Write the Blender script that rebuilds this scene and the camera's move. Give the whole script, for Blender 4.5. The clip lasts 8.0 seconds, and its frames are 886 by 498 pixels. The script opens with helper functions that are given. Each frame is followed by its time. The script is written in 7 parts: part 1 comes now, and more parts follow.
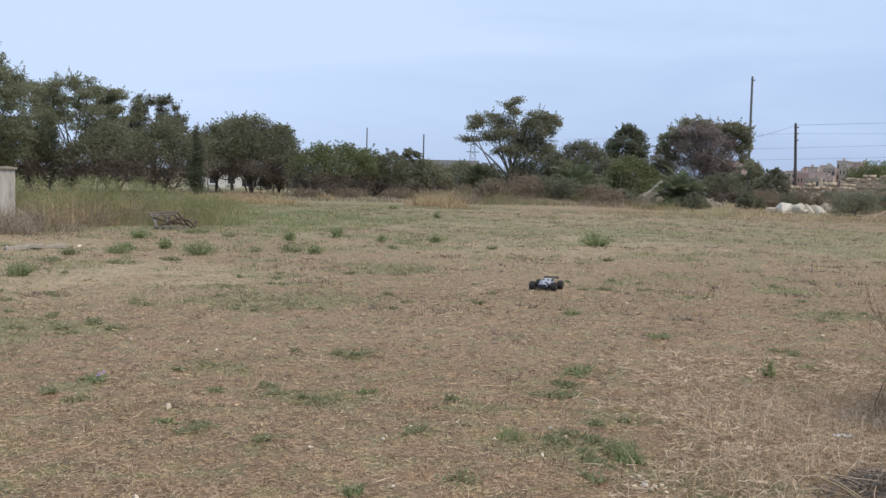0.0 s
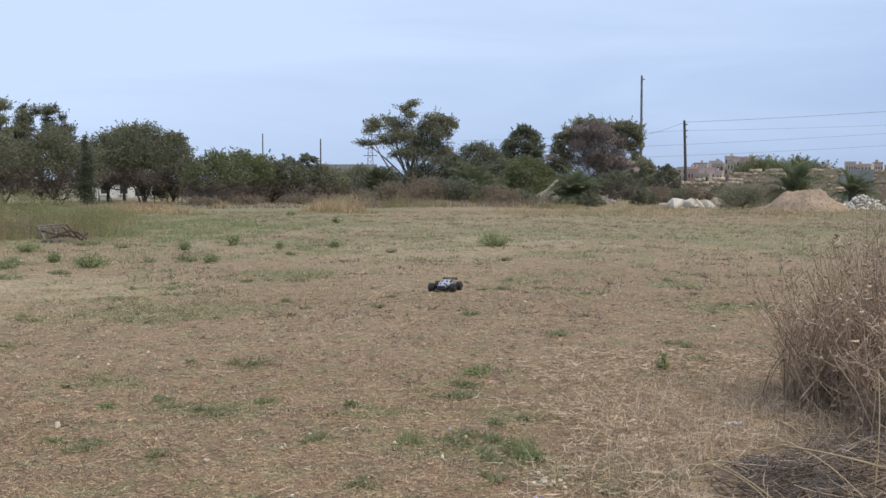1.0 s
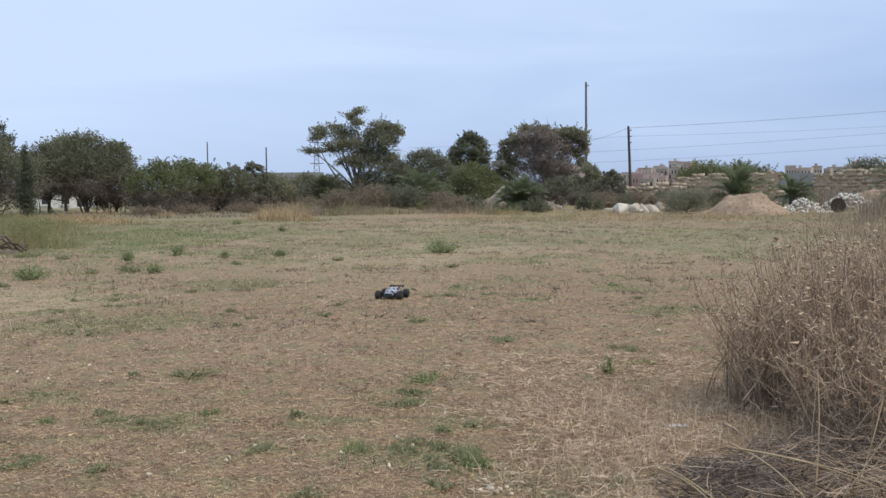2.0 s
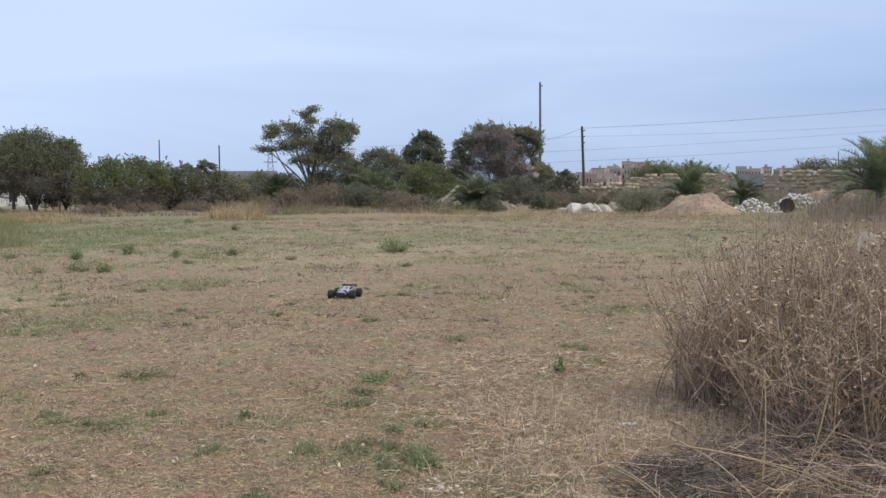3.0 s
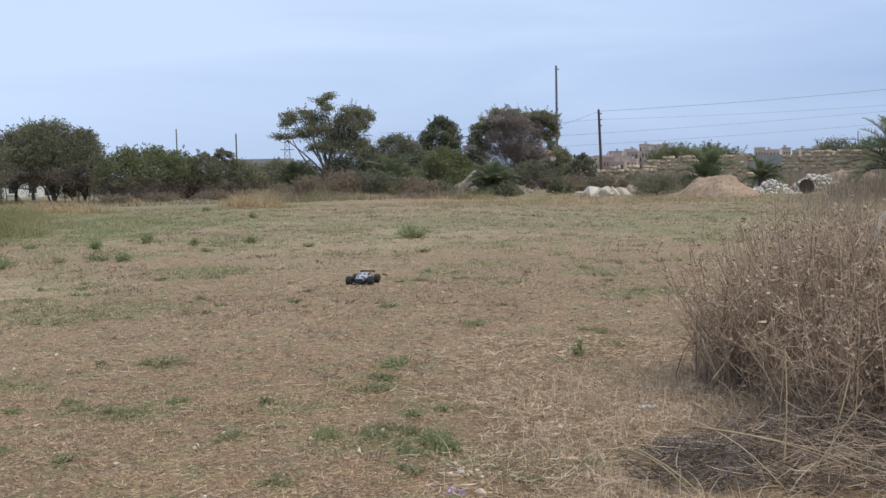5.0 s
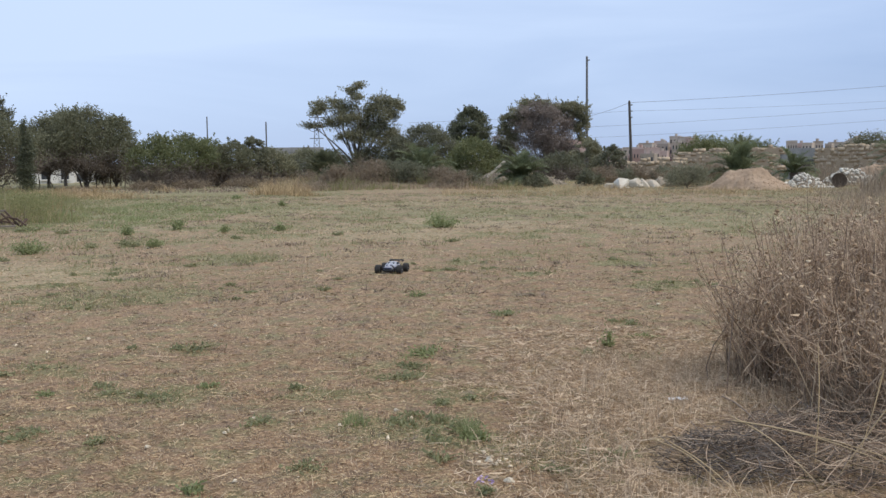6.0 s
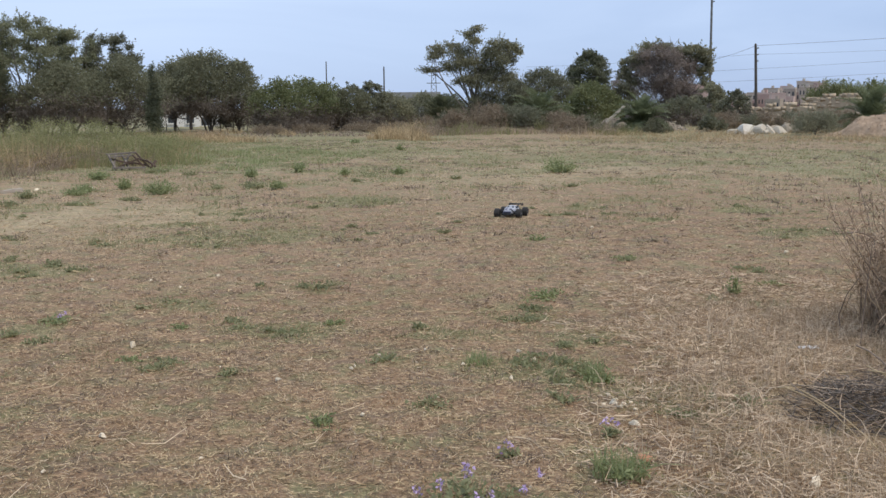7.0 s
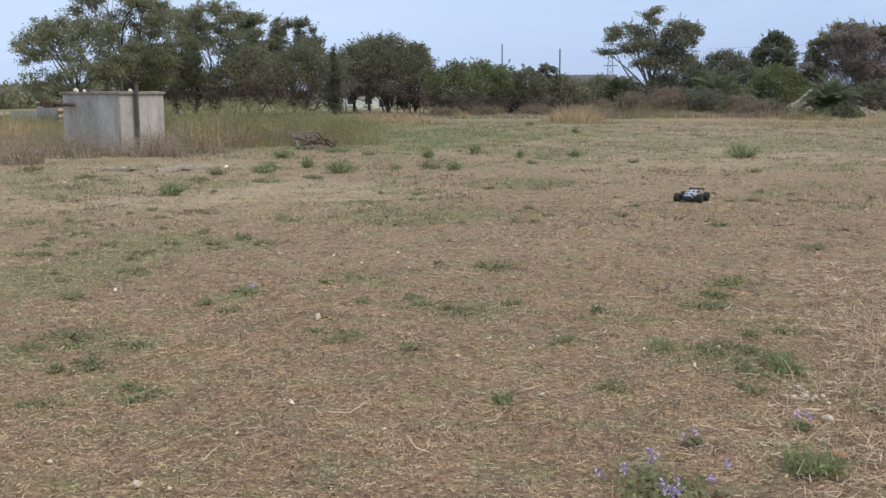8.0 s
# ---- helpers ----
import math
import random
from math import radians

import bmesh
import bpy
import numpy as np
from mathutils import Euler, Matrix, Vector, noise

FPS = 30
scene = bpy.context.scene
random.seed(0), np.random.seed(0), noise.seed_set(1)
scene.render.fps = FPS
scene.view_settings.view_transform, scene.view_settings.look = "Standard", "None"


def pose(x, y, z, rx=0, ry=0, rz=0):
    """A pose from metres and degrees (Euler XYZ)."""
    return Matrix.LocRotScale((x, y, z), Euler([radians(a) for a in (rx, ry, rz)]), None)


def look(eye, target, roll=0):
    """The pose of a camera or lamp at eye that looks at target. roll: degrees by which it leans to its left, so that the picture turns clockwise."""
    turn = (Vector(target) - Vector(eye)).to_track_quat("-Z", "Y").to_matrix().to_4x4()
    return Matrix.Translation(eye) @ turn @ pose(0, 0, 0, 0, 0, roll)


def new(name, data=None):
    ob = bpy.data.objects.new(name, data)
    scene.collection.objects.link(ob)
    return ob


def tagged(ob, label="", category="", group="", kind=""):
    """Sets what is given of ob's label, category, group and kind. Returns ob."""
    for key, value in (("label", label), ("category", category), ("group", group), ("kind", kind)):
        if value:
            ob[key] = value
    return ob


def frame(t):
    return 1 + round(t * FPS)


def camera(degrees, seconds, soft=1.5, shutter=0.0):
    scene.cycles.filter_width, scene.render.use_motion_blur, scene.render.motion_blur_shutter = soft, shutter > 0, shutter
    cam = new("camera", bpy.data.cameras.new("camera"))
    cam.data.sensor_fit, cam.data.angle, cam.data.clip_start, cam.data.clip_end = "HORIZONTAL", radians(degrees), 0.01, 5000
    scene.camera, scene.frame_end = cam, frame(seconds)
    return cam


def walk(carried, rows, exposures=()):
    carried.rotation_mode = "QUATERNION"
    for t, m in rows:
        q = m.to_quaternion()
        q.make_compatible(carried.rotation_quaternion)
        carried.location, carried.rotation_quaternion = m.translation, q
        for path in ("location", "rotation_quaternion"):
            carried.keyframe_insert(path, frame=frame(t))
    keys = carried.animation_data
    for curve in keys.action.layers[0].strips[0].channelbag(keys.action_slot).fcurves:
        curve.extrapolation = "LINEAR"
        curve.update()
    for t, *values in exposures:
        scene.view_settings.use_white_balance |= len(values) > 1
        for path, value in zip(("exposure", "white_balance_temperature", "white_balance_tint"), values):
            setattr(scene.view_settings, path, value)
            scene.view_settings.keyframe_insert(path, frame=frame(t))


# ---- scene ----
cam = camera(45.35, 8.0)
# seconds, place, yaw, pitch, roll
PATH = [
    (0.0, -0.046, -0.050, 1.619, 0.158, -4.028, 1.321),
    (0.2, -0.035, -0.045, 1.618, -2.757, -3.779, 0.840),
    (0.5, -0.019, -0.037, 1.616, -4.333, -3.764, 0.550),
    (1.0, -0.003, -0.030, 1.617, -5.200, -3.800, -0.100),
    (1.5, 0.007, -0.030, 1.621, -6.871, -3.608, -0.147),
    (1.7, 0.013, -0.026, 1.620, -7.340, -3.498, -0.353),
    (2.8, 0.043, -0.004, 1.615, -10.006, -3.416, -0.542),
    (3.0, 0.048, -0.000, 1.614, -10.463, -3.497, -0.405),
    (3.5, 0.048, 0.006, 1.613, -10.979, -3.772, -0.618),
    (4.0, 0.056, 0.004, 1.614, -10.067, -4.002, -0.865),
    (4.5, 0.061, 0.008, 1.612, -9.665, -4.067, -0.998),
    (4.7, 0.058, 0.009, 1.610, -9.672, -4.157, -1.119),
    (5.8, 0.038, 0.014, 1.600, -8.342, -4.567, -0.839),
    (6.0, 0.034, 0.015, 1.598, -7.980, -4.770, -0.617),
    (6.5, 0.012, 0.021, 1.575, -6.981, -6.206, -0.239),
    (7.0, -0.030, 0.024, 1.569, -1.733, -7.636, -0.484),
    (7.2, -0.044, 0.027, 1.565, 0.553, -7.758, -0.654),
    (7.5, -0.065, 0.030, 1.559, 3.886, -8.028, -0.480),
    (8.0, -0.102, 0.038, 1.548, 7.535, -8.495, -0.232),
]
walk(cam, [(t, pose(x, y, z, 90 + p, 0, w) @ pose(0, 0, 0, 0, 0, r)) for t, x, y, z, w, p, r in PATH])

# ---------------------------------------------------------------- light
SUN_FROM = Vector((0.60, -0.26, 1.0)).normalized()
world = bpy.data.worlds.new("sky")
scene.world = world
world.use_nodes = True
wn, wl = world.node_tree.nodes, world.node_tree.links
sky = wn.new("ShaderNodeTexSky")
sky.sky_type = "NISHITA"
sky.sun_disc = False
sky.sun_elevation = math.asin(SUN_FROM.z)
sky.sun_rotation = math.atan2(SUN_FROM.x, SUN_FROM.y)
sky.air_density, sky.dust_density, sky.ozone_density = 1.0, 0.6, 1.5
wc = wn.new("ShaderNodeTexCoord")
wmap = wn.new("ShaderNodeMapping")
wmap.inputs["Scale"].default_value = (1.0, 1.0, 6.5)
wnoise = wn.new("ShaderNodeTexNoise")
wnoise.inputs["Scale"].default_value = 2.2
wnoise.inputs["Detail"].default_value = 6
wnoise.inputs["Distortion"].default_value = 0.6
wsep = wn.new("ShaderNodeSeparateXYZ")
whigh = wn.new("ShaderNodeMapRange")      # thin cloud is whiter higher up
whigh.inputs["From Min"].default_value, whigh.inputs["From Max"].default_value = 0.0, 0.22
whigh.inputs["To Min"].default_value, whigh.inputs["To Max"].default_value = 0.06, 0.56
wside = wn.new("ShaderNodeMapRange")      # the veil thins towards the sea
wside.inputs["From Min"].default_value, wside.inputs["From Max"].default_value = -0.4, 0.6
wside.inputs["To Min"].default_value, wside.inputs["To Max"].default_value = 0.3, -0.32
wadd = wn.new("ShaderNodeMath")
wadd.operation = "ADD"
wadd2 = wn.new("ShaderNodeMath")
wadd2.operation = "MULTIPLY_ADD"
wadd2.inputs[1].default_value = 1.0
wadd2.use_clamp = True
wmix = wn.new("ShaderNodeMix")
wmix.data_type = "RGBA"
wmix.inputs[7].default_value = (6.2, 7.68, 10.3, 1)
wback = wn["Background"]
wback.inputs["Strength"].default_value = 0.1
wl.new(wc.outputs["Generated"], wmap.inputs["Vector"])
wl.new(wmap.outputs["Vector"], wnoise.inputs["Vector"])
wl.new(wc.outputs["Generated"], wsep.inputs["Vector"])
wl.new(wsep.outputs["Z"], whigh.inputs["Value"])
wl.new(wsep.outputs["X"], wside.inputs["Value"])
wl.new(whigh.outputs["Result"], wadd.inputs[0])
wl.new(wside.outputs["Result"], wadd.inputs[1])
wl.new(wnoise.outputs["Fac"], wadd2.inputs[0])
wl.new(wadd.outputs["Value"], wadd2.inputs[2])
wl.new(wadd2.outputs["Value"], wmix.inputs["Factor"])
wclear = wn.new("ShaderNodeMix")          # clear sky seen through sea haze
wclear.data_type = "RGBA"
wclear.inputs["Factor"].default_value = 0.7
wclear.inputs[7].default_value = (2.9, 4.35, 8.0, 1)
wl.new(sky.outputs["Color"], wclear.inputs[6])
wl.new(wclear.outputs[2], wmix.inputs[6])
wl.new(wmix.outputs[2], wback.inputs["Color"])

sun = new("sun", bpy.data.lights.new("sun", "SUN"))
sun.data.energy, sun.data.angle, sun.data.color = 2.6, radians(24), (1.0, 0.90, 0.77)
sun.matrix_world = look(SUN_FROM * 50, (0, 0, 0))

# ---------------------------------------------------------------- helpers
TAU = 2 * math.pi


def part(name, data, material, parent=None, label="", at=None):
    """Links a bmesh or a mesh as one object, under a thing where one is given."""
    if isinstance(data, bmesh.types.BMesh):
        me = bpy.data.meshes.new(name)
        data.to_mesh(me)
        data.free()
    else:
        me = data
    if material and not me.materials:
        me.materials.append(material)
    ob = new(name, me)
    if parent:
        ob.parent = parent
    if at:
        ob.matrix_basis = at
    if label:
        tagged(ob, label)
    return ob


def thing(name, label, category, at, group="", kind=""):
    """An Empty at a thing's base."""
    ob = new(name)
    ob.empty_display_size = 0.1
    ob.matrix_basis = at
    return tagged(ob, label, category, group, kind)


def mesh_of(name, v, f, smooth=False):
    """A mesh from arrays of points and of equal-sided faces."""
    me = bpy.data.meshes.new(name)
    v, f = np.asarray(v, np.float32), np.asarray(f, np.int32)
    me.vertices.add(len(v))
    me.vertices.foreach_set("co", v.ravel())
    me.loops.add(f.size)
    me.loops.foreach_set("vertex_index", f.ravel())
    me.polygons.add(len(f))
    me.polygons.foreach_set("loop_start", np.arange(0, f.size, f.shape[1], dtype=np.int32))
    if smooth:
        me.polygons.foreach_set("use_smooth", np.ones(len(f), bool))
    me.update(calc_edges=True)
    return me


def joined(*pairs):
    """Points and faces of several (points, faces) pairs in one."""
    vs, fs, n = [], [], 0
    for v, f in pairs:
        vs.append(v)
        fs.append(f + n)
        n += len(v)
    return np.concatenate(vs), np.concatenate(fs)


def units(rng, n):
    d = rng.normal(size=(n, 3))
    return d / np.linalg.norm(d, axis=1)[:, None]


def tubes(paths, radii, sides=3):
    """Tapered round bars along many paths at once: paths (n, k, 3), radii (n, k)."""
    p = np.asarray(paths, float)
    n, k, _ = p.shape
    r = np.broadcast_to(np.asarray(radii, float), (n, k))
    d = np.gradient(p, axis=1)
    d /= np.linalg.norm(d, axis=2, keepdims=True) + 1e-9
    ref = np.where(np.abs(d[..., 2:]) > 0.9, (1.0, 0, 0), (0, 0, 1.0))
    a = np.cross(d, ref)
    a /= np.linalg.norm(a, axis=2, keepdims=True) + 1e-9
    b = np.cross(d, a)
    th = np.arange(sides) * TAU / sides
    ring = p[:, :, None] + r[:, :, None, None] * (a[:, :, None] * np.cos(th)[None, None, :, None] + b[:, :, None] * np.sin(th)[None, None, :, None])
    i = np.arange(n)[:, None, None] * k * sides
    j = np.arange(k - 1)[None, :, None] * sides
    s = np.arange(sides)[None, None, :]
    t = (s + 1) % sides
    f = np.stack([i + j + s, i + j + t, i + j + sides + t, i + j + sides + s], -1).reshape(-1, 4)
    return ring.reshape(-1, 3), f


def leaf_cards(rng, centres, length, width, droop=0.0, sides=4):
    """Small diamond leaves, each turned its own way."""
    n = len(centres)
    a = units(rng, n)
    a[:, 2] -= droop
    a /= np.linalg.norm(a, axis=1)[:, None]
    b = np.cross(a, units(rng, n))
    b /= np.linalg.norm(b, axis=1)[:, None] + 1e-9
    l = length * rng.uniform(0.6, 1.35, (n, 1)) / 2
    w = width * rng.uniform(0.6, 1.35, (n, 1)) / 2
    if sides == 3:
        v = np.stack([centres - a * l, centres + b * w + a * l * 0.6, centres - b * w + a * l], 1).reshape(-1, 3)
        return v, np.arange(n * 3).reshape(-1, 3)
    v = np.stack([centres - a * l, centres + b * w + a * l * 0.1, centres + a * l, centres - b * w + a * l * 0.1], 1).reshape(-1, 3)
    return v, np.arange(n * 4).reshape(-1, 4)


def ribbons(rng, p, r):
    """Flat grass leaves along many paths at once."""
    n, k, _ = p.shape
    d = p[:, -1] - p[:, 0]
    a = np.cross(d, units(rng, n))
    a /= np.linalg.norm(a, axis=1)[:, None] + 1e-9
    v = np.stack([p - a[:, None] * r[..., None], p + a[:, None] * r[..., None]], 2).reshape(-1, 3)
    i = (np.arange(n)[:, None] * k + np.arange(k - 1)[None]).reshape(-1) * 2
    return v, np.stack([i, i + 1, i + 3, i + 2], 1)


def blades(rng, base, height, width, lean=0.35, segs=2):
    """Bent, pointed grass blades, from their feet."""
    n = len(base)
    h = np.broadcast_to(height, (n,))
    az = rng.uniform(0, TAU, n)
    out = np.stack([np.cos(az), np.sin(az), 0 * az], 1)
    le = np.abs(rng.normal(0, lean, n))[:, None]
    s = np.linspace(0, 1, segs + 1)
    p = base[:, None] + h[:, None, None] * (s[None, :, None] * np.array([0, 0, 1.0]) * (1 - 0.35 * le[:, None] * s[None, :, None] ** 2) + out[:, None] * le[:, None] * (s ** 1.8)[None, :, None])
    r = np.broadcast_to(width, (n,))[:, None] * np.linspace(1.0, 0.15, segs + 1)[None] / 2
    return ribbons(rng, p, r)


def box(bm, x0, x1, y0, y1, z0, z1, bevel=0.0):
    m = Matrix.Translation(((x0 + x1) / 2, (y0 + y1) / 2, (z0 + z1) / 2)) @ Matrix.Diagonal((x1 - x0, y1 - y0, z1 - z0, 1))
    made = bmesh.ops.create_cube(bm, size=1, matrix=m)["verts"]
    if bevel:
        edges = list({e for v in made for e in v.link_edges})
        bmesh.ops.bevel(bm, geom=edges, offset=bevel, segments=2, affect="EDGES", profile=0.5)
    return bm


def bar(bm, a, b, r, sides=8, r2=None):
    a, b = Vector(a), Vector(b)
    m = Matrix.Translation((a + b) / 2) @ (b - a).to_track_quat("Z", "Y").to_matrix().to_4x4()
    bmesh.ops.create_cone(bm, cap_ends=True, segments=sides, radius1=r, radius2=r if r2 is None else r2, depth=(b - a).length, matrix=m)
    return bm


def smooth01(x):
    x = min(1.0, max(0.0, x))
    return x * x * (3 - 2 * x)


def at_az(az, d, z=0.0):
    """A place by its bearing in degrees from +y towards +x, and its distance."""
    return Vector((d * math.sin(radians(az)), d * math.cos(radians(az)), z))


def ground_z(x, y):
    """The height of the land."""
    d = math.hypot(x, y)
    az = math.degrees(math.atan2(x, y))
    z = 0.035 * noise.noise((x * 0.45, y * 0.45, 3.1)) * smooth01((40 - d) / 30)
    if d < 28 and y > 0:
        z += 0.014 * smooth01((28 - d) / 24) * (noise.noise((x * 4, y * 4, 0.3)) + 0.7 * noise.noise((x * 13, y * 13, 5.3)))
    z += 0.5 * math.exp(-((x - 5.6) / 4.2) ** 2 - ((y - 62) / 4.5) ** 2)       # bank under the middle scrub
    z += 0.25 * math.exp(-((x - 22) / 9) ** 2 - ((y - 66) / 6) ** 2)
    z += 0.12 * math.exp(-((x + 9.4) / 2.6) ** 2 - ((y - 22.4) / 0.9) ** 2)    # dirt ridge before the hut
    if d > 120 and az > 8:
        z += (0.3 + 3.0 * smooth01((az - 21) / 6)) * smooth01((d - 120) / 240) * smooth01((az - 8) / 8)         # rise on which the town stands
    return z


def land(xy):
    return np.array([(x, y, ground_z(x, y)) for x, y in xy])


# ---------------------------------------------------------------- materials
def material(name, colours, scale=5.0, rough=0.8, bump=0.3, fine=40.0, metal=0.0, island=0.0, random_ob=0.0, stretch=(1, 1, 1), translucent=0.0, bump_depth=0.01):
    """A surface whose colour wanders between the given ones at two scales, with fine relief. island and random_ob: how far single pieces differ."""
    m = bpy.data.materials.new(name)
    m.use_nodes = True
    n, l = m.node_tree.nodes, m.node_tree.links
    out, p = n["Material Output"], n["Principled BSDF"]
    tc, mp = n.new("ShaderNodeTexCoord"), n.new("ShaderNodeMapping")
    mp.inputs["Scale"].default_value = stretch
    l.new(tc.outputs["Object"], mp.inputs["Vector"])
    big, small = n.new("ShaderNodeTexNoise"), n.new("ShaderNodeTexNoise")
    for tex, s, det in ((big, scale, 5), (small, fine, 8)):
        tex.inputs["Scale"].default_value, tex.inputs["Detail"].default_value = s, det
        l.new(mp.outputs["Vector"], tex.inputs["Vector"])
    mixed = n.new("ShaderNodeMath")
    mixed.operation = "MULTIPLY_ADD"
    mixed.inputs[1].default_value = 0.45
    half = n.new("ShaderNodeMath")
    half.operation = "MULTIPLY"
    half.inputs[1].default_value = 0.55
    l.new(big.outputs["Fac"], half.inputs[0])
    l.new(small.outputs["Fac"], mixed.inputs[0])
    l.new(half.outputs["Value"], mixed.inputs[2])
    value = mixed.outputs["Value"]
    if island or random_ob:
        source = n.new("ShaderNodeNewGeometry").outputs["Random Per Island"] if island else n.new("ShaderNodeObjectInfo").outputs["Random"]
        push = n.new("ShaderNodeMath")
        push.operation = "MULTIPLY_ADD"
        push.inputs[1].default_value = island or random_ob
        l.new(source, push.inputs[0])
        back = n.new("ShaderNodeMath")
        back.operation = "SUBTRACT"
        back.inputs[1].default_value = (island or random_ob) / 2
        l.new(value, back.inputs[0])
        l.new(back.outputs["Value"], push.inputs[2])
        value = push.outputs["Value"]
    ramp = n.new("ShaderNodeValToRGB")
    e = ramp.color_ramp.elements
    while len(e) < len(colours):
        e.new(0.5)
    for i, c in enumerate(colours):
        e[i].position = 0.28 + 0.44 * i / max(1, len(colours) - 1)
        e[i].color = (*c, 1)
    l.new(value, ramp.inputs["Fac"])
    l.new(ramp.outputs["Color"], p.inputs["Base Color"])
    p.inputs["Roughness"].default_value, p.inputs["Metallic"].default_value = rough, metal
    if bump:
        b = n.new("ShaderNodeBump")
        b.inputs["Strength"].default_value, b.inputs["Distance"].default_value = bump, bump_depth
        l.new(mixed.outputs["Value"], b.inputs["Height"])
        l.new(b.outputs["Normal"], p.inputs["Normal"])
    if translucent:
        tr, mx = n.new("ShaderNodeBsdfTranslucent"), n.new("ShaderNodeMixShader")
        l.new(ramp.outputs["Color"], tr.inputs["Color"])
        mx.inputs["Fac"].default_value = translucent
        l.new(p.outputs["BSDF"], mx.inputs[1])
        l.new(tr.outputs["BSDF"], mx.inputs[2])
        l.new(mx.outputs["Shader"], out.inputs["Surface"])
    return m


def leafy(name, dark, mid, light):
    return material(name, (dark, mid, light), scale=0.7, rough=0.62, bump=0, fine=6, island=0.2, translucent=0.46)


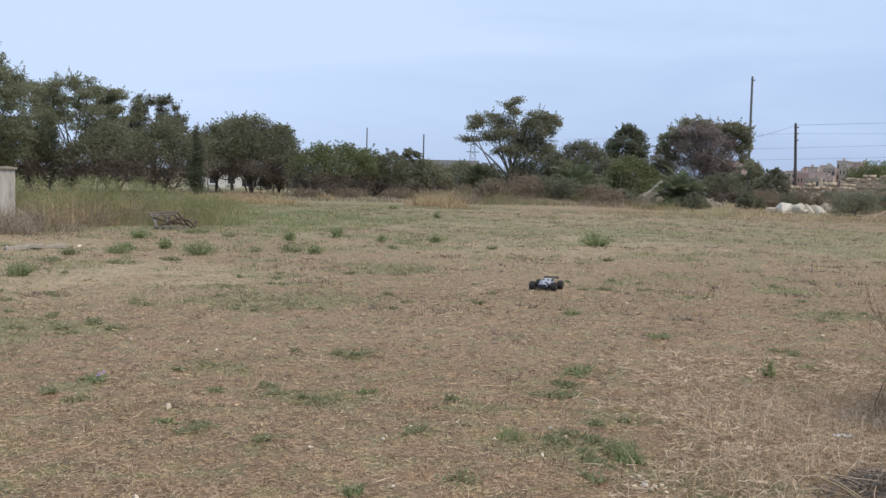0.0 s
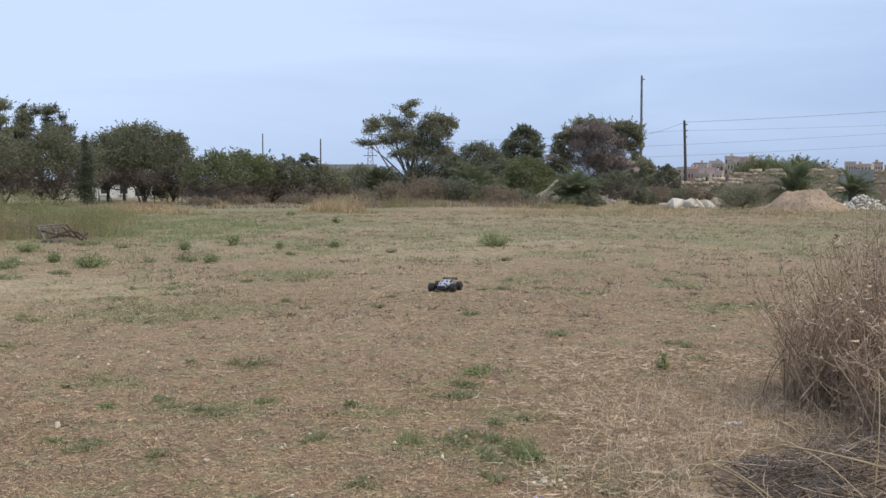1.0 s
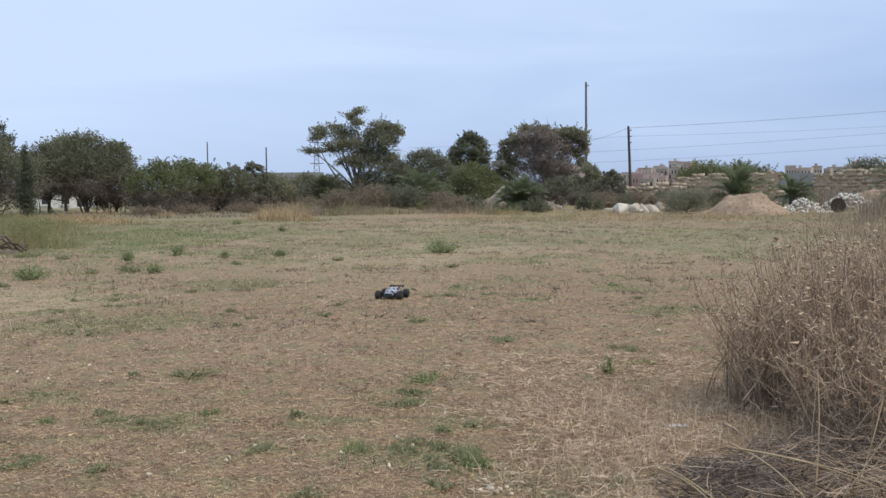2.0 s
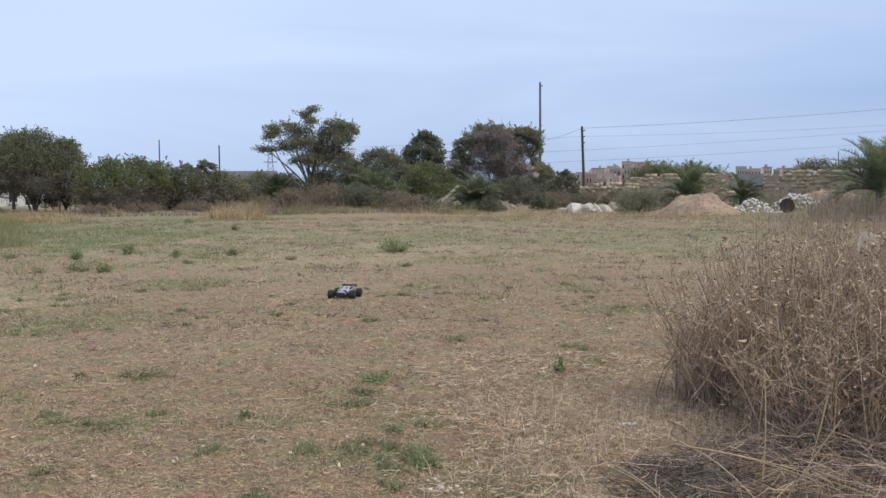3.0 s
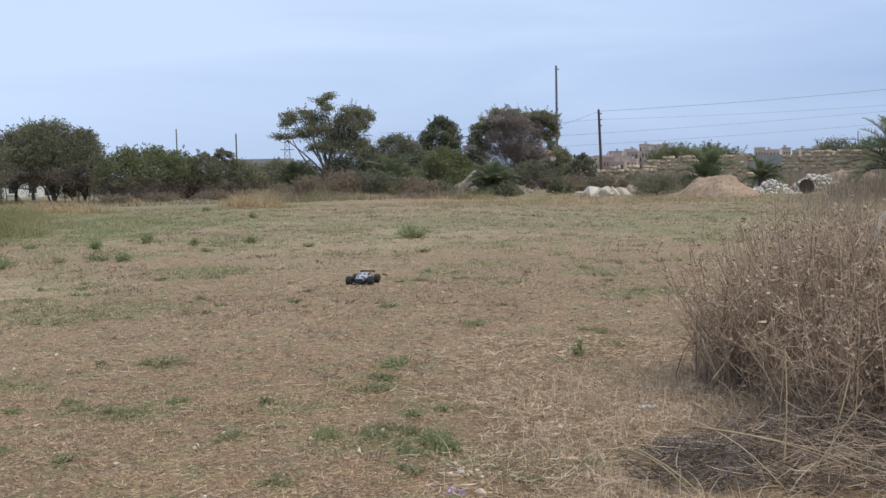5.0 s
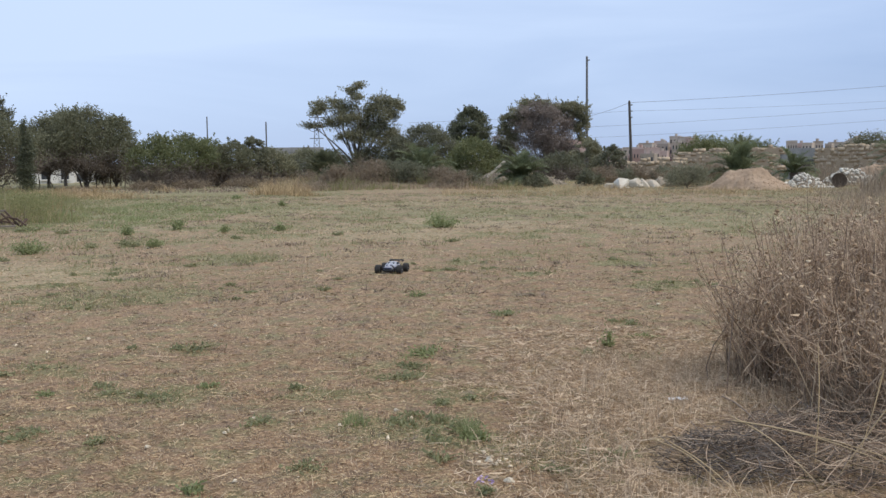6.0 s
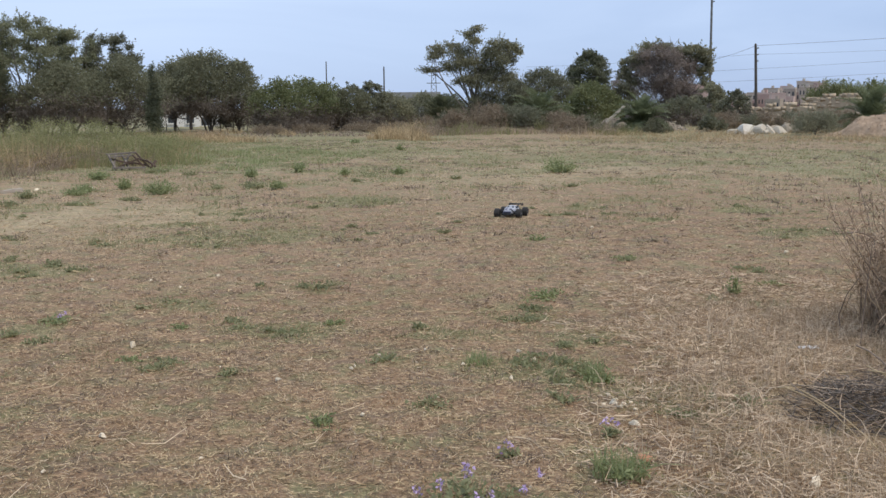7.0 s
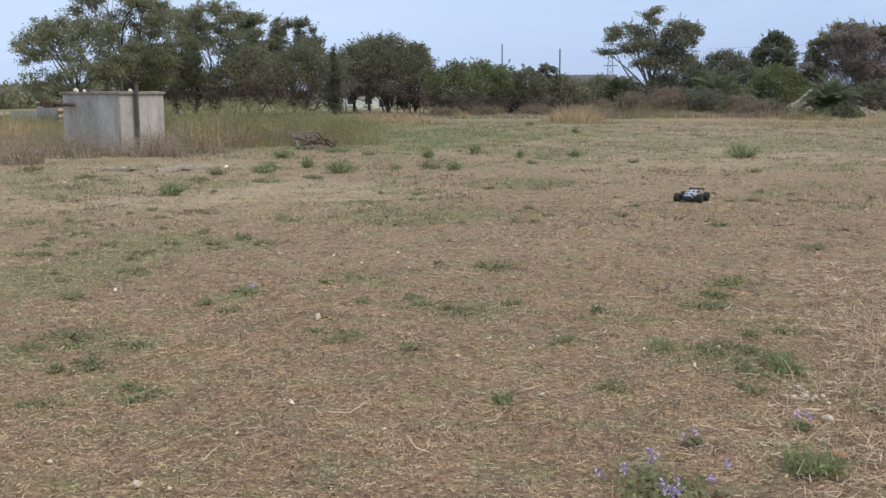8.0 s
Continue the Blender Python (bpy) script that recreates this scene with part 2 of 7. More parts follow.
M = {
    "pine": leafy("pine_needles", (0.121, 0.123, 0.0715), (0.187, 0.185, 0.109), (0.263, 0.256, 0.152)),
    "pine_dark": leafy("dark_cypress_scales", (0.0845, 0.0946, 0.0575), (0.144, 0.152, 0.0929), (0.212, 0.216, 0.135)),
    "carob_dark": leafy("dark_ficus_leaves", (0.0875, 0.0975, 0.0562), (0.138, 0.147, 0.0875), (0.206, 0.21, 0.125)),
    "deadcarob": leafy("dead_carob_twigs", (0.218, 0.178, 0.153), (0.315, 0.262, 0.227), (0.435, 0.37, 0.323)),
    "pine_bright": leafy("bright_pine_needles", (0.109, 0.123, 0.0528), (0.169, 0.184, 0.0792), (0.248, 0.251, 0.119)),
    "euc": leafy("eucalyptus_leaves", (0.158, 0.165, 0.0957), (0.239, 0.244, 0.141), (0.34, 0.338, 0.202)),
    "greygreen": leafy("grey_green_leaves", (0.121, 0.123, 0.0764), (0.174, 0.174, 0.109), (0.245, 0.24, 0.158)),
    "carob": leafy("carob_leaves", (0.162, 0.162, 0.102), (0.255, 0.247, 0.152), (0.372, 0.346, 0.215)),
    "deadleaf": leafy("dry_grey_brown_twigs", (0.212, 0.172, 0.144), (0.3, 0.25, 0.209), (0.403, 0.341, 0.287)),
    "drywood": leafy("dead_pine_twigs", (0.137, 0.11, 0.0882), (0.199, 0.163, 0.132), (0.28, 0.233, 0.19)),
    "scrub": leafy("dry_brown_scrub", (0.189, 0.143, 0.095), (0.275, 0.214, 0.146), (0.373, 0.302, 0.211)),
    "palm": leafy("palm_fronds", (0.107, 0.126, 0.0684), (0.167, 0.193, 0.102), (0.248, 0.266, 0.15)),
    "weed": leafy("green_weed_leaves", (0.202, 0.23, 0.0986), (0.286, 0.319, 0.143), (0.386, 0.409, 0.213)),
    "weed_dull": leafy("dull_weed_leaves", (0.203, 0.212, 0.103), (0.284, 0.288, 0.146), (0.383, 0.367, 0.2)),
    "reed": leafy("green_reed_stalks", (0.162, 0.168, 0.0693), (0.258, 0.254, 0.11), (0.396, 0.366, 0.179)),
    "straw": material("dry_straw", ((0.292, 0.203, 0.122), (0.468, 0.348, 0.218), (0.69, 0.54, 0.37)), 0.6, 0.75, 0, 7, island=0.45, translucent=0.1),
    "bleached": material("bleached_straw", ((0.319, 0.228, 0.144), (0.505, 0.378, 0.252), (0.731, 0.575, 0.408)), 0.6, 0.8, 0, 7, island=0.5, translucent=0.1),
    "straw_gold": material("golden_dry_grass", ((0.292, 0.208, 0.108), (0.418, 0.306, 0.165), (0.564, 0.424, 0.249)), 0.5, 0.75, 0, 7, island=0.4, translucent=0.1),
    "straw_brown": material("brown_dry_grass", ((0.188, 0.138, 0.0964), (0.293, 0.226, 0.159), (0.408, 0.33, 0.238)), 0.5, 0.8, 0, 7, island=0.4, translucent=0.1),
    "mat": material("mixed_plant_litter", ((0.11, 0.068, 0.0359), (0.26, 0.164, 0.0846), (0.393, 0.274, 0.149), (0.53, 0.4, 0.23)), 1.2, 0.85, 0, 9, island=0.72),
    "thin_grass": leafy("thin_yellow_green_grass", (0.168, 0.165, 0.0676), (0.243, 0.234, 0.102), (0.336, 0.316, 0.15)),
    "stem": material("dry_thistle_stems", ((0.236, 0.163, 0.11), (0.413, 0.297, 0.203), (0.603, 0.466, 0.331)), 1.5, 0.8, 0, 9, island=0.6),
    "head": material("dry_thistle_heads", ((0.256, 0.169, 0.0991), (0.404, 0.285, 0.176), (0.551, 0.42, 0.277)), 3, 0.85, 0, 60, island=0.5),
    "darktwig": material("dark_brush_twigs", ((0.062, 0.05, 0.042), (0.125, 0.102, 0.084), (0.235, 0.195, 0.16)), 2, 0.85, 0, 12, island=0.6),
    "twig": material("dark_dead_twigs", ((0.107, 0.0798, 0.0603), (0.209, 0.157, 0.12), (0.366, 0.284, 0.214)), 2, 0.8, 0, 12, island=0.6),
    "bark": material("grey_brown_bark", ((0.075, 0.062, 0.052), (0.135, 0.113, 0.094), (0.22, 0.19, 0.16)), 3, 0.9, 0.6, 22, stretch=(1, 1, 0.25)),
    "limestone": material("weathered_limestone", ((0.331, 0.285, 0.216), (0.442, 0.386, 0.304), (0.534, 0.478, 0.386)), 2.5, 0.9, 0.7, 18, island=0.35),
    "wallstone": material("dry_wall_stone", ((0.312, 0.244, 0.168), (0.402, 0.317, 0.222), (0.502, 0.405, 0.29)), 2.5, 0.9, 0.6, 18, random_ob=0.3),
    "whitestone": material("white_limestone", ((0.436, 0.398, 0.328), (0.589, 0.542, 0.464), (0.72, 0.685, 0.602)), 3, 0.9, 0.6, 22, island=0.35),
    "tanstone": material("tan_limestone", ((0.2, 0.163, 0.118), (0.3, 0.25, 0.187), (0.4, 0.345, 0.27)), 2.5, 0.95, 0.7, 14, island=0.2),
    "rubble": material("brown_wall_rubble", ((0.19, 0.155, 0.115), (0.29, 0.24, 0.18), (0.40, 0.34, 0.265)), 2.5, 0.95, 0.6, 18, island=0.6),
    "wispy": leafy("grey_green_wispy_shoots", (0.169, 0.169, 0.108), (0.237, 0.231, 0.15), (0.325, 0.312, 0.21)),
    "pebble": material("pale_field_stone", ((0.552, 0.454, 0.32), (0.727, 0.617, 0.455), (0.878, 0.769, 0.59)), 14, 0.85, 0.5, 60, random_ob=0.3),
    "earth": material("heaped_earth", ((0.241, 0.168, 0.109), (0.344, 0.248, 0.167), (0.437, 0.324, 0.227)), 1.5, 0.95, 0.8, 9, bump_depth=0.06),
    "concrete": material("stained_concrete", ((0.205, 0.18, 0.145), (0.421, 0.385, 0.33), (0.60, 0.555, 0.49)), 1.6, 0.92, 0.6, 11, stretch=(1.6, 1.6, 0.4), bump_depth=0.03),
    "roofcrust": material("crumbling_concrete_edge", ((0.17, 0.145, 0.11), (0.28, 0.245, 0.19), (0.40, 0.36, 0.29)), 5, 0.95, 0.8, 30),
    "rust": material("rusty_steel", ((0.06, 0.042, 0.032), (0.115, 0.075, 0.052), (0.185, 0.13, 0.095)), 6, 0.75, 0.4, 40, metal=0.35),
    "poststeel": material("weathered_grey_steel", ((0.07, 0.062, 0.055), (0.13, 0.118, 0.105), (0.21, 0.195, 0.175)), 6, 0.7, 0.3, 40, metal=0.2),
    "greywood": material("weathered_grey_wood", ((0.10, 0.084, 0.07), (0.175, 0.148, 0.122), (0.28, 0.24, 0.20)), 4, 0.85, 0.5, 30, stretch=(0.3, 1, 1), island=0.3),
    "palewood": material("bleached_plank_wood", ((0.22, 0.18, 0.14), (0.36, 0.305, 0.245), (0.50, 0.44, 0.365)), 4, 0.85, 0.5, 30, stretch=(0.3, 1, 1)),
    "polewood": material("tarred_pole_wood", ((0.045, 0.038, 0.032), (0.085, 0.072, 0.06), (0.14, 0.12, 0.10)), 3, 0.85, 0.4, 20, stretch=(1, 1, 0.1)),
    "polegrey": material("galvanised_grey_pole", ((0.11, 0.108, 0.104), (0.165, 0.163, 0.157), (0.23, 0.226, 0.218)), 3, 0.6, 0.2, 20, metal=0.3),
    "wire": material("black_cable", ((0.10, 0.10, 0.11), (0.15, 0.15, 0.16)), 3, 0.6, 0, 9),
    "tin": material("dull_metal_sheet", ((0.0952, 0.104, 0.101), (0.14, 0.148, 0.142), (0.19, 0.193, 0.185)), 2, 0.55, 0.2, 12, metal=0.2),
    "greyblock": material("grey_concrete_block", ((0.20, 0.20, 0.195), (0.28, 0.28, 0.27), (0.36, 0.355, 0.34)), 2, 0.9, 0.3, 14),
    "plaster_white": material("white_plaster", ((0.60, 0.58, 0.53), (0.70, 0.68, 0.63), (0.78, 0.76, 0.72)), 0.7, 0.9, 0.2, 6),
    "plaster_cream": material("cream_stone_plaster", ((0.347, 0.287, 0.23), (0.447, 0.378, 0.315), (0.529, 0.46, 0.392)), 0.4, 0.9, 0.2, 4, random_ob=0.5),
    "plaster_pink": material("pinkish_stone_plaster", ((0.405, 0.282, 0.242), (0.497, 0.361, 0.313), (0.571, 0.441, 0.384)), 0.4, 0.9, 0.2, 4, random_ob=0.4),
    "opening": material("dark_window_glass", ((0.03, 0.034, 0.04), (0.06, 0.065, 0.072)), 2, 0.25, 0, 9),
    "tyre": material("black_tyre_rubber", ((0.014, 0.013, 0.012), (0.026, 0.024, 0.022), (0.055, 0.048, 0.040)), 20, 0.85, 0.4, 120, bump_depth=0.002),
    "rim": material("dark_wheel_plastic", ((0.02, 0.02, 0.022), (0.045, 0.045, 0.048)), 20, 0.4, 0, 80),
    "shell": material("white_painted_shell", ((0.224, 0.224, 0.252), (0.336, 0.336, 0.364), (0.42, 0.42, 0.441)), 12, 0.3, 0, 60),
    "shellblue": material("dark_blue_painted_shell", ((0.018, 0.024, 0.06), (0.03, 0.04, 0.10)), 12, 0.3, 0, 60),
    "black": material("black_plastic", ((0.012, 0.012, 0.013), (0.028, 0.027, 0.026)), 15, 0.5, 0.1, 80),
    "terracotta": material("terracotta", ((0.34, 0.155, 0.085), (0.46, 0.225, 0.125)), 20, 0.85, 0.3, 90),
    "petal": material("violet_petals", ((0.40, 0.28, 0.47), (0.54, 0.41, 0.62)), 20, 0.6, 0, 60, island=0.5, translucent=0.2),
    "barrelrust": material("rusty_drum_steel", ((0.05, 0.036, 0.028), (0.095, 0.068, 0.05), (0.16, 0.12, 0.092)), 4, 0.9, 0.4, 20),
    "plastic": material("pale_plastic_scrap", ((0.55, 0.55, 0.56), (0.72, 0.72, 0.73)), 12, 0.5, 0.2, 60),
}


def ground_material():
    """Dry soil with litter, straw and thin green, by the land's own cover values."""
    m = bpy.data.materials.new("dry_field_soil")
    m.use_nodes = True
    n, l = m.node_tree.nodes, m.node_tree.links
    p = n["Principled BSDF"]
    p.inputs["Roughness"].default_value = 0.95
    tc = n.new("ShaderNodeTexCoord")

    def tex(scale, detail, stretch=(1, 1, 1), turn=0.0, rough=0.6):
        mp = n.new("ShaderNodeMapping")
        mp.inputs["Scale"].default_value = stretch
        mp.inputs["Rotation"].default_value = (0, 0, turn)
        t = n.new("ShaderNodeTexNoise")
        t.inputs["Scale"].default_value, t.inputs["Detail"].default_value, t.inputs["Roughness"].default_value = scale, detail, rough
        l.new(tc.outputs["Object"], mp.inputs["Vector"])
        l.new(mp.outputs["Vector"], t.inputs["Vector"])
        return t.outputs["Fac"]

    def ramp(fac, *stops):
        r = n.new("ShaderNodeValToRGB")
        e = r.color_ramp.elements
        while len(e) < len(stops):
            e.new(0.5)
        for i, (at, c) in enumerate(stops):
            e[i].position, e[i].color = at, (*c, 1)
        l.new(fac, r.inputs["Fac"])
        return r.outputs["Color"]

    def mix(fac, a, b):
        x = n.new("ShaderNodeMix")
        x.data_type = "RGBA"
        l.new(fac, x.inputs["Factor"])
        l.new(a, x.inputs[6])
        l.new(b, x.inputs[7])
        return x.outputs[2]

    def maths(op, a, b):
        x = n.new("ShaderNodeMath")
        x.operation = op
        x.use_clamp = op != "ADD"
        for i, v in enumerate((a, b)):
            if isinstance(v, float):
                x.inputs[i].default_value = v
            else:
                l.new(v, x.inputs[i])
        return x.outputs["Value"]

    def cover(name):
        x = n.new("ShaderNodeAttribute")
        x.attribute_name = name
        return x.outputs["Fac"]

    soil = ramp(tex(26, 10, (1, 1, 1), 0, 0.75), (0.36, (0.104, 0.060, 0.032)), (0.5, (0.252, 0.152, 0.081)), (0.64, (0.45, 0.293, 0.168)))
    straw = ramp(tex(48, 9, (1, 1, 1), 0, 0.7), (0.36, (0.19, 0.138, 0.086)), (0.5, (0.35, 0.27, 0.178)), (0.64, (0.54, 0.44, 0.31)))
    green = ramp(tex(40, 9, (1, 1, 1), 0, 0.7), (0.36, (0.085, 0.084, 0.034)), (0.5, (0.175, 0.168, 0.072)), (0.64, (0.30, 0.275, 0.135)))
    damp = ramp(tex(30, 10, (1, 1, 1), 0, 0.78), (0.36, (0.065, 0.043, 0.029)), (0.5, (0.145, 0.095, 0.061)), (0.64, (0.27, 0.188, 0.125)))
    blot = n.new("ShaderNodeMapRange")
    blot.inputs["From Min"].default_value, blot.inputs["From Max"].default_value = 0.47, 0.60
    l.new(tex(2.6, 10, (1, 1.3, 1), 0.2, 0.78), blot.inputs["Value"])
    soil = mix(maths("MULTIPLY", blot.outputs["Result"], 0.85), soil, damp)
    fibre_a = tex(13, 6, (9, 1.2, 1), 0.5)
    fibre_b = tex(13, 6, (9, 1.2, 1), 2.1)
    fibre_c = tex(13, 6, (9, 1.2, 1), 1.2)
    fibres = maths("MAXIMUM", maths("MAXIMUM", fibre_a, fibre_b), fibre_c)
    sharp = n.new("ShaderNodeMapRange")
    sharp.inputs["From Min"].default_value, sharp.inputs["From Max"].default_value = 0.52, 0.74
    l.new(fibres, sharp.inputs["Value"])
    litter = maths("MULTIPLY", sharp.outputs["Result"], maths("ADD", tex(1.3, 6), maths("SUBTRACT", cover("straw"), 0.1)))
    beds = n.new("ShaderNodeMapRange")
    beds.inputs["From Min"].default_value, beds.inputs["From Max"].default_value = 0.36, 0.64
    beds.inputs["To Min"].default_value, beds.inputs["To Max"].default_value = 0.15, 1.1
    l.new(tex(0.6, 8, (1, 1, 1), 0.3, 0.68), beds.inputs["Value"])
    c = mix(maths("MULTIPLY", litter, beds.outputs["Result"]), soil, straw)
    bed = n.new("ShaderNodeMapRange")
    bed.inputs["From Min"].default_value, bed.inputs["From Max"].default_value = 0.45, 1.0
    bed.inputs["To Max"].default_value = 0.66
    l.new(cover("straw"), bed.inputs["Value"])
    thatch = ramp(tex(34, 10, (1, 1, 1), 0, 0.75), (0.36, (0.115, 0.084, 0.044)), (0.5, (0.255, 0.194, 0.108)), (0.64, (0.46, 0.36, 0.215)))
    worn = n.new("ShaderNodeMapRange")
    worn.inputs["From Min"].default_value, worn.inputs["From Max"].default_value = 0.36, 0.60
    worn.inputs["To Min"].default_value = 0.25
    l.new(tex(0.8, 8, (1, 0.9, 1), 0.1, 0.7), worn.inputs["Value"])
    c = mix(maths("MULTIPLY", bed.outputs["Result"], worn.outputs["Result"]), c, thatch)
    pale = n.new("ShaderNodeMapRange")
    pale.inputs["From Min"].default_value, pale.inputs["From Max"].default_value = 0.75, 1.25
    pale.inputs["To Max"].default_value = 0.8
    l.new(cover("straw"), pale.inputs["Value"])
    bleached = ramp(tex(30, 10, (1, 1, 1), 0, 0.75), (0.36, (0.20, 0.15, 0.085)), (0.5, (0.40, 0.315, 0.19)), (0.64, (0.62, 0.51, 0.34)))
    c = mix(maths("MULTIPLY", pale.outputs["Result"], worn.outputs["Result"]), c, bleached)
    patch = n.new("ShaderNodeMapRange")
    patch.inputs["From Min"].default_value, patch.inputs["From Max"].default_value = 0.47, 0.61
    l.new(maths("ADD", tex(3.2, 9, (1, 1, 1), 0, 0.72), maths("SUBTRACT", cover("green"), 0.42)), patch.inputs["Value"])
    c = mix(maths("MULTIPLY", patch.outputs["Result"], 0.8), c, green)
    l.new(c, p.inputs["Base Color"])
    b = n.new("ShaderNodeBump")
    b.inputs["Strength"].default_value, b.inputs["Distance"].default_value = 0.7, 0.012
    l.new(maths("ADD", maths("MULTIPLY", fibres, 0.6), tex(55, 8)), b.inputs["Height"])
    l.new(b.outputs["Normal"], p.inputs["Normal"])
    return m


# ---------------------------------------------------------------- the land
# green patches in the near field: place, half width across and along
FAR_PATCHES = [(3.1, 14.4, 0.6, 0.5), (5.0, 15.6, 0.5, 0.5), (4.6, 12.8, 0.6, 0.4), (-0.9, 17.4, 0.7, 0.5), (-3.2, 14.4, 0.8, 0.5), (-7.5, 31.0, 2.5, 3.0), (-4.5, 35.0, 2.5, 4.0)]
NEAR_PATCHES = [(-4.6, 8.2, 1.0, 1.3), (-3.9, 10.4, 1.2, 0.7), (-1.9, 8.6, 0.6, 0.5), (1.2, 7.1, 0.5, 0.6), (1.5, 5.4, 0.35, 0.5), (-2.4, 5.2, 0.4, 0.3), (0.1, 7.3, 0.4, 0.25), (-2.3, 12.9, 1.5, 0.9),
                (0.8, 8.0, 0.6, 0.8), (-3.3, 6.1, 0.9, 0.9), (2.8, 12.8, 0.8, 0.5), (-1.5, 6.4, 0.3, 0.3), (0.9, 5.9, 0.45, 0.7), (2.7, 8.3, 0.5, 0.7), (-0.9, 9.2, 0.5, 0.4), (-2.6, 7.6, 0.5, 0.5),
                (-0.9, 7.5, 0.5, 0.3), (0.3, 6.2, 0.5, 0.5), (3.2, 9.6, 0.5, 0.5)]


def cover_at(x, y):
    """How green and how strawy the land is at a place."""
    d = math.hypot(x, y)
    az = math.degrees(math.atan2(x, y))
    broad = noise.noise((x * 0.13, y * 0.12, 7.7))
    mid = noise.noise((x * 0.55, y * 0.5, 1.7))
    g = 0.20 + 0.14 * smooth01((d - 8) / 9) + 0.16 * smooth01((d - 24) / 16) + 0.45 * broad + 0.42 * mid + 0.38 * noise.noise((x * 1.7, y * 1.5, 9.9))
    g -= 0.2 * smooth01(1 - abs(d - 10.0) / 4) * smooth01((az + 12) / 10)
    for px, py, rx, ry in FAR_PATCHES + NEAR_PATCHES:
        q = ((x - px) / rx) ** 2 + ((y - py) / ry) ** 2
        if q < 4:
            g += 0.6 * math.exp(-q * 1.2)
    g -= 0.22 * smooth01((-7 - az) / 8) * smooth01(1 - abs(d - 15.5) / 5)
    g += 0.18 * smooth01((az - 2) / 8) * smooth01(1 - abs(d - 20) / 12)
    g += 0.22 * smooth01((2 - az) / 10) * smooth01((d - 22) / 8)
    s = 0.32 + 0.48 * smooth01((d - 11) / 9) + 0.40 * noise.noise((x * 0.24, y * 0.22, 4.4)) + 0.2 * noise.noise((x * 0.9, y * 0.9, 6.4)) + 0.2 * smooth01((az - 14) / 6) * smooth01((9 - d) / 3) + 0.6 * smooth01((-6 - az) / 8) * smooth01(1 - abs(d - 15.5) / 6) + 0.5 * math.exp(-((x - 2.0) / 2.4) ** 2 - ((y - 25.5) / 2.2) ** 2) - 0.5 * smooth01((az - 2) / 8) * smooth01(1 - abs(d - 17) / 10)
    return max(0, min(1, g)), max(0, min(1.3, s))


def build_ground():
    angles = np.radians(np.concatenate([np.arange(-46, 50, 0.4), np.arange(50, 314, 6)]))
    radii = np.concatenate([[0.0005], np.geomspace(1.2, 90, 280), np.geomspace(95, 4500, 45)])
    na, nr = len(angles), len(radii)
    v = np.zeros((nr * na, 3), np.float32)
    greens, straws = np.zeros(nr * na, np.float32), np.zeros(nr * na, np.float32)
    for i, r in enumerate(radii):
        for j, a in enumerate(angles):
            x, y = r * math.sin(a), r * math.cos(a)
            z = ground_z(x, y)
            k = i * na + j
            v[k] = x, y, z
            greens[k], straws[k] = cover_at(x, y) if j < 242 else (0.4, 0.5)
    i, j = np.meshgrid(np.arange(nr - 1), np.arange(na), indexing="ij")
    t = (j + 1) % na
    f = np.stack([i * na + j, i * na + t, (i + 1) * na + t, (i + 1) * na + j], -1).reshape(-1, 4)
    me = mesh_of("ground", v, f[:, ::-1], smooth=True)
    for name, values in (("green", greens), ("straw", straws)):
        me.attributes.new(name, "FLOAT", "POINT").data.foreach_set("value", values)
    ob = part("ground", me, ground_material())
    return tagged(ob, "dry stony field with straw litter and thin green weeds", "ground", kind="structure")


build_ground()

# ---------------------------------------------------------------- trees
SCRUB = []


def crown_points(rng, blobs, n, inner=0.4, fluff=0.24, clumps=30):
    """Leaf places in clumps near the surface of a crown's lobes."""
    blobs = np.asarray(blobs, float)
    weight = (blobs[:, 3] * blobs[:, 4] * blobs[:, 5]) ** (2 / 3)
    which = rng.choice(len(blobs), n, p=weight / weight.sum())
    heads = units(rng, len(blobs) * clumps).reshape(len(blobs), clumps, 3)
    heads *= rng.uniform(inner, 1.0, (len(blobs), clumps, 1)) ** 0.6
    sub = rng.integers(0, clumps, n)
    unit = heads[which, sub] + np.clip(rng.normal(0, fluff, (n, 3)), -1.7 * fluff, 1.7 * fluff) * (1, 1, 0.75)
    return blobs[which, :3] + unit * blobs[which, 3:]


def sprays(rng, blobs, n, w):
    """Leaf places along short shoots that stand out of a crown."""
    blobs = np.asarray(blobs, float)
    which = rng.integers(0, len(blobs), n)
    d = units(rng, n) * (1, 1, 0.7) + (0, 0, 0.55)
    d /= np.linalg.norm(d, axis=1)[:, None]
    root = blobs[which, :3] + d * blobs[which, 3:] * 0.85
    long = min(w, 6.0) * rng.uniform(0.035, 0.12, (n, 1))
    u = rng.uniform(0, 1, (n, 16, 1))
    p = root[:, None] + d[:, None] * long[:, None] * u + rng.normal(0, 0.05, (n, 16, 3)) * (1.25 - u)
    return p.reshape(-1, 3)


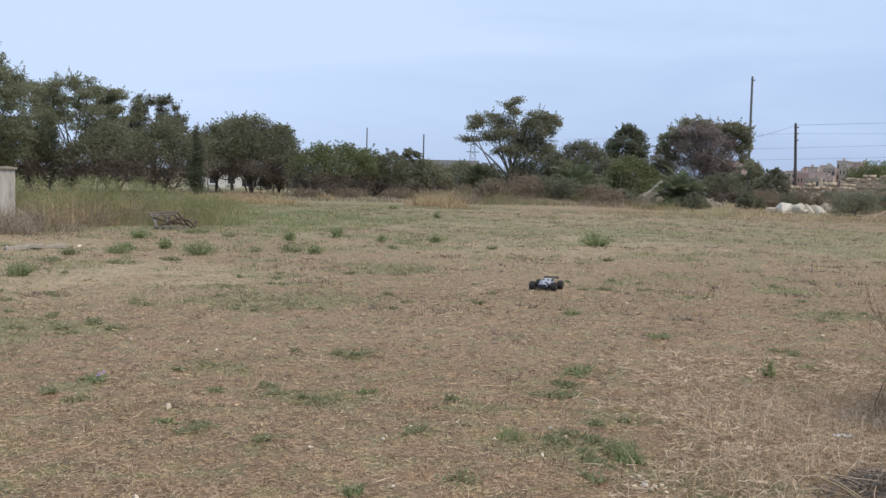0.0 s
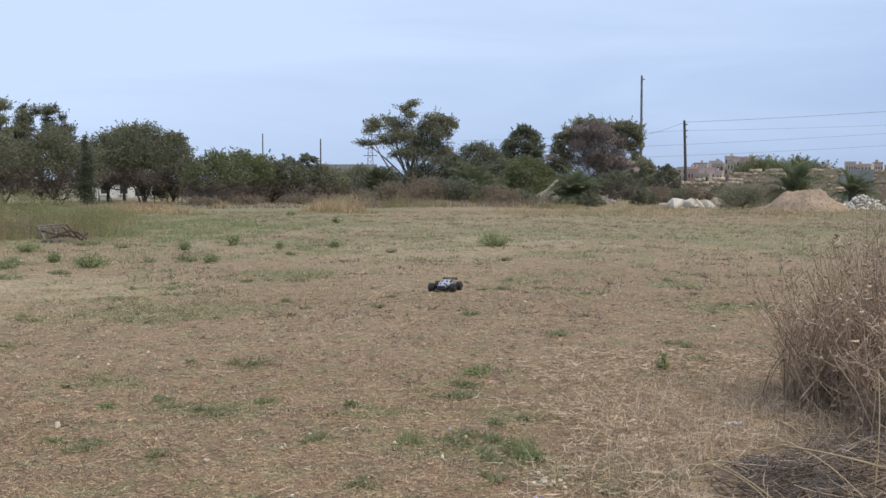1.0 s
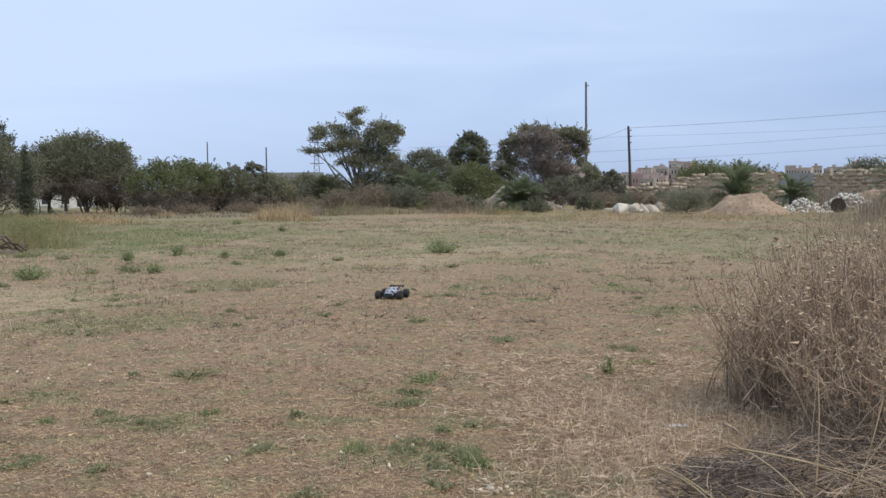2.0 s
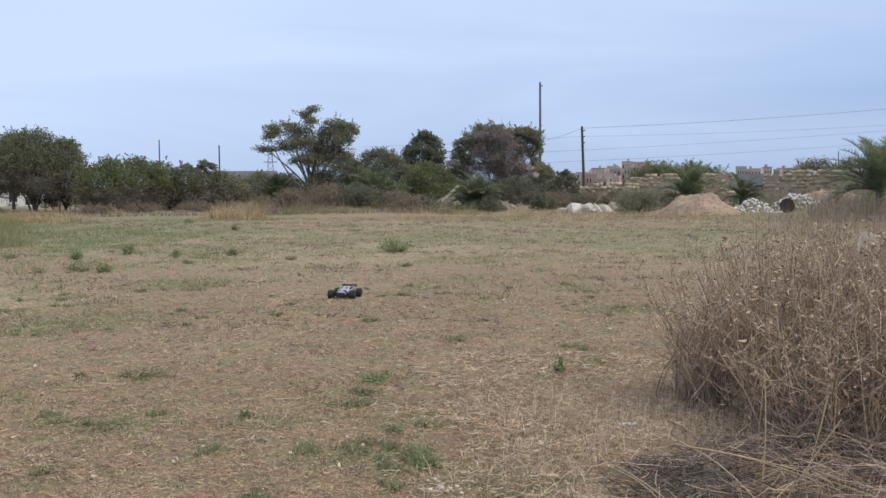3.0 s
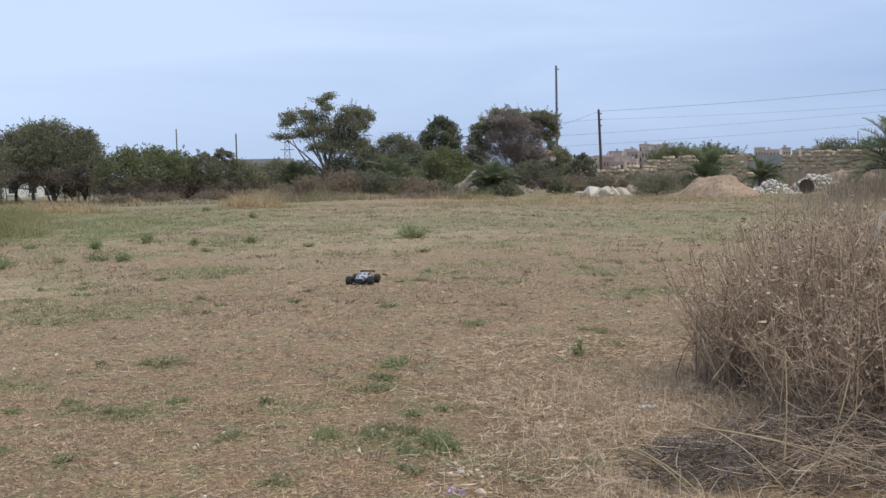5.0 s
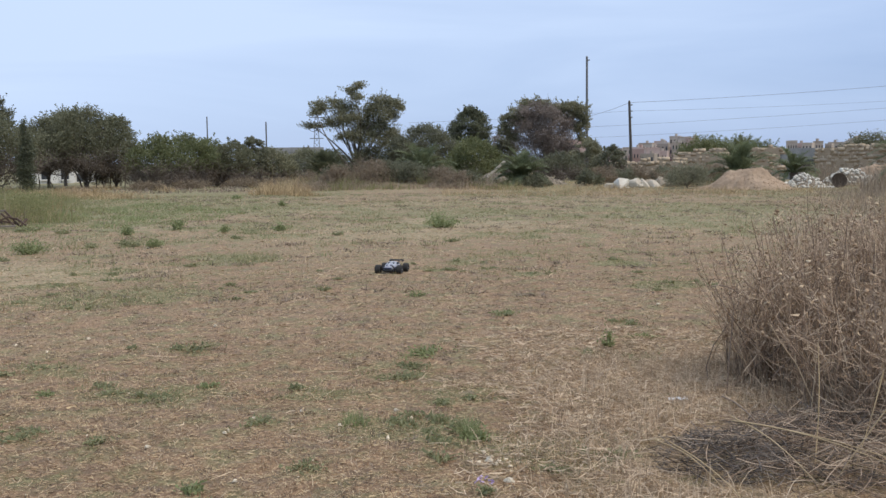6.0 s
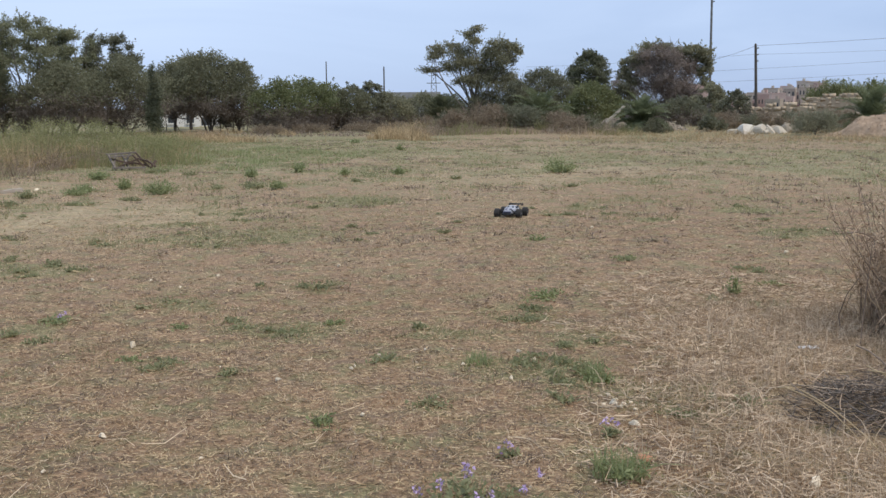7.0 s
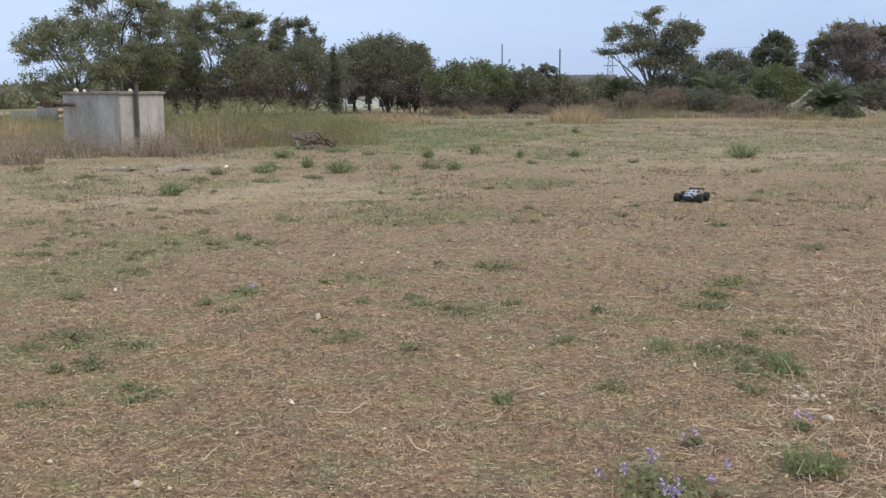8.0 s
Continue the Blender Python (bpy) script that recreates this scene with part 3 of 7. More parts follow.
def limbs(rng, foot, fork, blobs, r, lean=(0, 0)):
    """A trunk that forks into limbs towards the crown's lobes."""
    foot = np.asarray(foot, float)
    top = foot + np.array([lean[0], lean[1], fork])
    k = np.linspace(0, 1, 7)[:, None]
    trunk = foot + (top - foot) * k + np.sin(k * 5 + rng.uniform(0, 6)) * r * 0.5 * (1, 0.6, 0) * k
    v1, f1 = tubes(trunk[None], (r * (1.35 - 0.55 * np.linspace(0, 1, 7) ** 0.5))[None], 9)
    blobs = np.asarray(blobs, float)
    if len(blobs) > 20:
        blobs = blobs[rng.choice(len(blobs), 20, replace=False)]
    ends = blobs[:, :3] - (0, 0, 0.1)
    s = np.linspace(0, 1, 8)[None, :, None]
    start = trunk[-1][None, None] * np.ones((len(ends), 1, 1))
    start = start - np.array([0, 0, 1.0]) * rng.uniform(0, fork * 0.3, (len(ends), 1, 1))
    own = rng.random(len(ends)) < 0.12      # stems of their own beside the trunk
    reach = np.abs(ends[:, :2]).max() * 0.35
    start[own] = foot + np.concatenate([rng.normal(0, reach, (own.sum(), 1, 2)), np.zeros((own.sum(), 1, 1))], 2)
    wob = rng.normal(0, 0.16, (len(ends), 1, 3)) * np.sin(s * math.pi)
    mid = start + (ends[:, None] - start) * (s ** np.array([1.15, 1.15, 0.8])) + wob * np.linalg.norm(ends - start[:, 0], axis=1)[:, None, None] * 0.5
    rr = r * rng.uniform(0.32, 0.55, (len(ends), 1)) * (1.05 - s[..., 0] * 0.85)
    v2, f2 = tubes(mid, rr, 5)
    # lesser branches off the limbs
    m = len(ends) * 2
    src = rng.integers(0, len(ends), m)
    at = rng.integers(3, 8, m)
    p0 = mid[src, at]
    span = blobs[src, 3:]
    p1 = ends[src] + units(rng, m) * span * 0.85
    s = np.linspace(0, 1, 5)[None, :, None]
    tw = p0[:, None] + (p1 - p0)[:, None] * s + rng.normal(0, 0.08, (m, 1, 3)) * np.sin(s * math.pi)
    v3, f3 = tubes(tw, r * 0.16 * (1.1 - s[..., 0] * 0.85), 3)
    return joined((v1, f1), (v2, f2), (v3, f3))


def lobes(rng, style, w, h, low):
    """Lobes of a crown: place and half sizes, about the trunk's foot."""
    out = []
    if style == "dome":
        n = int(70 + 5 * w * max(1.0, h - low))
        heads = [(rng.uniform(0, TAU), rng.uniform(0.10, 0.26)) for _ in range(4)]
        for i in range(n):
            t = (i + rng.uniform(0, 1)) / n
            full = 0.84 + 0.16 * t / 0.35 if t < 0.35 else math.sqrt(max(0.02, 1 - ((t - 0.35) / 0.66) ** 2.3))
            size = rng.uniform(0.055, 0.115) * w
            a, rad = rng.uniform(0, TAU), max(0.0, 0.5 * w * full * rng.uniform(0.9, 1.06) - size * 0.7) * rng.uniform(0.2, 1.0) ** 0.4
            size_z = min(size, 0.2 * h) * rng.uniform(0.6, 0.95)
            dip = 1 - sum(k * max(0.0, math.cos(a - b)) ** 4 * min(1.0, 2.5 * rad / w) for b, k in heads) * t
            out.append((math.cos(a) * rad, math.sin(a) * rad, low + (h - low - size_z * 0.8) * t * dip + size_z * 0.2, size, size, size_z))
    elif style == "gum":
        for i in range(68):
            t = ((i + rng.uniform(0, 1)) / 68) ** 0.85
            reach = 0.52 * w * math.sin((0.16 + 0.74 * t) * math.pi) ** 0.6
            size = rng.uniform(0.055, 0.105) * w
            a, rad = rng.uniform(0, TAU), max(0.0, reach - size * 0.6) * rng.uniform(0.12, 1.0) ** 0.45
            out.append((math.cos(a) * rad, math.sin(a) * rad * 0.8, low + (h - low - size * 0.6) * t + size * 0.1, size * 1.1, size, size * rng.uniform(0.55, 0.85)))
    elif style == "bush":
        for _ in range(18):
            a, rad = rng.uniform(0, TAU), math.sqrt(rng.uniform(0, 1)) * 0.36 * w
            top = h * (1 - 0.45 * (rad / (0.5 * w)) ** 2) * rng.uniform(0.72, 1.0)
            size = rng.uniform(0.14, 0.22) * w
            out.append((math.cos(a) * rad, math.sin(a) * rad, max(size * 0.5, top - size * 0.8), size, size, min(size, h * 0.4)))
        for _ in range(8):
            a = rng.uniform(0, TAU)
            out.append((math.cos(a) * 0.34 * w, math.sin(a) * 0.34 * w, h * 0.22, 0.16 * w, 0.16 * w, h * 0.24))
    elif style == "cypress":
        for i in range(16):
            t = i / 15
            size = w * (0.30 + 0.25 * math.sin(math.pi * (0.15 + 0.8 * t))) * (1.05 - 0.65 * t)
            out.append((rng.normal(0, 0.05) * w, rng.normal(0, 0.05) * w, low + (h - low) * (0.05 + 0.88 * t), size, size, (h - low) * 0.09))
    return out


def tree(name, label, category, az, d, w, h, style, leaf, seed, low=None, density=720, leaf_size=(0.155, 0.085), trunk_r=None, blobs=None, dry=0.0, inner=0.2, fluff=0.33, group="", lean=(0, 0), lift=0.0):
    rng = np.random.default_rng(seed)
    foot = at_az(az, d)
    foot.z = ground_z(foot.x, foot.y)
    ob = thing(name, label, category, Matrix.Translation(foot), group)
    ob.rotation_euler = (0, 0, radians(-az))
    low = h * 0.28 if low is None else low
    blobs = blobs or [(x, y, z + lift, a, b, c) for x, y, z, a, b, c in lobes(rng, style, w, h, low)]
    r = trunk_r or 0.018 * h + 0.02
    fork = max(0.25, low * 0.9) if style != "bush" else 0.25
    if style == "cypress":
        v, f = tubes(np.array([[(0, 0, z) for z in np.linspace(-0.1, h * 0.9, 8)]]), r * np.linspace(1.2, 0.15, 8)[None], 8)
    else:
        v, f = limbs(rng, (0, 0, -0.1), fork, blobs, r, lean)
    part("trunk", mesh_of("trunk", v, f, True), M["bark"], ob)
    n = int(0.9 * w * (h - low * 0.6) * density)
    pts = crown_points(rng, blobs, n, inner, fluff)
    pts = pts[pts[:, 2] > 0.05]
    if style != "cypress":
        pts = np.concatenate([pts, sprays(rng, blobs, int(26 * w), w)])
    if dry:
        low_part = (pts[:, 2] < low + (h - low) * dry * 1.15 * rng.uniform(0.4, 1.0, len(pts)))
        part("dry_foliage", mesh_of("dry_foliage", *leaf_cards(rng, pts[low_part], leaf_size[0] * 1.1, leaf_size[1] * 0.7, sides=3)), M["drywood"], ob, "dead grey-brown twigs")
        pts = pts[~low_part]
    part("crown", mesh_of("crown", *leaf_cards(rng, pts, *leaf_size, sides=3)), M[leaf], ob)
    return ob


G = "trees round the field"
for i, (az, d, w, h, leaf) in enumerate(((2.6, 60, 2.6, 1.15, "scrub"), (4.1, 60.5, 2.8, 1.35, "scrub"), (5.2, 61, 2.6, 1.2, "greygreen"), (8.0, 60, 2.2, 1.1, "scrub"), (6.6, 60, 2.4, 1.3, "greygreen"), (2.2, 62, 2.0, 1.0, "greygreen"), (8.3, 59, 2.4, 1.0, "scrub"), (1.0, 64, 2.2, 0.8, "scrub"),
                                         (9.4, 60, 1.8, 0.9, "greygreen"), (16.6, 64, 2.0, 1.1, "scrub"), (20.2, 61, 2.0, 1.0, "scrub"), (12.9, 60, 2.0, 0.8, "greygreen"), (17.6, 65, 2.2, 0.9, "greygreen"), (18.7, 66, 2.4, 1.0, "scrub"), (19.9, 66, 2.4, 1.0, "greygreen"), (22.0, 66, 2.6, 1.1, "scrub"), (-7.6, 67, 2.4, 0.6, "scrub"), (-5.2, 68, 2.6, 0.5, "scrub"), (-2.6, 69, 2.8, 0.6, "scrub"), (-0.6, 72, 2.4, 0.7, "scrub"))):
    SCRUB.append((az, d, w, h, leaf, 700 + i))
GUM = dict(density=760, leaf_size=(0.15, 0.07), inner=0.1, fluff=0.30, group=G)
tree("eucalyptus_tree", "spreading olive-green eucalyptus with an open ragged crown", "tree", -26.4, 61, 6.6, 5.6, "gum", "euc", 11, low=1.4, **GUM)
tree("eucalyptus_tree", "tall olive-green eucalyptus with an open ragged crown", "tree", -24.0, 66, 7.0, 8.1, "gum", "euc", 12, low=1.6, **GUM)
tree("eucalyptus_tree", "tall olive-green eucalyptus behind others", "tree", -21.6, 78, 6.0, 7.4, "gum", "euc", 9, low=1.8, **GUM)
tree("eucalyptus_tree", "tall eucalyptus with bare pale limbs showing", "tree", -19.5, 70, 6.6, 7.2, "gum", "euc", 13, low=1.3, **GUM)
tree("eucalyptus_tree", "slim eucalyptus with an open crown", "tree", -17.3, 73, 4.8, 6.7, "gum", "euc", 10, low=0.9, **GUM)
tree("eucalyptus_tree", "thin eucalyptus with a sparse grey-green top", "tree", -15.5, 75, 4.8, 6.6, "gum", "greygreen", 50, low=0.8, **GUM)
tree("pine_tree", "dark pine with dead grey-brown lower branches", "tree", -22.3, 70, 5.6, 4.4, "dome", "pine", 30, low=0.9, dry=0.4, group=G)
tree("pine_tree", "dark pine with dead grey-brown lower branches", "tree", -17.9, 67, 6.0, 4.3, "dome", "pine", 15, low=0.7, dry=0.5, group=G)
tree("pine_tree", "dark pine with dead grey-brown lower branches", "tree", -14.9, 70, 7.0, 4.8, "dome", "pine", 16, low=0.6, dry=0.45, group=G)
tree("cypress_tree", "slim dark green cypress among pines", "tree", -13.3, 66, 1.0, 4.3, "cypress", "pine_dark", 17, low=0.3, group=G, leaf_size=(0.12, 0.07), density=1900)
tree("pine_tree", "dark pine with bare leaning trunks", "tree", -12.3, 78, 5.8, 5.0, "dome", "pine", 18, low=1.2, dry=0.3, group=G)
tree("pine_tree", "broad dark pine with dead lower branches", "tree", -10.5, 75, 7.0, 5.4, "dome", "pine", 51, low=1.0, dry=0.36, group=G)
tree("pine_tree", "dark pine behind others with bare lower trunk", "tree", -11.5, 84, 6.0, 5.6, "dome", "pine", 52, low=1.3, dry=0.3, group=G)
tree("pine_tree", "broad dark pine with dead lower branches", "tree", -9.1, 76, 4.6, 4.9, "dome", "pine", 20, low=0.3, dry=0.42, group=G)
tree("pine_tree", "low spreading bright green pine", "tree", -7.0, 70, 4.6, 3.4, "dome", "pine_bright", 21, low=0.2, dry=0.5, group=G)
tree("pine_tree", "low spreading bright green pine", "tree", -5.5, 73, 5.0, 3.6, "dome", "pine_bright", 22, low=0.2, dry=0.45, group=G)
tree("pine_tree", "low spreading bright green pine", "tree", -4.3, 76, 4.6, 3.3, "dome", "pine_bright", 28, low=0.1, dry=0.45, group=G)
tree("pine_tree", "low spreading green pine", "tree", -3.1, 75, 4.2, 3.1, "dome", "pine", 29, low=0.1, dry=0.45, group=G)
tree("carob_tree", "low grey-green carob with loose foliage", "tree", -2.1, 79, 2.8, 3.5, "dome", "greygreen", 24, low=0.1, dry=0.4, group=G, density=1000)
tree("carob_tree", "low dark green carob in a hedge line", "tree", -1.0, 81, 4.4, 2.65, "dome", "carob", 25, low=0.05, dry=0.4, group=G)
tree("carob_tree", "low dark green carob in a hedge line", "tree", 0.6, 83, 4.6, 2.6, "dome", "carob", 26, low=0.05, dry=0.4, group=G)
tree("carob_tree", "low dark green carob in a hedge line", "tree", 2.1, 85, 4.0, 2.5, "dome", "carob", 23, low=0.05, dry=0.4, group=G)
tree("carob_tree", "dark low carob under taller trees", "tree", -20.6, 72, 4.2, 2.7, "dome", "carob", 27, low=0.2, dry=0.5, group=G, density=600)

# the tall tree in the middle, with layered lobes
MIDDLE_TOP = [(-0.55, 0.1, 7.45, 0.6, 0.5, 0.3), (0.15, 0.0, 7.8, 0.6, 0.5, 0.26), (-2.75, 0.2, 6.4, 0.75, 0.6, 0.42), (-3.1, 0.0, 5.5, 0.8, 0.6, 0.4), (-3.4, 0.2, 4.45, 0.9, 0.6, 0.24), (-1.1, 0.3, 5.9, 0.95, 0.8, 0.65), (-0.1, -0.2, 6.85, 0.75, 0.6, 0.36), (-1.7, 0.2, 6.5, 0.5, 0.5, 0.3),
              (1.75, 0.2, 6.65, 0.85, 0.7, 0.5), (2.9, 0.0, 6.4, 0.9, 0.7, 0.45), (3.5, 0.2, 6.1, 0.4, 0.4, 0.3), (2.15, -0.4, 5.5, 1.1, 0.9, 0.8), (0.8, 0.3, 5.3, 1.0, 0.9, 0.85), (-0.5, -0.3, 4.95, 1.1, 0.9, 0.65), (-1.8, 0.2, 4.6, 0.85, 0.7, 0.5)]
MIDDLE_LOW = [(0.45, 0.4, 4.0, 1.3, 1.0, 0.75), (2.15, 0.2, 4.2, 1.1, 0.9, 0.85), (-0.5, -0.4, 3.5, 1.0, 0.8, 0.5), (1.2, -0.3, 3.1, 1.1, 0.9, 0.75), (1.6, 0.3, 1.95, 1.1, 0.9, 0.9), (0.2, 0.0, 1.7, 1.1, 0.9, 0.8), (2.8, 0.2, 3.2, 0.7, 0.7, 0.7), (0.9, 0.0, 1.0, 1.7, 1.0, 0.8),
              (-1.3, 0.0, 0.9, 1.2, 0.9, 0.7), (2.9, 0.0, 5.2, 0.6, 0.5, 0.4)]
tree("acacia_tree", "tall dark tree with flat layered branches and sky gaps", "tree", 3.45, 84, 6.6, 8.2, "gum", "carob", 31, low=1.6, blobs=[(x, y, z - 0.3 * (z > 6), a * 1.04, b, c * 1.15) for x, y, z, a, b, c in MIDDLE_TOP + MIDDLE_LOW], density=900, inner=0.1, fluff=0.27, group=G)
tree("olive_tree", "grey-green bushy olive tree", "tree", 7.2, 83, 6.0, 4.5, "dome", "greygreen", 32, low=0.2, group=G, density=1050)
tree("olive_tree", "small grey-green olive tree", "tree", 5.7, 80, 3.4, 3.5, "dome", "greygreen", 33, low=0.1, group=G, density=1000)
tree("ficus_tree", "round dark green tree above bushes", "tree", 9.42, 88, 4.3, 6.0, "dome", "carob_dark", 48, low=2.3, group=G, density=1150)
tree("olive_tree", "low grey-green olive tree between taller trees", "tree", 11.4, 82, 3.8, 3.3, "dome", "greygreen", 49, low=0.1, group=G, density=800)
tree("ficus_tree", "dense green bush-like tree", "tree", 9.7, 76, 5.0, 3.2, "dome", "pine_bright", 35, low=0.1, group=G, density=1000)
tree("olive_tree", "grey leafless-looking thin tree", "tree", 11.3, 84, 2.6, 4.4, "dome", "deadleaf", 36, low=0.6, group=G, density=200, leaf_size=(0.26, 0.05))
CAROB = [(-1.37, 0.1, 5.85, 0.73, 0.7, 0.36), (-0.33, 0.2, 5.9, 0.65, 0.7, 0.33), (-2.1, 0.0, 5.2, 0.85, 0.8, 0.5), (-2.75, 0.1, 4.6, 0.65, 0.7, 0.55), (-3.05, 0.0, 3.9, 0.5, 0.5, 0.5), (-2.3, 0.2, 3.6, 0.55, 0.5, 0.45), (0.9, 0.1, 5.45, 0.75, 0.7, 0.42), (1.85, 0.0, 5.6, 0.8, 0.7, 0.42),
         (2.6, 0.1, 5.25, 0.55, 0.6, 0.55), (1.85, 0.3, 4.85, 0.85, 0.7, 0.55), (2.85, 0.0, 4.5, 0.33, 0.4, 0.6), (2.35, 0.2, 4.1, 0.5, 0.5, 0.4), (2.6, 0.0, 3.4, 0.3, 0.4, 0.4), (-1.6, 0.4, 4.8, 0.8, 0.7, 0.6), (0.2, 0.5, 5.3, 1.0, 0.8, 0.5)]
carob = tree("carob_tree", "broad carob with a dead grey-brown middle", "tree", 13.6, 79, 6.2, 6.2, "dome", "carob", 37, low=1.6, blobs=[(x, y, z - 0.22, a, b, c) for x, y, z, a, b, c in CAROB], group=G, density=640, fluff=0.25)
rng = np.random.default_rng(38)
DEAD = [(-0.8, -0.4, 5.0, 1.1, 0.9, 0.75), (0.25, -0.5, 4.6, 1.1, 1.0, 0.95), (-1.4, -0.3, 3.95, 1.1, 0.8, 0.65), (0.25, -0.4, 3.3, 1.2, 1.0, 0.95), (-0.9, -0.2, 2.8, 1.2, 0.9, 0.8), (1.4, -0.2, 4.2, 0.65, 0.7, 0.6), (0.6, -0.2, 2.2, 1.0, 0.9, 0.65), (-1.9, 0.0, 1.3, 1.1, 0.8, 0.7), (-0.4, 0.0, 1.2, 1.5, 0.9, 0.8), (1.3, 0.0, 1.3, 1.3, 0.9, 0.8), (1.1, -0.3, 3.0, 0.7, 0.7, 0.7), (1.9, 0, 2.2, 0.5, 0.6, 0.5)]
pts = crown_points(rng, DEAD, 24000, 0.1, 0.3)
tagged(part("dead_foliage", mesh_of("dead_foliage", *leaf_cards(rng, pts, 0.30, 0.05, sides=3)), M["deadcarob"], carob, "dead grey-brown twigs"), kind="stuff")
q0 = crown_points(rng, DEAD, 260, 0.1, 0.3)
q1 = q0 + units(rng, 260) * 0.7 + (0, 0, 0.35)
tagged(part("dead_wood", mesh_of("dead_wood", *tubes(np.stack([q0, (q0 + q1) / 2 + units(rng, 260) * 0.1, q1], 1), np.array([[0.022, 0.016, 0.007]]) * np.ones((260, 1)), 3)), M["bark"], carob, "bare grey branches"), kind="stuff")
tree("ficus_tree", "dark green bush beside a pole", "bush", 15.75, 74, 3.1, 2.95, "dome", "carob", 39, low=0.1, group=G, density=1000)
tree("olive_tree", "low grey-brown dry bush", "bush", 17.0, 69, 2.6, 2.2, "dome", "greygreen", 40, low=0.1, group=G, density=800, dry=0.5)
tree("olive_tree", "low grey-brown dry bush", "bush", 14.4, 70, 3.6, 1.9, "dome", "greygreen", 41, low=0.1, group=G, density=800, dry=0.5)
tree("ficus_tree", "bright green fig hedge behind a stone wall", "bush", 22.0, 84, 5.6, 3.5, "bush", "pine_bright", 42, density=1100, fluff=0.2, group=G)
tree("ficus_tree", "bright green fig hedge behind a stone wall", "bush", 24.3, 85, 5.6, 3.5, "bush", "pine_bright", 43, density=1100, fluff=0.2, group=G)
tree("ficus_tree", "low green shrub behind a stone wall", "bush", 29.6, 88, 4.0, 3.7, "bush", "greygreen", 44, group=G)
tree("ficus_tree", "low green shrub behind a stone wall", "bush", 31.5, 92, 5.0, 3.5, "bush", "pine_bright", 45, group=G)
tree("olive_tree", "grey-green field shrub beside pale rocks", "bush", 21.0, 57, 2.5, 1.45, "bush", "wispy", 46, group=G, density=1500, leaf_size=(0.2, 0.026), fluff=0.42)
tree("olive_tree", "dark low shrub at the foot of rubble", "bush", 15.9, 62, 1.6, 1.0, "bush", "greygreen", 47, group=G, density=900)


for az, d, w, h, leaf, seed in SCRUB:
    tree("scrub_bush", "low dry brown scrub bush on the field edge" if leaf == "scrub" else "low grey-green scrub bush on the field edge", "bush", az, d, w, h, "bush", leaf, seed, density=1100, group="scrub at the field edge", leaf_size=(0.2, 0.035), fluff=0.42)


def palm(label, az, d, h, spread, fronds, trunk_h, seed, up=0.5, leaf="palm", fall=1.0):
    """A date palm: ringed trunk, arching fronds, each with two rows of leaflets."""
    rng = np.random.default_rng(seed)
    foot = at_az(az, d)
    foot.z = ground_z(foot.x, foot.y)
    ob = thing("palm_tree", label, "palm tree", Matrix.Translation(foot), "palms at the field edge")
    k = 14
    zs = np.linspace(-0.1, trunk_h, k)
    v, f = tubes(np.stack([0 * zs, 0 * zs, zs], 1)[None], (0.16 + 0.03 * (np.arange(k) % 2) + 0.05 * (zs / max(trunk_h, 0.1)) ** 2)[None], 10)
    part("trunk", mesh_of("trunk", v, f), M["bark"], ob)
    vs, fs = [], []
    s = np.linspace(0, 1, 12)
    for i in range(fronds):
        a = i * 2.399 + rng.normal(0, 0.2)
        tilt = up + (1 - up) * rng.uniform(0.0, 1.0) - fall * (0.35 + 0.6 * up) * (i / fronds) ** 1.2
        length = spread * rng.uniform(0.85, 1.12)
        ang = (math.pi / 2) * tilt - 1.25 * s ** 1.8 * (1.2 - 0.55 * tilt)
        step = length / 11
        x = np.concatenate([[0], np.cumsum(np.cos(ang[1:]) * step)])
        z = np.concatenate([[0], np.cumsum(np.sin(ang[1:]) * step)]) + trunk_h
        out = np.array([math.cos(a), math.sin(a), 0])
        side = np.array([-math.sin(a), math.cos(a), 0])
        spine = out * x[:, None] + np.array([0, 0, 1.0]) * z[:, None]
        vs_fs = tubes(spine[None], (0.028 * (1.1 - s))[None], 4)
        vs.append(vs_fs)
        # leaflets
        m = 46
        u = np.linspace(0.14, 0.99, m)
        at = np.stack([np.interp(u, s, spine[:, c]) for c in range(3)], 1)
        fwd = np.stack([np.interp(u, s, np.gradient(spine[:, c])) for c in range(3)], 1)
        fwd /= np.linalg.norm(fwd, axis=1)[:, None]
        nor = np.cross(fwd, side)
        for sgn in (-1, 1):
            ll = (0.20 * spread * np.sin(math.pi * (0.15 + 0.8 * u)) + 0.08)[:, None] * rng.uniform(0.8, 1.15, (m, 1))
            tip = at + (side * sgn * 0.75 + fwd * 0.65 + rng.normal(0, 0.10, (m, 3)) + nor * 0.35 * rng.uniform(0.3, 1.2, (m, 1)) - np.array([0, 0, 0.15]) * u[:, None]) * ll
            w = fwd * 0.027
            quad = np.stack([at - w, tip - w * 0.2, tip + w * 0.2, at + w], 1).reshape(-1, 3)
            vs.append((quad, np.arange(m * 4).reshape(-1, 4)))
    part("crown", mesh_of("crown", *joined(*vs)), M[leaf], ob)
    return ob


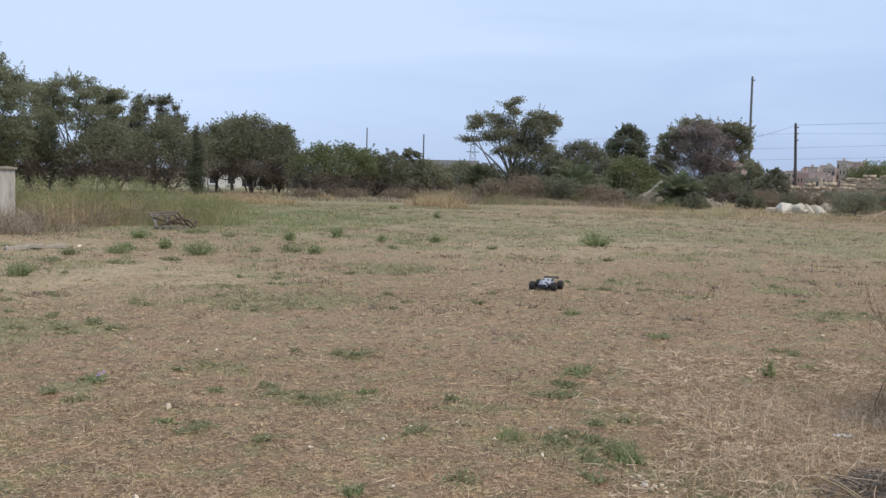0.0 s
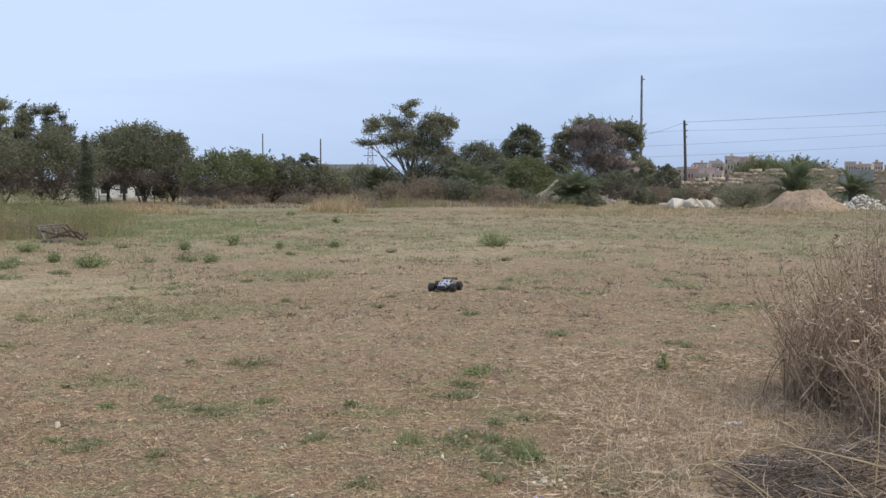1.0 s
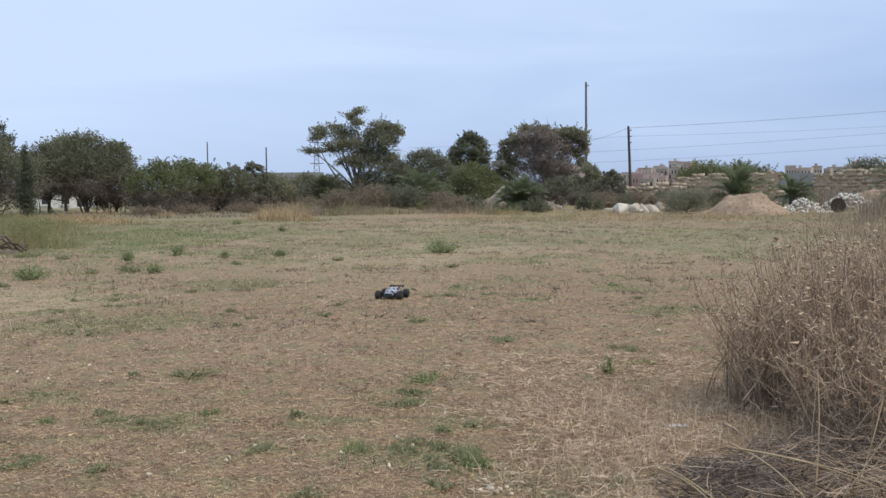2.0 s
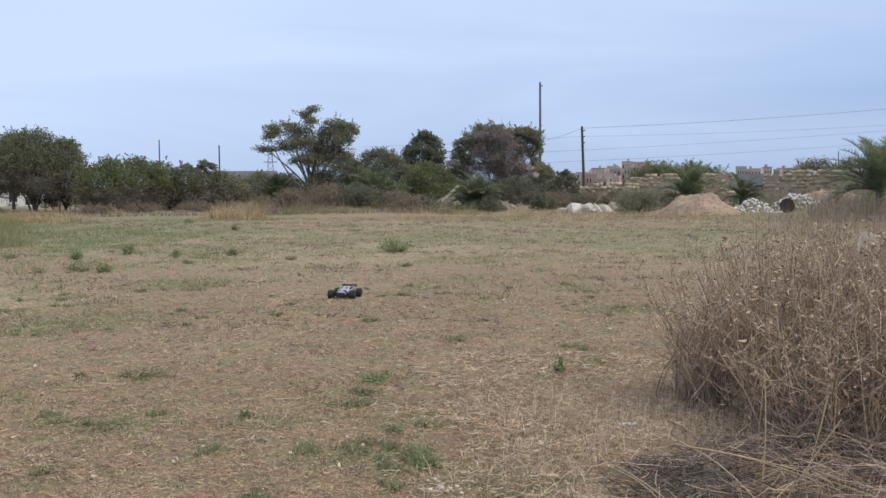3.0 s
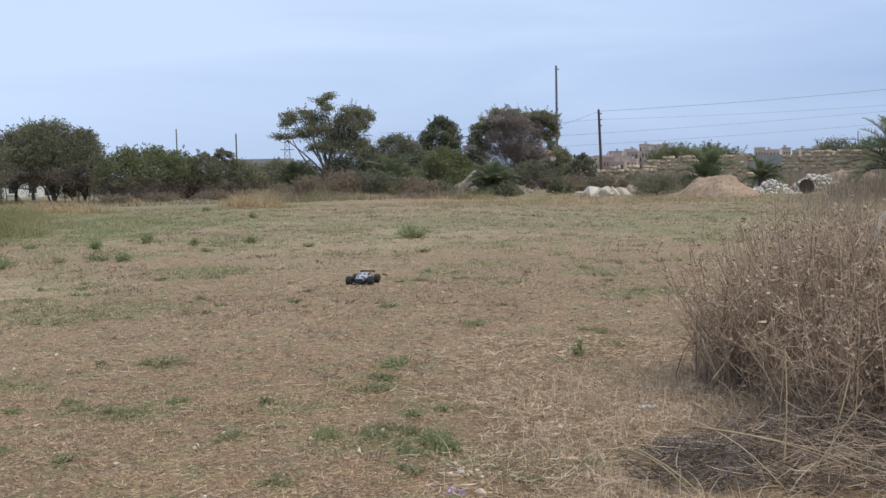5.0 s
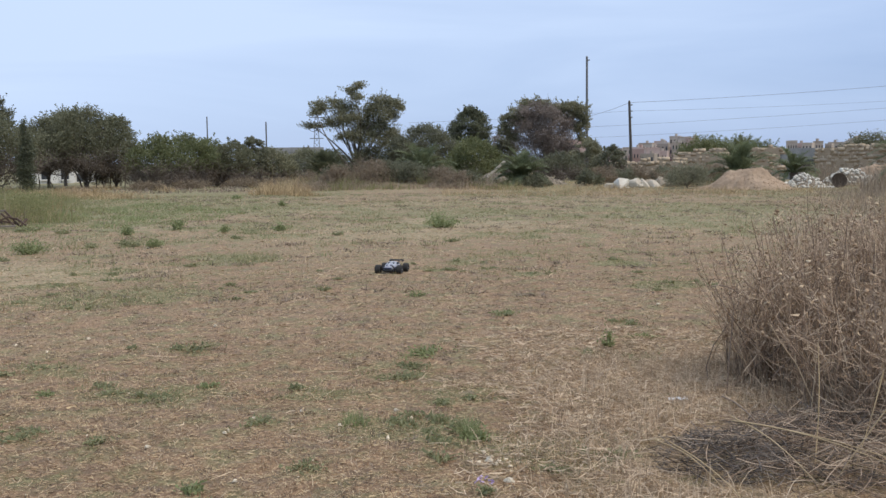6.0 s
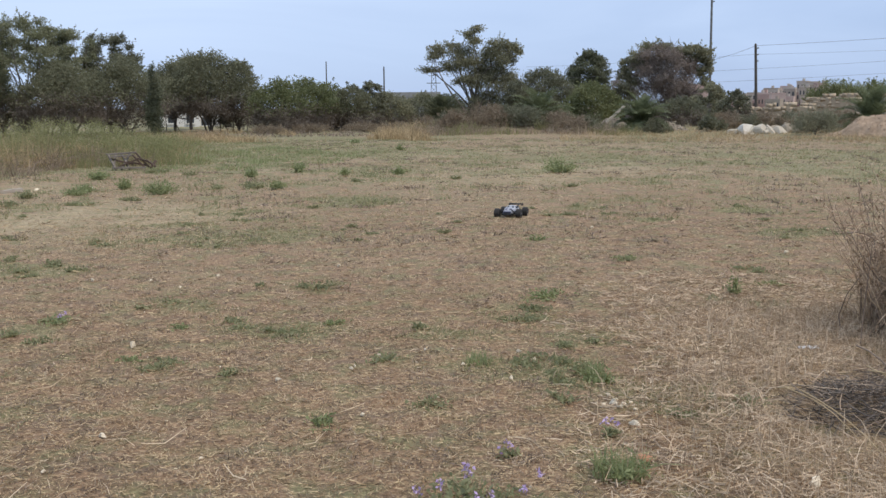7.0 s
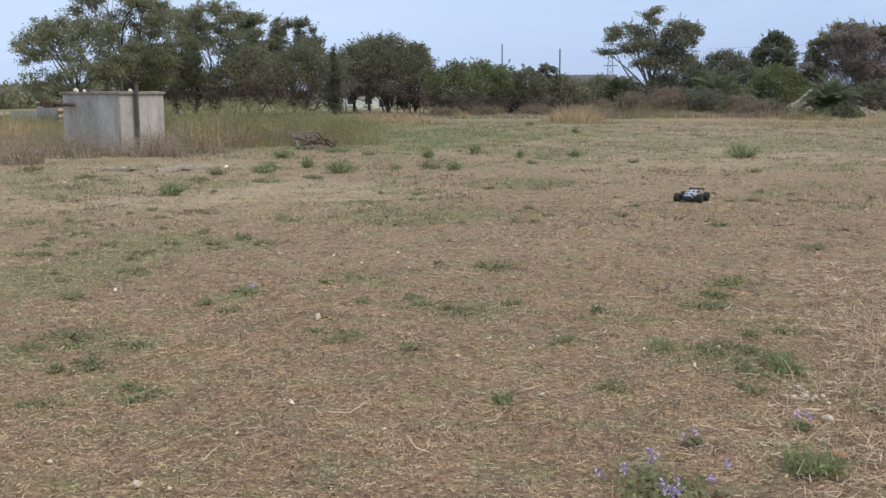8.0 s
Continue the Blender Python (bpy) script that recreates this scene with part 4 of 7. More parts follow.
palm("young date palm with dark stiff upright fronds", 1.66, 72, 3.1, 2.2, 34, 0.55, 61, 0.95, "carob_dark", 0.55)
palm("low grey-green date palm in scrub", 6.9, 66, 2.5, 2.25, 40, 0.55, 62, 0.62)
palm("low grey-green date palm in front of a carob", 12.3, 61, 2.4, 1.9, 42, 0.5, 63, 0.7)
palm("grey-green date palm before a stone wall", 23.6, 63, 3.1, 2.45, 34, 0.55, 64, 0.8)
palm("small date palm before a grey wall", 26.3, 60, 2.5, 1.55, 22, 0.75, 65, 0.65)
palm("large green date palm with arching fronds", 32.9, 54, 4.6, 3.1, 46, 1.15, 66, 0.9)


# ---------------------------------------------------------------- walls, houses, poles
BLOCKS = []


def stone_wall(name, label, az0, d0, az1, d1, h0, h1, seed, mat="wallstone", size=0.33):
    """A rubble wall: a core with rough stones laid in uneven courses on both faces."""
    rng = np.random.default_rng(seed)
    a, b = at_az(az0, d0), at_az(az1, d1)
    length = (b - a).length
    turn = math.atan2(b.y - a.y, b.x - a.x)
    base = min(ground_z(a.x, a.y), ground_z(b.x, b.y))
    ob = thing(name, label, "wall", Matrix.Translation((a.x, a.y, base)) @ Matrix.Rotation(turn, 4, "Z"), kind="structure")
    bm = bmesh.new()
    k = 14
    prev = None
    for i in range(k + 1):
        x = length * i / k
        top = h0 + (h1 - h0) * i / k - 0.1 + rng.normal(0, 0.04)
        ring = [bm.verts.new(c) for c in ((x, -0.235, -0.2), (x, 0.235, -0.2), (x, 0.22, top), (x, -0.22, top))]
        if prev:
            for q in range(4):
                bm.faces.new((prev[q], prev[(q + 1) % 4], ring[(q + 1) % 4], ring[q]))
        else:
            bm.faces.new(ring[::-1])
        prev = ring
    bm.faces.new(prev)
    part("core", bm, M[mat], ob)
    if not BLOCKS:
        cube = np.array([(x, y, z) for x in (-1, 1) for y in (-1, 1) for z in (-1, 1)], float)
        faces = np.array([(0, 1, 3, 2), (4, 6, 7, 5), (0, 4, 5, 1), (2, 3, 7, 6), (0, 2, 6, 4), (1, 5, 7, 3)])
        for _ in range(12):
            me = mesh_of("stone", cube * rng.uniform(0.72, 1.05, (8, 3)), faces)
            me.materials.append(M["wallstone"])
            BLOCKS.append(me)
    for row in range(int(max(h0, h1) / (size * 0.72)) + 1):
        x = -rng.uniform(0, size)
        while x < length:
            w = size * rng.uniform(0.6, 1.6)
            z = (row + 0.5) * size * 0.72 + rng.normal(0, 0.02)
            if z < h0 + (h1 - h0) * min(1, max(0, x / length)) + rng.normal(0, 0.03):
                stone = new("stone", BLOCKS[rng.integers(0, 12)])
                stone.parent = ob
                stone.matrix_basis = Matrix.Translation((x + w / 2, 0, z + rng.normal(0, 0.015))) @ Matrix.Diagonal((w * 0.57, 0.22 + rng.uniform(0, 0.05), size * 0.43 * rng.uniform(0.85, 1.15), 1))
            x += w
    return ob


stone_wall("wall_ruin", "tumbled rubble stone wall", 20.6, 76, 22.9, 75, 1.95, 2.15, 71)
stone_wall("wall_pier", "rubble stone wall end beside a grey gate", 24.3, 74, 25.6, 74, 2.2, 2.25, 72)
stone_wall("wall_long", "long rubble stone field wall", 27.5, 76, 36.0, 70, 2.25, 2.45, 73)
stone_wall("wall_low", "low tumbled stone wall beyond the field", 16.8, 72, 20.8, 72, 1.2, 1.35, 74)
stone_wall("wall_far", "low far field wall of pale stone", -31.5, 62, -27.3, 58, 0.45, 0.6, 75)

gate = thing("wall_panel", "plain grey concrete block wall with a dark post", "wall", Matrix.Translation(at_az(26.5, 78)) @ Matrix.Rotation(radians(-26.5), 4, "Z"), kind="structure")
part("panel", box(bmesh.new(), -1.35, 1.45, -0.1, 0.1, -0.2, 2.2, 0.01), M["greyblock"], gate)
part("post", box(bmesh.new(), -1.32, -1.18, -0.2, -0.1, -0.2, 2.15, 0.01), M["black"], gate, "dark gate post")
part("ledge", box(bmesh.new(), 0.3, 1.4, -0.16, -0.1, 0.95, 1.4, 0.02), M["opening"], gate, "dark opening")

for az, d, w, h, turn in ((-29.0, 52, 1.2, 0.72, 10), (-27.9, 50, 0.9, 0.95, -20)):
    p = at_az(az, d)
    sheet = thing("metal_sheet", "dull grey metal sheet standing in tall grass", "metal sheet", Matrix.Translation((p.x, p.y, ground_z(p.x, p.y))) @ Matrix.Rotation(radians(-az + turn), 4, "Z"), "old sheets beside the hut")
    n = 40
    xs = np.linspace(-w / 2, w / 2, n)
    ys = 0.02 * np.sin(np.arange(n) * 1.57)
    v = np.concatenate([np.stack([xs, ys + o, np.full(n, z)], 1) for o, z in ((-0.006, -0.05), (-0.006, h), (0.006, h), (0.006, -0.05))])
    i = np.arange(n - 1)
    f = np.concatenate([np.stack([i + a * n, i + 1 + a * n, i + 1 + b * n, i + b * n], 1) for a, b in ((0, 1), (1, 2), (2, 3), (3, 0))])
    part("sheet", mesh_of("sheet", v, f), M["tin"], sheet)


def house(name, label, az, d, w, depth, h, mat, windows, turn=0.0, seed=0, z=None):
    """A flat-roofed block house with parapet, recessed windows and a roof box."""
    rng = random.Random(seed)
    p = at_az(az, d)
    p.z = ground_z(p.x, p.y) - 0.3 if z is None else z
    ob = thing(name, label, "house", Matrix.Translation(p) @ Matrix.Rotation(radians(-az + turn), 4, "Z"), "houses in the distance")
    bm = bmesh.new()
    box(bm, -w / 2, w / 2, 0, depth, 0, h)
    part("wall", bm, M[mat], ob)
    bm = bmesh.new()
    for x0, x1, y0, y1 in ((-w / 2 - 0.06, w / 2 + 0.06, -0.06, 0.16), (-w / 2 - 0.06, w / 2 + 0.06, depth - 0.16, depth + 0.06), (-w / 2 - 0.06, -w / 2 + 0.16, 0.16, depth - 0.16), (w / 2 - 0.16, w / 2 + 0.06, 0.16, depth - 0.16)):
        box(bm, x0, x1, y0, y1, h - 0.05, h + 0.5)
    part("roof", bm, M[mat], ob, "flat roof with a parapet")
    cols, rows = windows
    for i in range(cols):
        for j in range(rows):
            x = w * ((i + 0.5) / cols - 0.5)
            zz = h * (j + 0.5) / rows
            ww, wh = min(1.1, w / cols * 0.4), min(1.3, h / rows * 0.5)
            win = part("window", box(bmesh.new(), x - ww / 2, x + ww / 2, -0.03, 0.1, zz - wh / 2, zz + wh / 2), M["opening"], ob)
            part("sill", box(bmesh.new(), x - ww / 2 - 0.1, x + ww / 2 + 0.1, -0.12, -0.031, zz - wh / 2 - 0.12, zz - wh / 2), M[mat], win)
    if name == "town_house" and rng.random() < 0.6:
        x = rng.uniform(-0.3, 0.3) * w
        part("water_tank", bar(bmesh.new(), (x, 1.2, h + 0.1), (x, 1.2, h + 1.3), 0.5, 10), M["plaster_cream"], ob, "pale roof tank")
    if rng.random() < 0.55 and h > 4:
        x = rng.uniform(-0.3, 0.2) * w
        part("roof_room", box(bmesh.new(), x, x + w * 0.3, depth * 0.3, depth * 0.8, h, h + 1.5), M[mat], ob)
    return ob


house("farmhouse", "low white house behind pine trunks", -12.0, 97, 3.2, 4, 2.6, "plaster_white", (2, 1), 8, 1)
house("farmhouse", "low white shed behind pine trunks", -10.7, 99, 2.4, 3, 1.5, "plaster_white", (1, 1), 8, 2)
house("farmhouse", "long low flat-roofed building beyond a hedge", -0.1, 132, 8.0, 5, 3.2, "greyblock", (4, 1), 0, 4)
house("farmhouse", "pale ruined stone house behind a carob", 15.3, 110, 2.4, 4, 3.4, "plaster_pink", (2, 1), 10, 5)
TOWN_HILL = [(17.2, 400, 9, 5.0, "plaster_cream", (3, 1)), (18.0, 392, 8, 5.2, "plaster_cream", (3, 2)), (18.8, 400, 8, 6.8, "plaster_cream", (4, 2)), (19.6, 410, 7, 7.6, "plaster_pink", (3, 2)), (20.3, 412, 6, 9.4, "plaster_cream", (3, 3)), (17.5, 360, 8, 3.4, "plaster_cream", (4, 1)), (18.4, 365, 8, 4.8, "plaster_pink", (5, 1)), (19.2, 352, 7, 4.6, "plaster_pink", (4, 1)),
             (19.7, 378, 6, 6.6, "plaster_cream", (3, 2)), (20.9, 385, 6, 8.6, "plaster_cream", (3, 2)), (20.4, 372, 5, 7.0, "plaster_cream", (3, 2)), (21.3, 378, 5, 8.0, "plaster_pink", (3, 2)), (20.6, 350, 7, 3.4, "plaster_pink", (3, 1)), (21.9, 385, 6, 6.8, "plaster_cream", (3, 2)), (21.0, 345, 6, 4.0, "plaster_cream", (3, 1)), (18.9, 340, 7, 2.6, "plaster_cream", (3, 1))]
TOWN_RIDGE = [(26.2, 370, 5, 3.6, "plaster_cream", (4, 1)), (26.9, 362, 5, 2.6, "plaster_cream", (3, 1)), (27.5, 372, 4, 3.2, "plaster_cream", (3, 1)), (28.3, 420, 9, 3.4, "plaster_cream", (3, 1)), (29.3, 430, 8, 4.8, "plaster_cream", (4, 1)), (28.9, 405, 6, 2.8, "plaster_cream", (3, 1)), (30.6, 440, 8, 4.2, "plaster_cream", (3, 1)), (16.4, 380, 8, 3.8, "plaster_cream", (3, 1))]
for i, (az, d, w, h, mat, win) in enumerate(TOWN_HILL + TOWN_RIDGE):
    for k in range(2):
        house("town_house", "flat-roofed pale stone house in a hillside town", az + 0.42 * k, d + 14 * k, w * (0.62 - 0.08 * k), 7, h * (1.0 - 0.22 * k), mat if k == 0 else "plaster_pink" if i % 3 else "plaster_cream", win, (i * 37 + k * 11) % 24 - 12, i + 10 + 40 * k)

van = thing("parked_van", "dark red van parked below the town", "van", Matrix.Translation(at_az(19.85, 200, ground_z(*at_az(19.85, 200).xy) + 0.05)) @ Matrix.Rotation(radians(-20), 4, "Z"))
part("body", box(box(bmesh.new(), -1.5, 1.5, -0.7, 0.7, 0.25, 0.8, 0.12), -1.0, 1.2, -0.65, 0.65, 0.75, 1.4, 0.2), material("dark_red_car_paint", ((0.07, 0.02, 0.02), (0.10, 0.03, 0.03)), 3, 0.4, 0, 20), van)
for x in (-0.95, 0.95):
    for y in (-0.68, 0.68):
        part("wheel", bar(bmesh.new(), (x, y - 0.09, 0.25), (x, y + 0.09, 0.25), 0.27, 14), M["tyre"], van)


def pole(label, az, d, h, r, mat, lean=(0, 0), arms=0):
    p = at_az(az, d)
    p.z = ground_z(p.x, p.y)
    ob = thing("utility_pole", label, "utility pole", Matrix.Translation(p) @ Matrix.Rotation(radians(-az), 4, "Z"), "utility poles")
    part("shaft", bar(bmesh.new(), (-lean[0], -lean[1], -0.4), (0, 0, h), r, 12, r * 0.72), M[mat], ob)
    part("cap", bar(bmesh.new(), (0, 0, h), (0, 0, h + 0.1), r * 0.8, 12, r * 0.3), M[mat], ob)
    for i in range(arms):
        part("insulator", bar(bmesh.new(), (r * 0.6, 0, h - 0.25 - 0.45 * i), (r * 0.6 + 0.16, 0, h - 0.22 - 0.45 * i), 0.035, 8, 0.05), M["polegrey"], ob)
    return ob


pole("tall grey utility pole beside a carob tree", 15.75, 87, 9.75, 0.115, "polegrey", arms=1)
pole("dark leaning wooden utility pole", 17.97, 80, 5.75, 0.12, "polewood", lean=(-0.22, 0), arms=3)
pole("thin dark wooden utility pole beyond trees", -4.4, 118, 6.5, 0.08, "polewood")
pole("thin dark wooden utility pole beyond trees", -1.35, 112, 5.7, 0.09, "polewood")
pole("thin far pole above a field wall", 30.9, 150, 5.4, 0.07, "polewood")

mast = thing("lattice_mast", "thin grey lattice mast behind the tall tree", "mast", Matrix.Translation(at_az(1.3, 140)))
bm = bmesh.new()
for sx, sy in ((-1, -1), (1, -1), (1, 1), (-1, 1)):
    bar(bm, (sx * 0.55, sy * 0.55, -0.2), (sx * 0.16, sy * 0.16, 7.6), 0.035, 5)
for i in range(11):
    z0, z1 = i * 0.69, (i + 1) * 0.69
    w0, w1 = 0.55 - 0.39 * z0 / 7.6, 0.55 - 0.39 * z1 / 7.6
    for q in range(4):
        c = [(-1, -1), (1, -1), (1, 1), (-1, 1)]
        a, b = c[q], c[(q + 1) % 4]
        bar(bm, (a[0] * w0, a[1] * w0, z0), (b[0] * w1, b[1] * w1, z1), 0.022, 4)
part("tower", bm, M["polegrey"], mast)
for z in (4.6, 6.0, 7.3):
    part("cross_arm", box(bmesh.new(), -0.9, 0.9, -0.05, 0.05, z, z + 0.09), M["polegrey"], mast)


def cable(label, points, r=0.018):
    """A slack cable through the given places."""
    path = []
    for (a, b, sag) in points:
        a, b = Vector(a), Vector(b)
        for i in range(24):
            u = i / 24
            q = a.lerp(b, u)
            q.z -= 4 * sag * u * (1 - u)
            path.append(q)
    path.append(Vector(points[-1][1]))
    v, f = tubes(np.array([[tuple(q) for q in path]]), r, 4)
    return tagged(part("overhead_cable", mesh_of("overhead_cable", v, f), M["wire"]), label, "cable", "overhead cables")


TOP_B = tuple(at_az(17.97, 80, 5.7))
cable("black overhead cable between poles", [(TOP_B, (66, 78, 8.9), 0.35)], 0.011)
cable("black overhead cable between poles", [((10, 92, 4.9), (24.6, 76.3, 5.1), 0.1), ((24.6, 76.3, 5.1), (66, 78, 7.2), 0.35)], 0.007)
cable("black overhead cable crossing the sky", [((8, 78, 3.5), (66, 78, 6.9), 0.45)], 0.008)
cable("black overhead cable crossing the sky", [((8, 78, 2.8), (66, 78, 5.9), 0.5)], 0.008)
cable("black stay cable between poles", [(tuple(at_az(15.75, 87, 5.0)), TOP_B, 0.08)], 0.011)


# ---------------------------------------------------------------- the hut
def hut():
    corner = at_az(-24.46, 28.6)
    p = Vector((corner.x, corner.y, ground_z(corner.x, corner.y)))
    # local x runs along the lit face, local y along the shaded one
    ob = thing("concrete_hut", "small grey concrete pump hut with stained walls in tall grass", "hut", Matrix.Translation(p) @ Matrix.Rotation(radians(72), 4, "Z"))
    w, dp, h = 1.68, 1.95, 1.50
    t = 0.15
    for name, (x0, x1, y0, y1) in {"lit": (0, w, 0, t), "shaded": (0, t, t + 0.002, dp - t - 0.002), "rear": (0, w, dp - t, dp), "side": (w - t, w, t + 0.002, dp - t - 0.002)}.items():
        part("wall", box(bmesh.new(), x0, x1, y0, y1, -0.2, h, 0.012), M["concrete"], ob)
    bm = box(bmesh.new(), -0.045, w + 0.045, -0.045, dp + 0.045, h, h + 0.055)
    bmesh.ops.subdivide_edges(bm, edges=bm.edges[:], cuts=14, use_grid_fill=True)
    for v in bm.verts:
        q = noise.noise(v.co * 5.0)
        v.co += Vector((0.02 * q, 0.02 * noise.noise(v.co * 4 + Vector((3, 1, 0))), 0.022 * q))
    part("roof_slab", bm, M["roofcrust"], ob, "crumbling concrete roof edge")
    post = part("post", box(box(bmesh.new(), 0.46, 0.52, -0.17, -0.10, -0.2, 1.78, 0.006), 0.46, 0.60, -0.10, -0.085, -0.2, 1.78, 0.004), M["poststeel"], ob, "grey steel angle post")
    part("cap_plate", box(bmesh.new(), 0.42, 0.64, -0.2, -0.06, 1.78, 1.80, 0.003), M["rust"], post)
    part("pipe", bar(bmesh.new(), (-0.20, 1.35, 1.22), (-0.06, 2.25, 1.25), 0.045, 12), M["rust"], ob, "short rusty pipe")
    part("pipe_box", box(bmesh.new(), -0.22, -0.02, 2.15, 2.45, 1.15, 1.32, 0.02), M["rust"], ob)
    for i, (x, y, s) in enumerate(((0.25, 1.7, 0.07), (0.4, 1.55, 0.05), (0.62, 0.2, 0.05))):
        bm = bmesh.new()
        bmesh.ops.create_icosphere(bm, subdivisions=2, radius=s)
        for v in bm.verts:
            v.co *= 1 + 0.4 * noise.noise(v.co * 14 + Vector((i, 0, 0)))
        m = part("roof_stone", bm, M["whitestone"], None, at=ob.matrix_basis @ Matrix.Translation((x, y, h + 0.055 + s * 0.5)))
        tagged(m, "loose pale stone lying on the hut roof", "stone", "stones on the hut roof")


hut()


# ---------------------------------------------------------------- rubble, rocks, heaps
def rock_mesh(name, seed, flat=0.65, rough=0.35, div=2, mat=None):
    """A broken stone, one across."""
    bm = bmesh.new()
    bmesh.ops.create_icosphere(bm, subdivisions=div, radius=0.5)
    off = Vector((seed * 7.3, seed * 1.9, seed * 3.7))
    squash = Vector((1.15, 0.8 + 0.3 * math.sin(seed * 2.1), 0.9))
    for v in bm.verts:
        q = v.co.copy()
        v.co *= 1 + 1.6 * rough * noise.noise(q * 2.2 + off) + 0.35 * rough * noise.noise(q * 6 + off)
        v.co = v.co * squash
        v.co.z *= flat
    rng = random.Random(seed)
    for _ in range(11):      # broken faces
        d = Vector((rng.uniform(-1, 1), rng.uniform(-1, 1), rng.uniform(-0.3, 0.8))).normalized()
        k = rng.uniform(0.16, 0.34) * (flat if abs(d.z) > 0.6 else 1)
        for v in bm.verts:
            over = v.co.dot(d) - k
            if over > 0:
                v.co -= d * over * 0.97
    me = bpy.data.meshes.new(name)
    bm.to_mesh(me)
    bm.free()
    if mat:
        me.materials.append(mat)
    return me


ROCKS = {}


def rock(name, label, category, x, y, size, mat, seed, group="", sink=0.3, flat=0.65, turn=None):
    key = (mat, seed % 7, flat)
    if key not in ROCKS:
        ROCKS[key] = rock_mesh(name, seed % 7 + 1, flat, 0.35, 2 if size < 0.3 else 3, M[mat])
    ob = new(name, ROCKS[key])
    z = ground_z(x, y) + size * flat * (0.5 - sink) + (0.008 if size < 0.2 else 0)
    ob.matrix_basis = Matrix.Translation((x, y, z)) @ Matrix.Rotation(seed * 1.3 if turn is None else turn, 4, "Z") @ Matrix.Diagonal((size, size * (0.75 + 0.2 * math.sin(seed)), size * (0.85 + 0.15 * math.cos(seed * 2)), 1))
    return tagged(ob, label, category, group)


def heap(name, label, az, d, w, depth, h, mat, seed, stones=0, stone_mat="whitestone", size=(0.12, 0.3), lumpy=0.25):
    """A heap of spoil, with loose stones lying over it."""
    rng = np.random.default_rng(seed)
    p = at_az(az, d)
    ob = thing(name, label, "heap", Matrix.Translation((p.x, p.y, ground_z(p.x, p.y))) @ Matrix.Rotation(radians(-az), 4, "Z"))
    off = Vector((seed * 3.1, seed * 1.7, 0))

    def height(x, y):
        q = (x / (w / 2)) ** 2 + (y / (depth / 2)) ** 2
        return h * smooth01((1 - math.sqrt(q) * (1 + 0.22 * noise.noise(Vector((x * 0.9, y * 0.9, 4)) + off))) * 1.2) * (1 + lumpy * 0.7 * noise.noise(Vector((x * 1.4, y * 1.4, 0)) + off)) + 0.18 * lumpy * noise.noise(Vector((x * 4, y * 4, 0)) + off) + 0.15 * lumpy * noise.noise(Vector((x * 10, y * 10, 0)) + off) - 0.05

    n = 64
    g = [(w * 1.04 * (i / n - 0.5), depth * 1.04 * (j / n - 0.5)) for j in range(n + 1) for i in range(n + 1)]
    v = np.array([(x, y, height(x, y)) for x, y in g])
    i, j = np.meshgrid(np.arange(n), np.arange(n), indexing="ij")
    k = j * (n + 1) + i
    part("mound", mesh_of("mound", v, np.stack([k, k + 1, k + n + 2, k + n + 1], -1).reshape(-1, 4), True), M[mat], ob)
    if stones:
        shapes = []
        for s in range(5):
            me = rock_mesh("chip", s + 20, 0.7, 0.35, 1)
            co = np.array([tuple(q.co) for q in me.vertices])
            fa = np.array([tuple(q.vertices) for q in me.polygons])
            bpy.data.meshes.remove(me)
            shapes.append((co, fa))
        pairs = []
        for _ in range(stones):
            a, r = rng.uniform(0, TAU), math.sqrt(rng.uniform(0, 1.05))
            x, y = math.cos(a) * r * w / 2, math.sin(a) * r * depth / 2
            s = rng.uniform(*size) * (1.2 if rng.random() < 0.1 else 0.8)
            co, fa = shapes[rng.integers(0, 5)]
            t = rng.uniform(0, TAU)
            c, si = math.cos(t), math.sin(t)
            q = co @ np.array([[c, si, 0], [-si, c, 0], [0, 0, 1]]) * s + (x, y, max(0, height(x, y)) + s * 0.15)
            pairs.append((q, fa))
        tagged(part("loose_stones", mesh_of("loose_stones", *joined(*pairs)), M[stone_mat], ob), kind="stuff")
    return ob


heap("earth_heap", "heap of dry brown earth with a few stones", 24.05, 55, 5.0, 3.4, 1.02, "earth", 81, 1300, "earth", (0.03, 0.13), 0.42)
heap("rubble_heap", "low heap of broken white stone", 26.75, 58, 2.9, 1.8, 0.62, "rubble", 82, 420, "whitestone", (0.12, 0.36), 0.6)
heap("rubble_heap", "low heap of broken white stone behind a drum", 29.0, 63, 3.8, 2.0, 0.85, "rubble", 83, 520, "whitestone", (0.12, 0.4), 0.6)
heap("rubble_heap", "tumbled grey building rubble at the field edge", 10.8, 66, 2.4, 1.8, 0.7, "rubble", 84, 220, "rubble", (0.10, 0.34), 0.6)
heap("rubble_heap", "spread of grey rubble under scrub", 13.6, 64, 2.6, 1.6, 0.55, "rubble", 85, 160, "rubble", (0.10, 0.3), 0.6)
heap("rubble_heap", "tumbled stones at the foot of a wall", 18.6, 69, 5.0, 1.8, 0.55, "rubble", 86, 320, "rubble", (0.12, 0.36), 0.6)
heap("rubble_heap", "tumbled stones at the foot of a wall", 22.2, 70, 4.4, 1.8, 0.7, "rubble", 87, 260, "rubble", (0.12, 0.36), 0.6)
heap("earth_heap", "grassy earth bank before a stone wall", 30.6, 69, 7.5, 3.0, 1.1, "earth", 88, 90, "rubble", (0.08, 0.25), 0.5)
beam = at_az(10.7, 64.6)
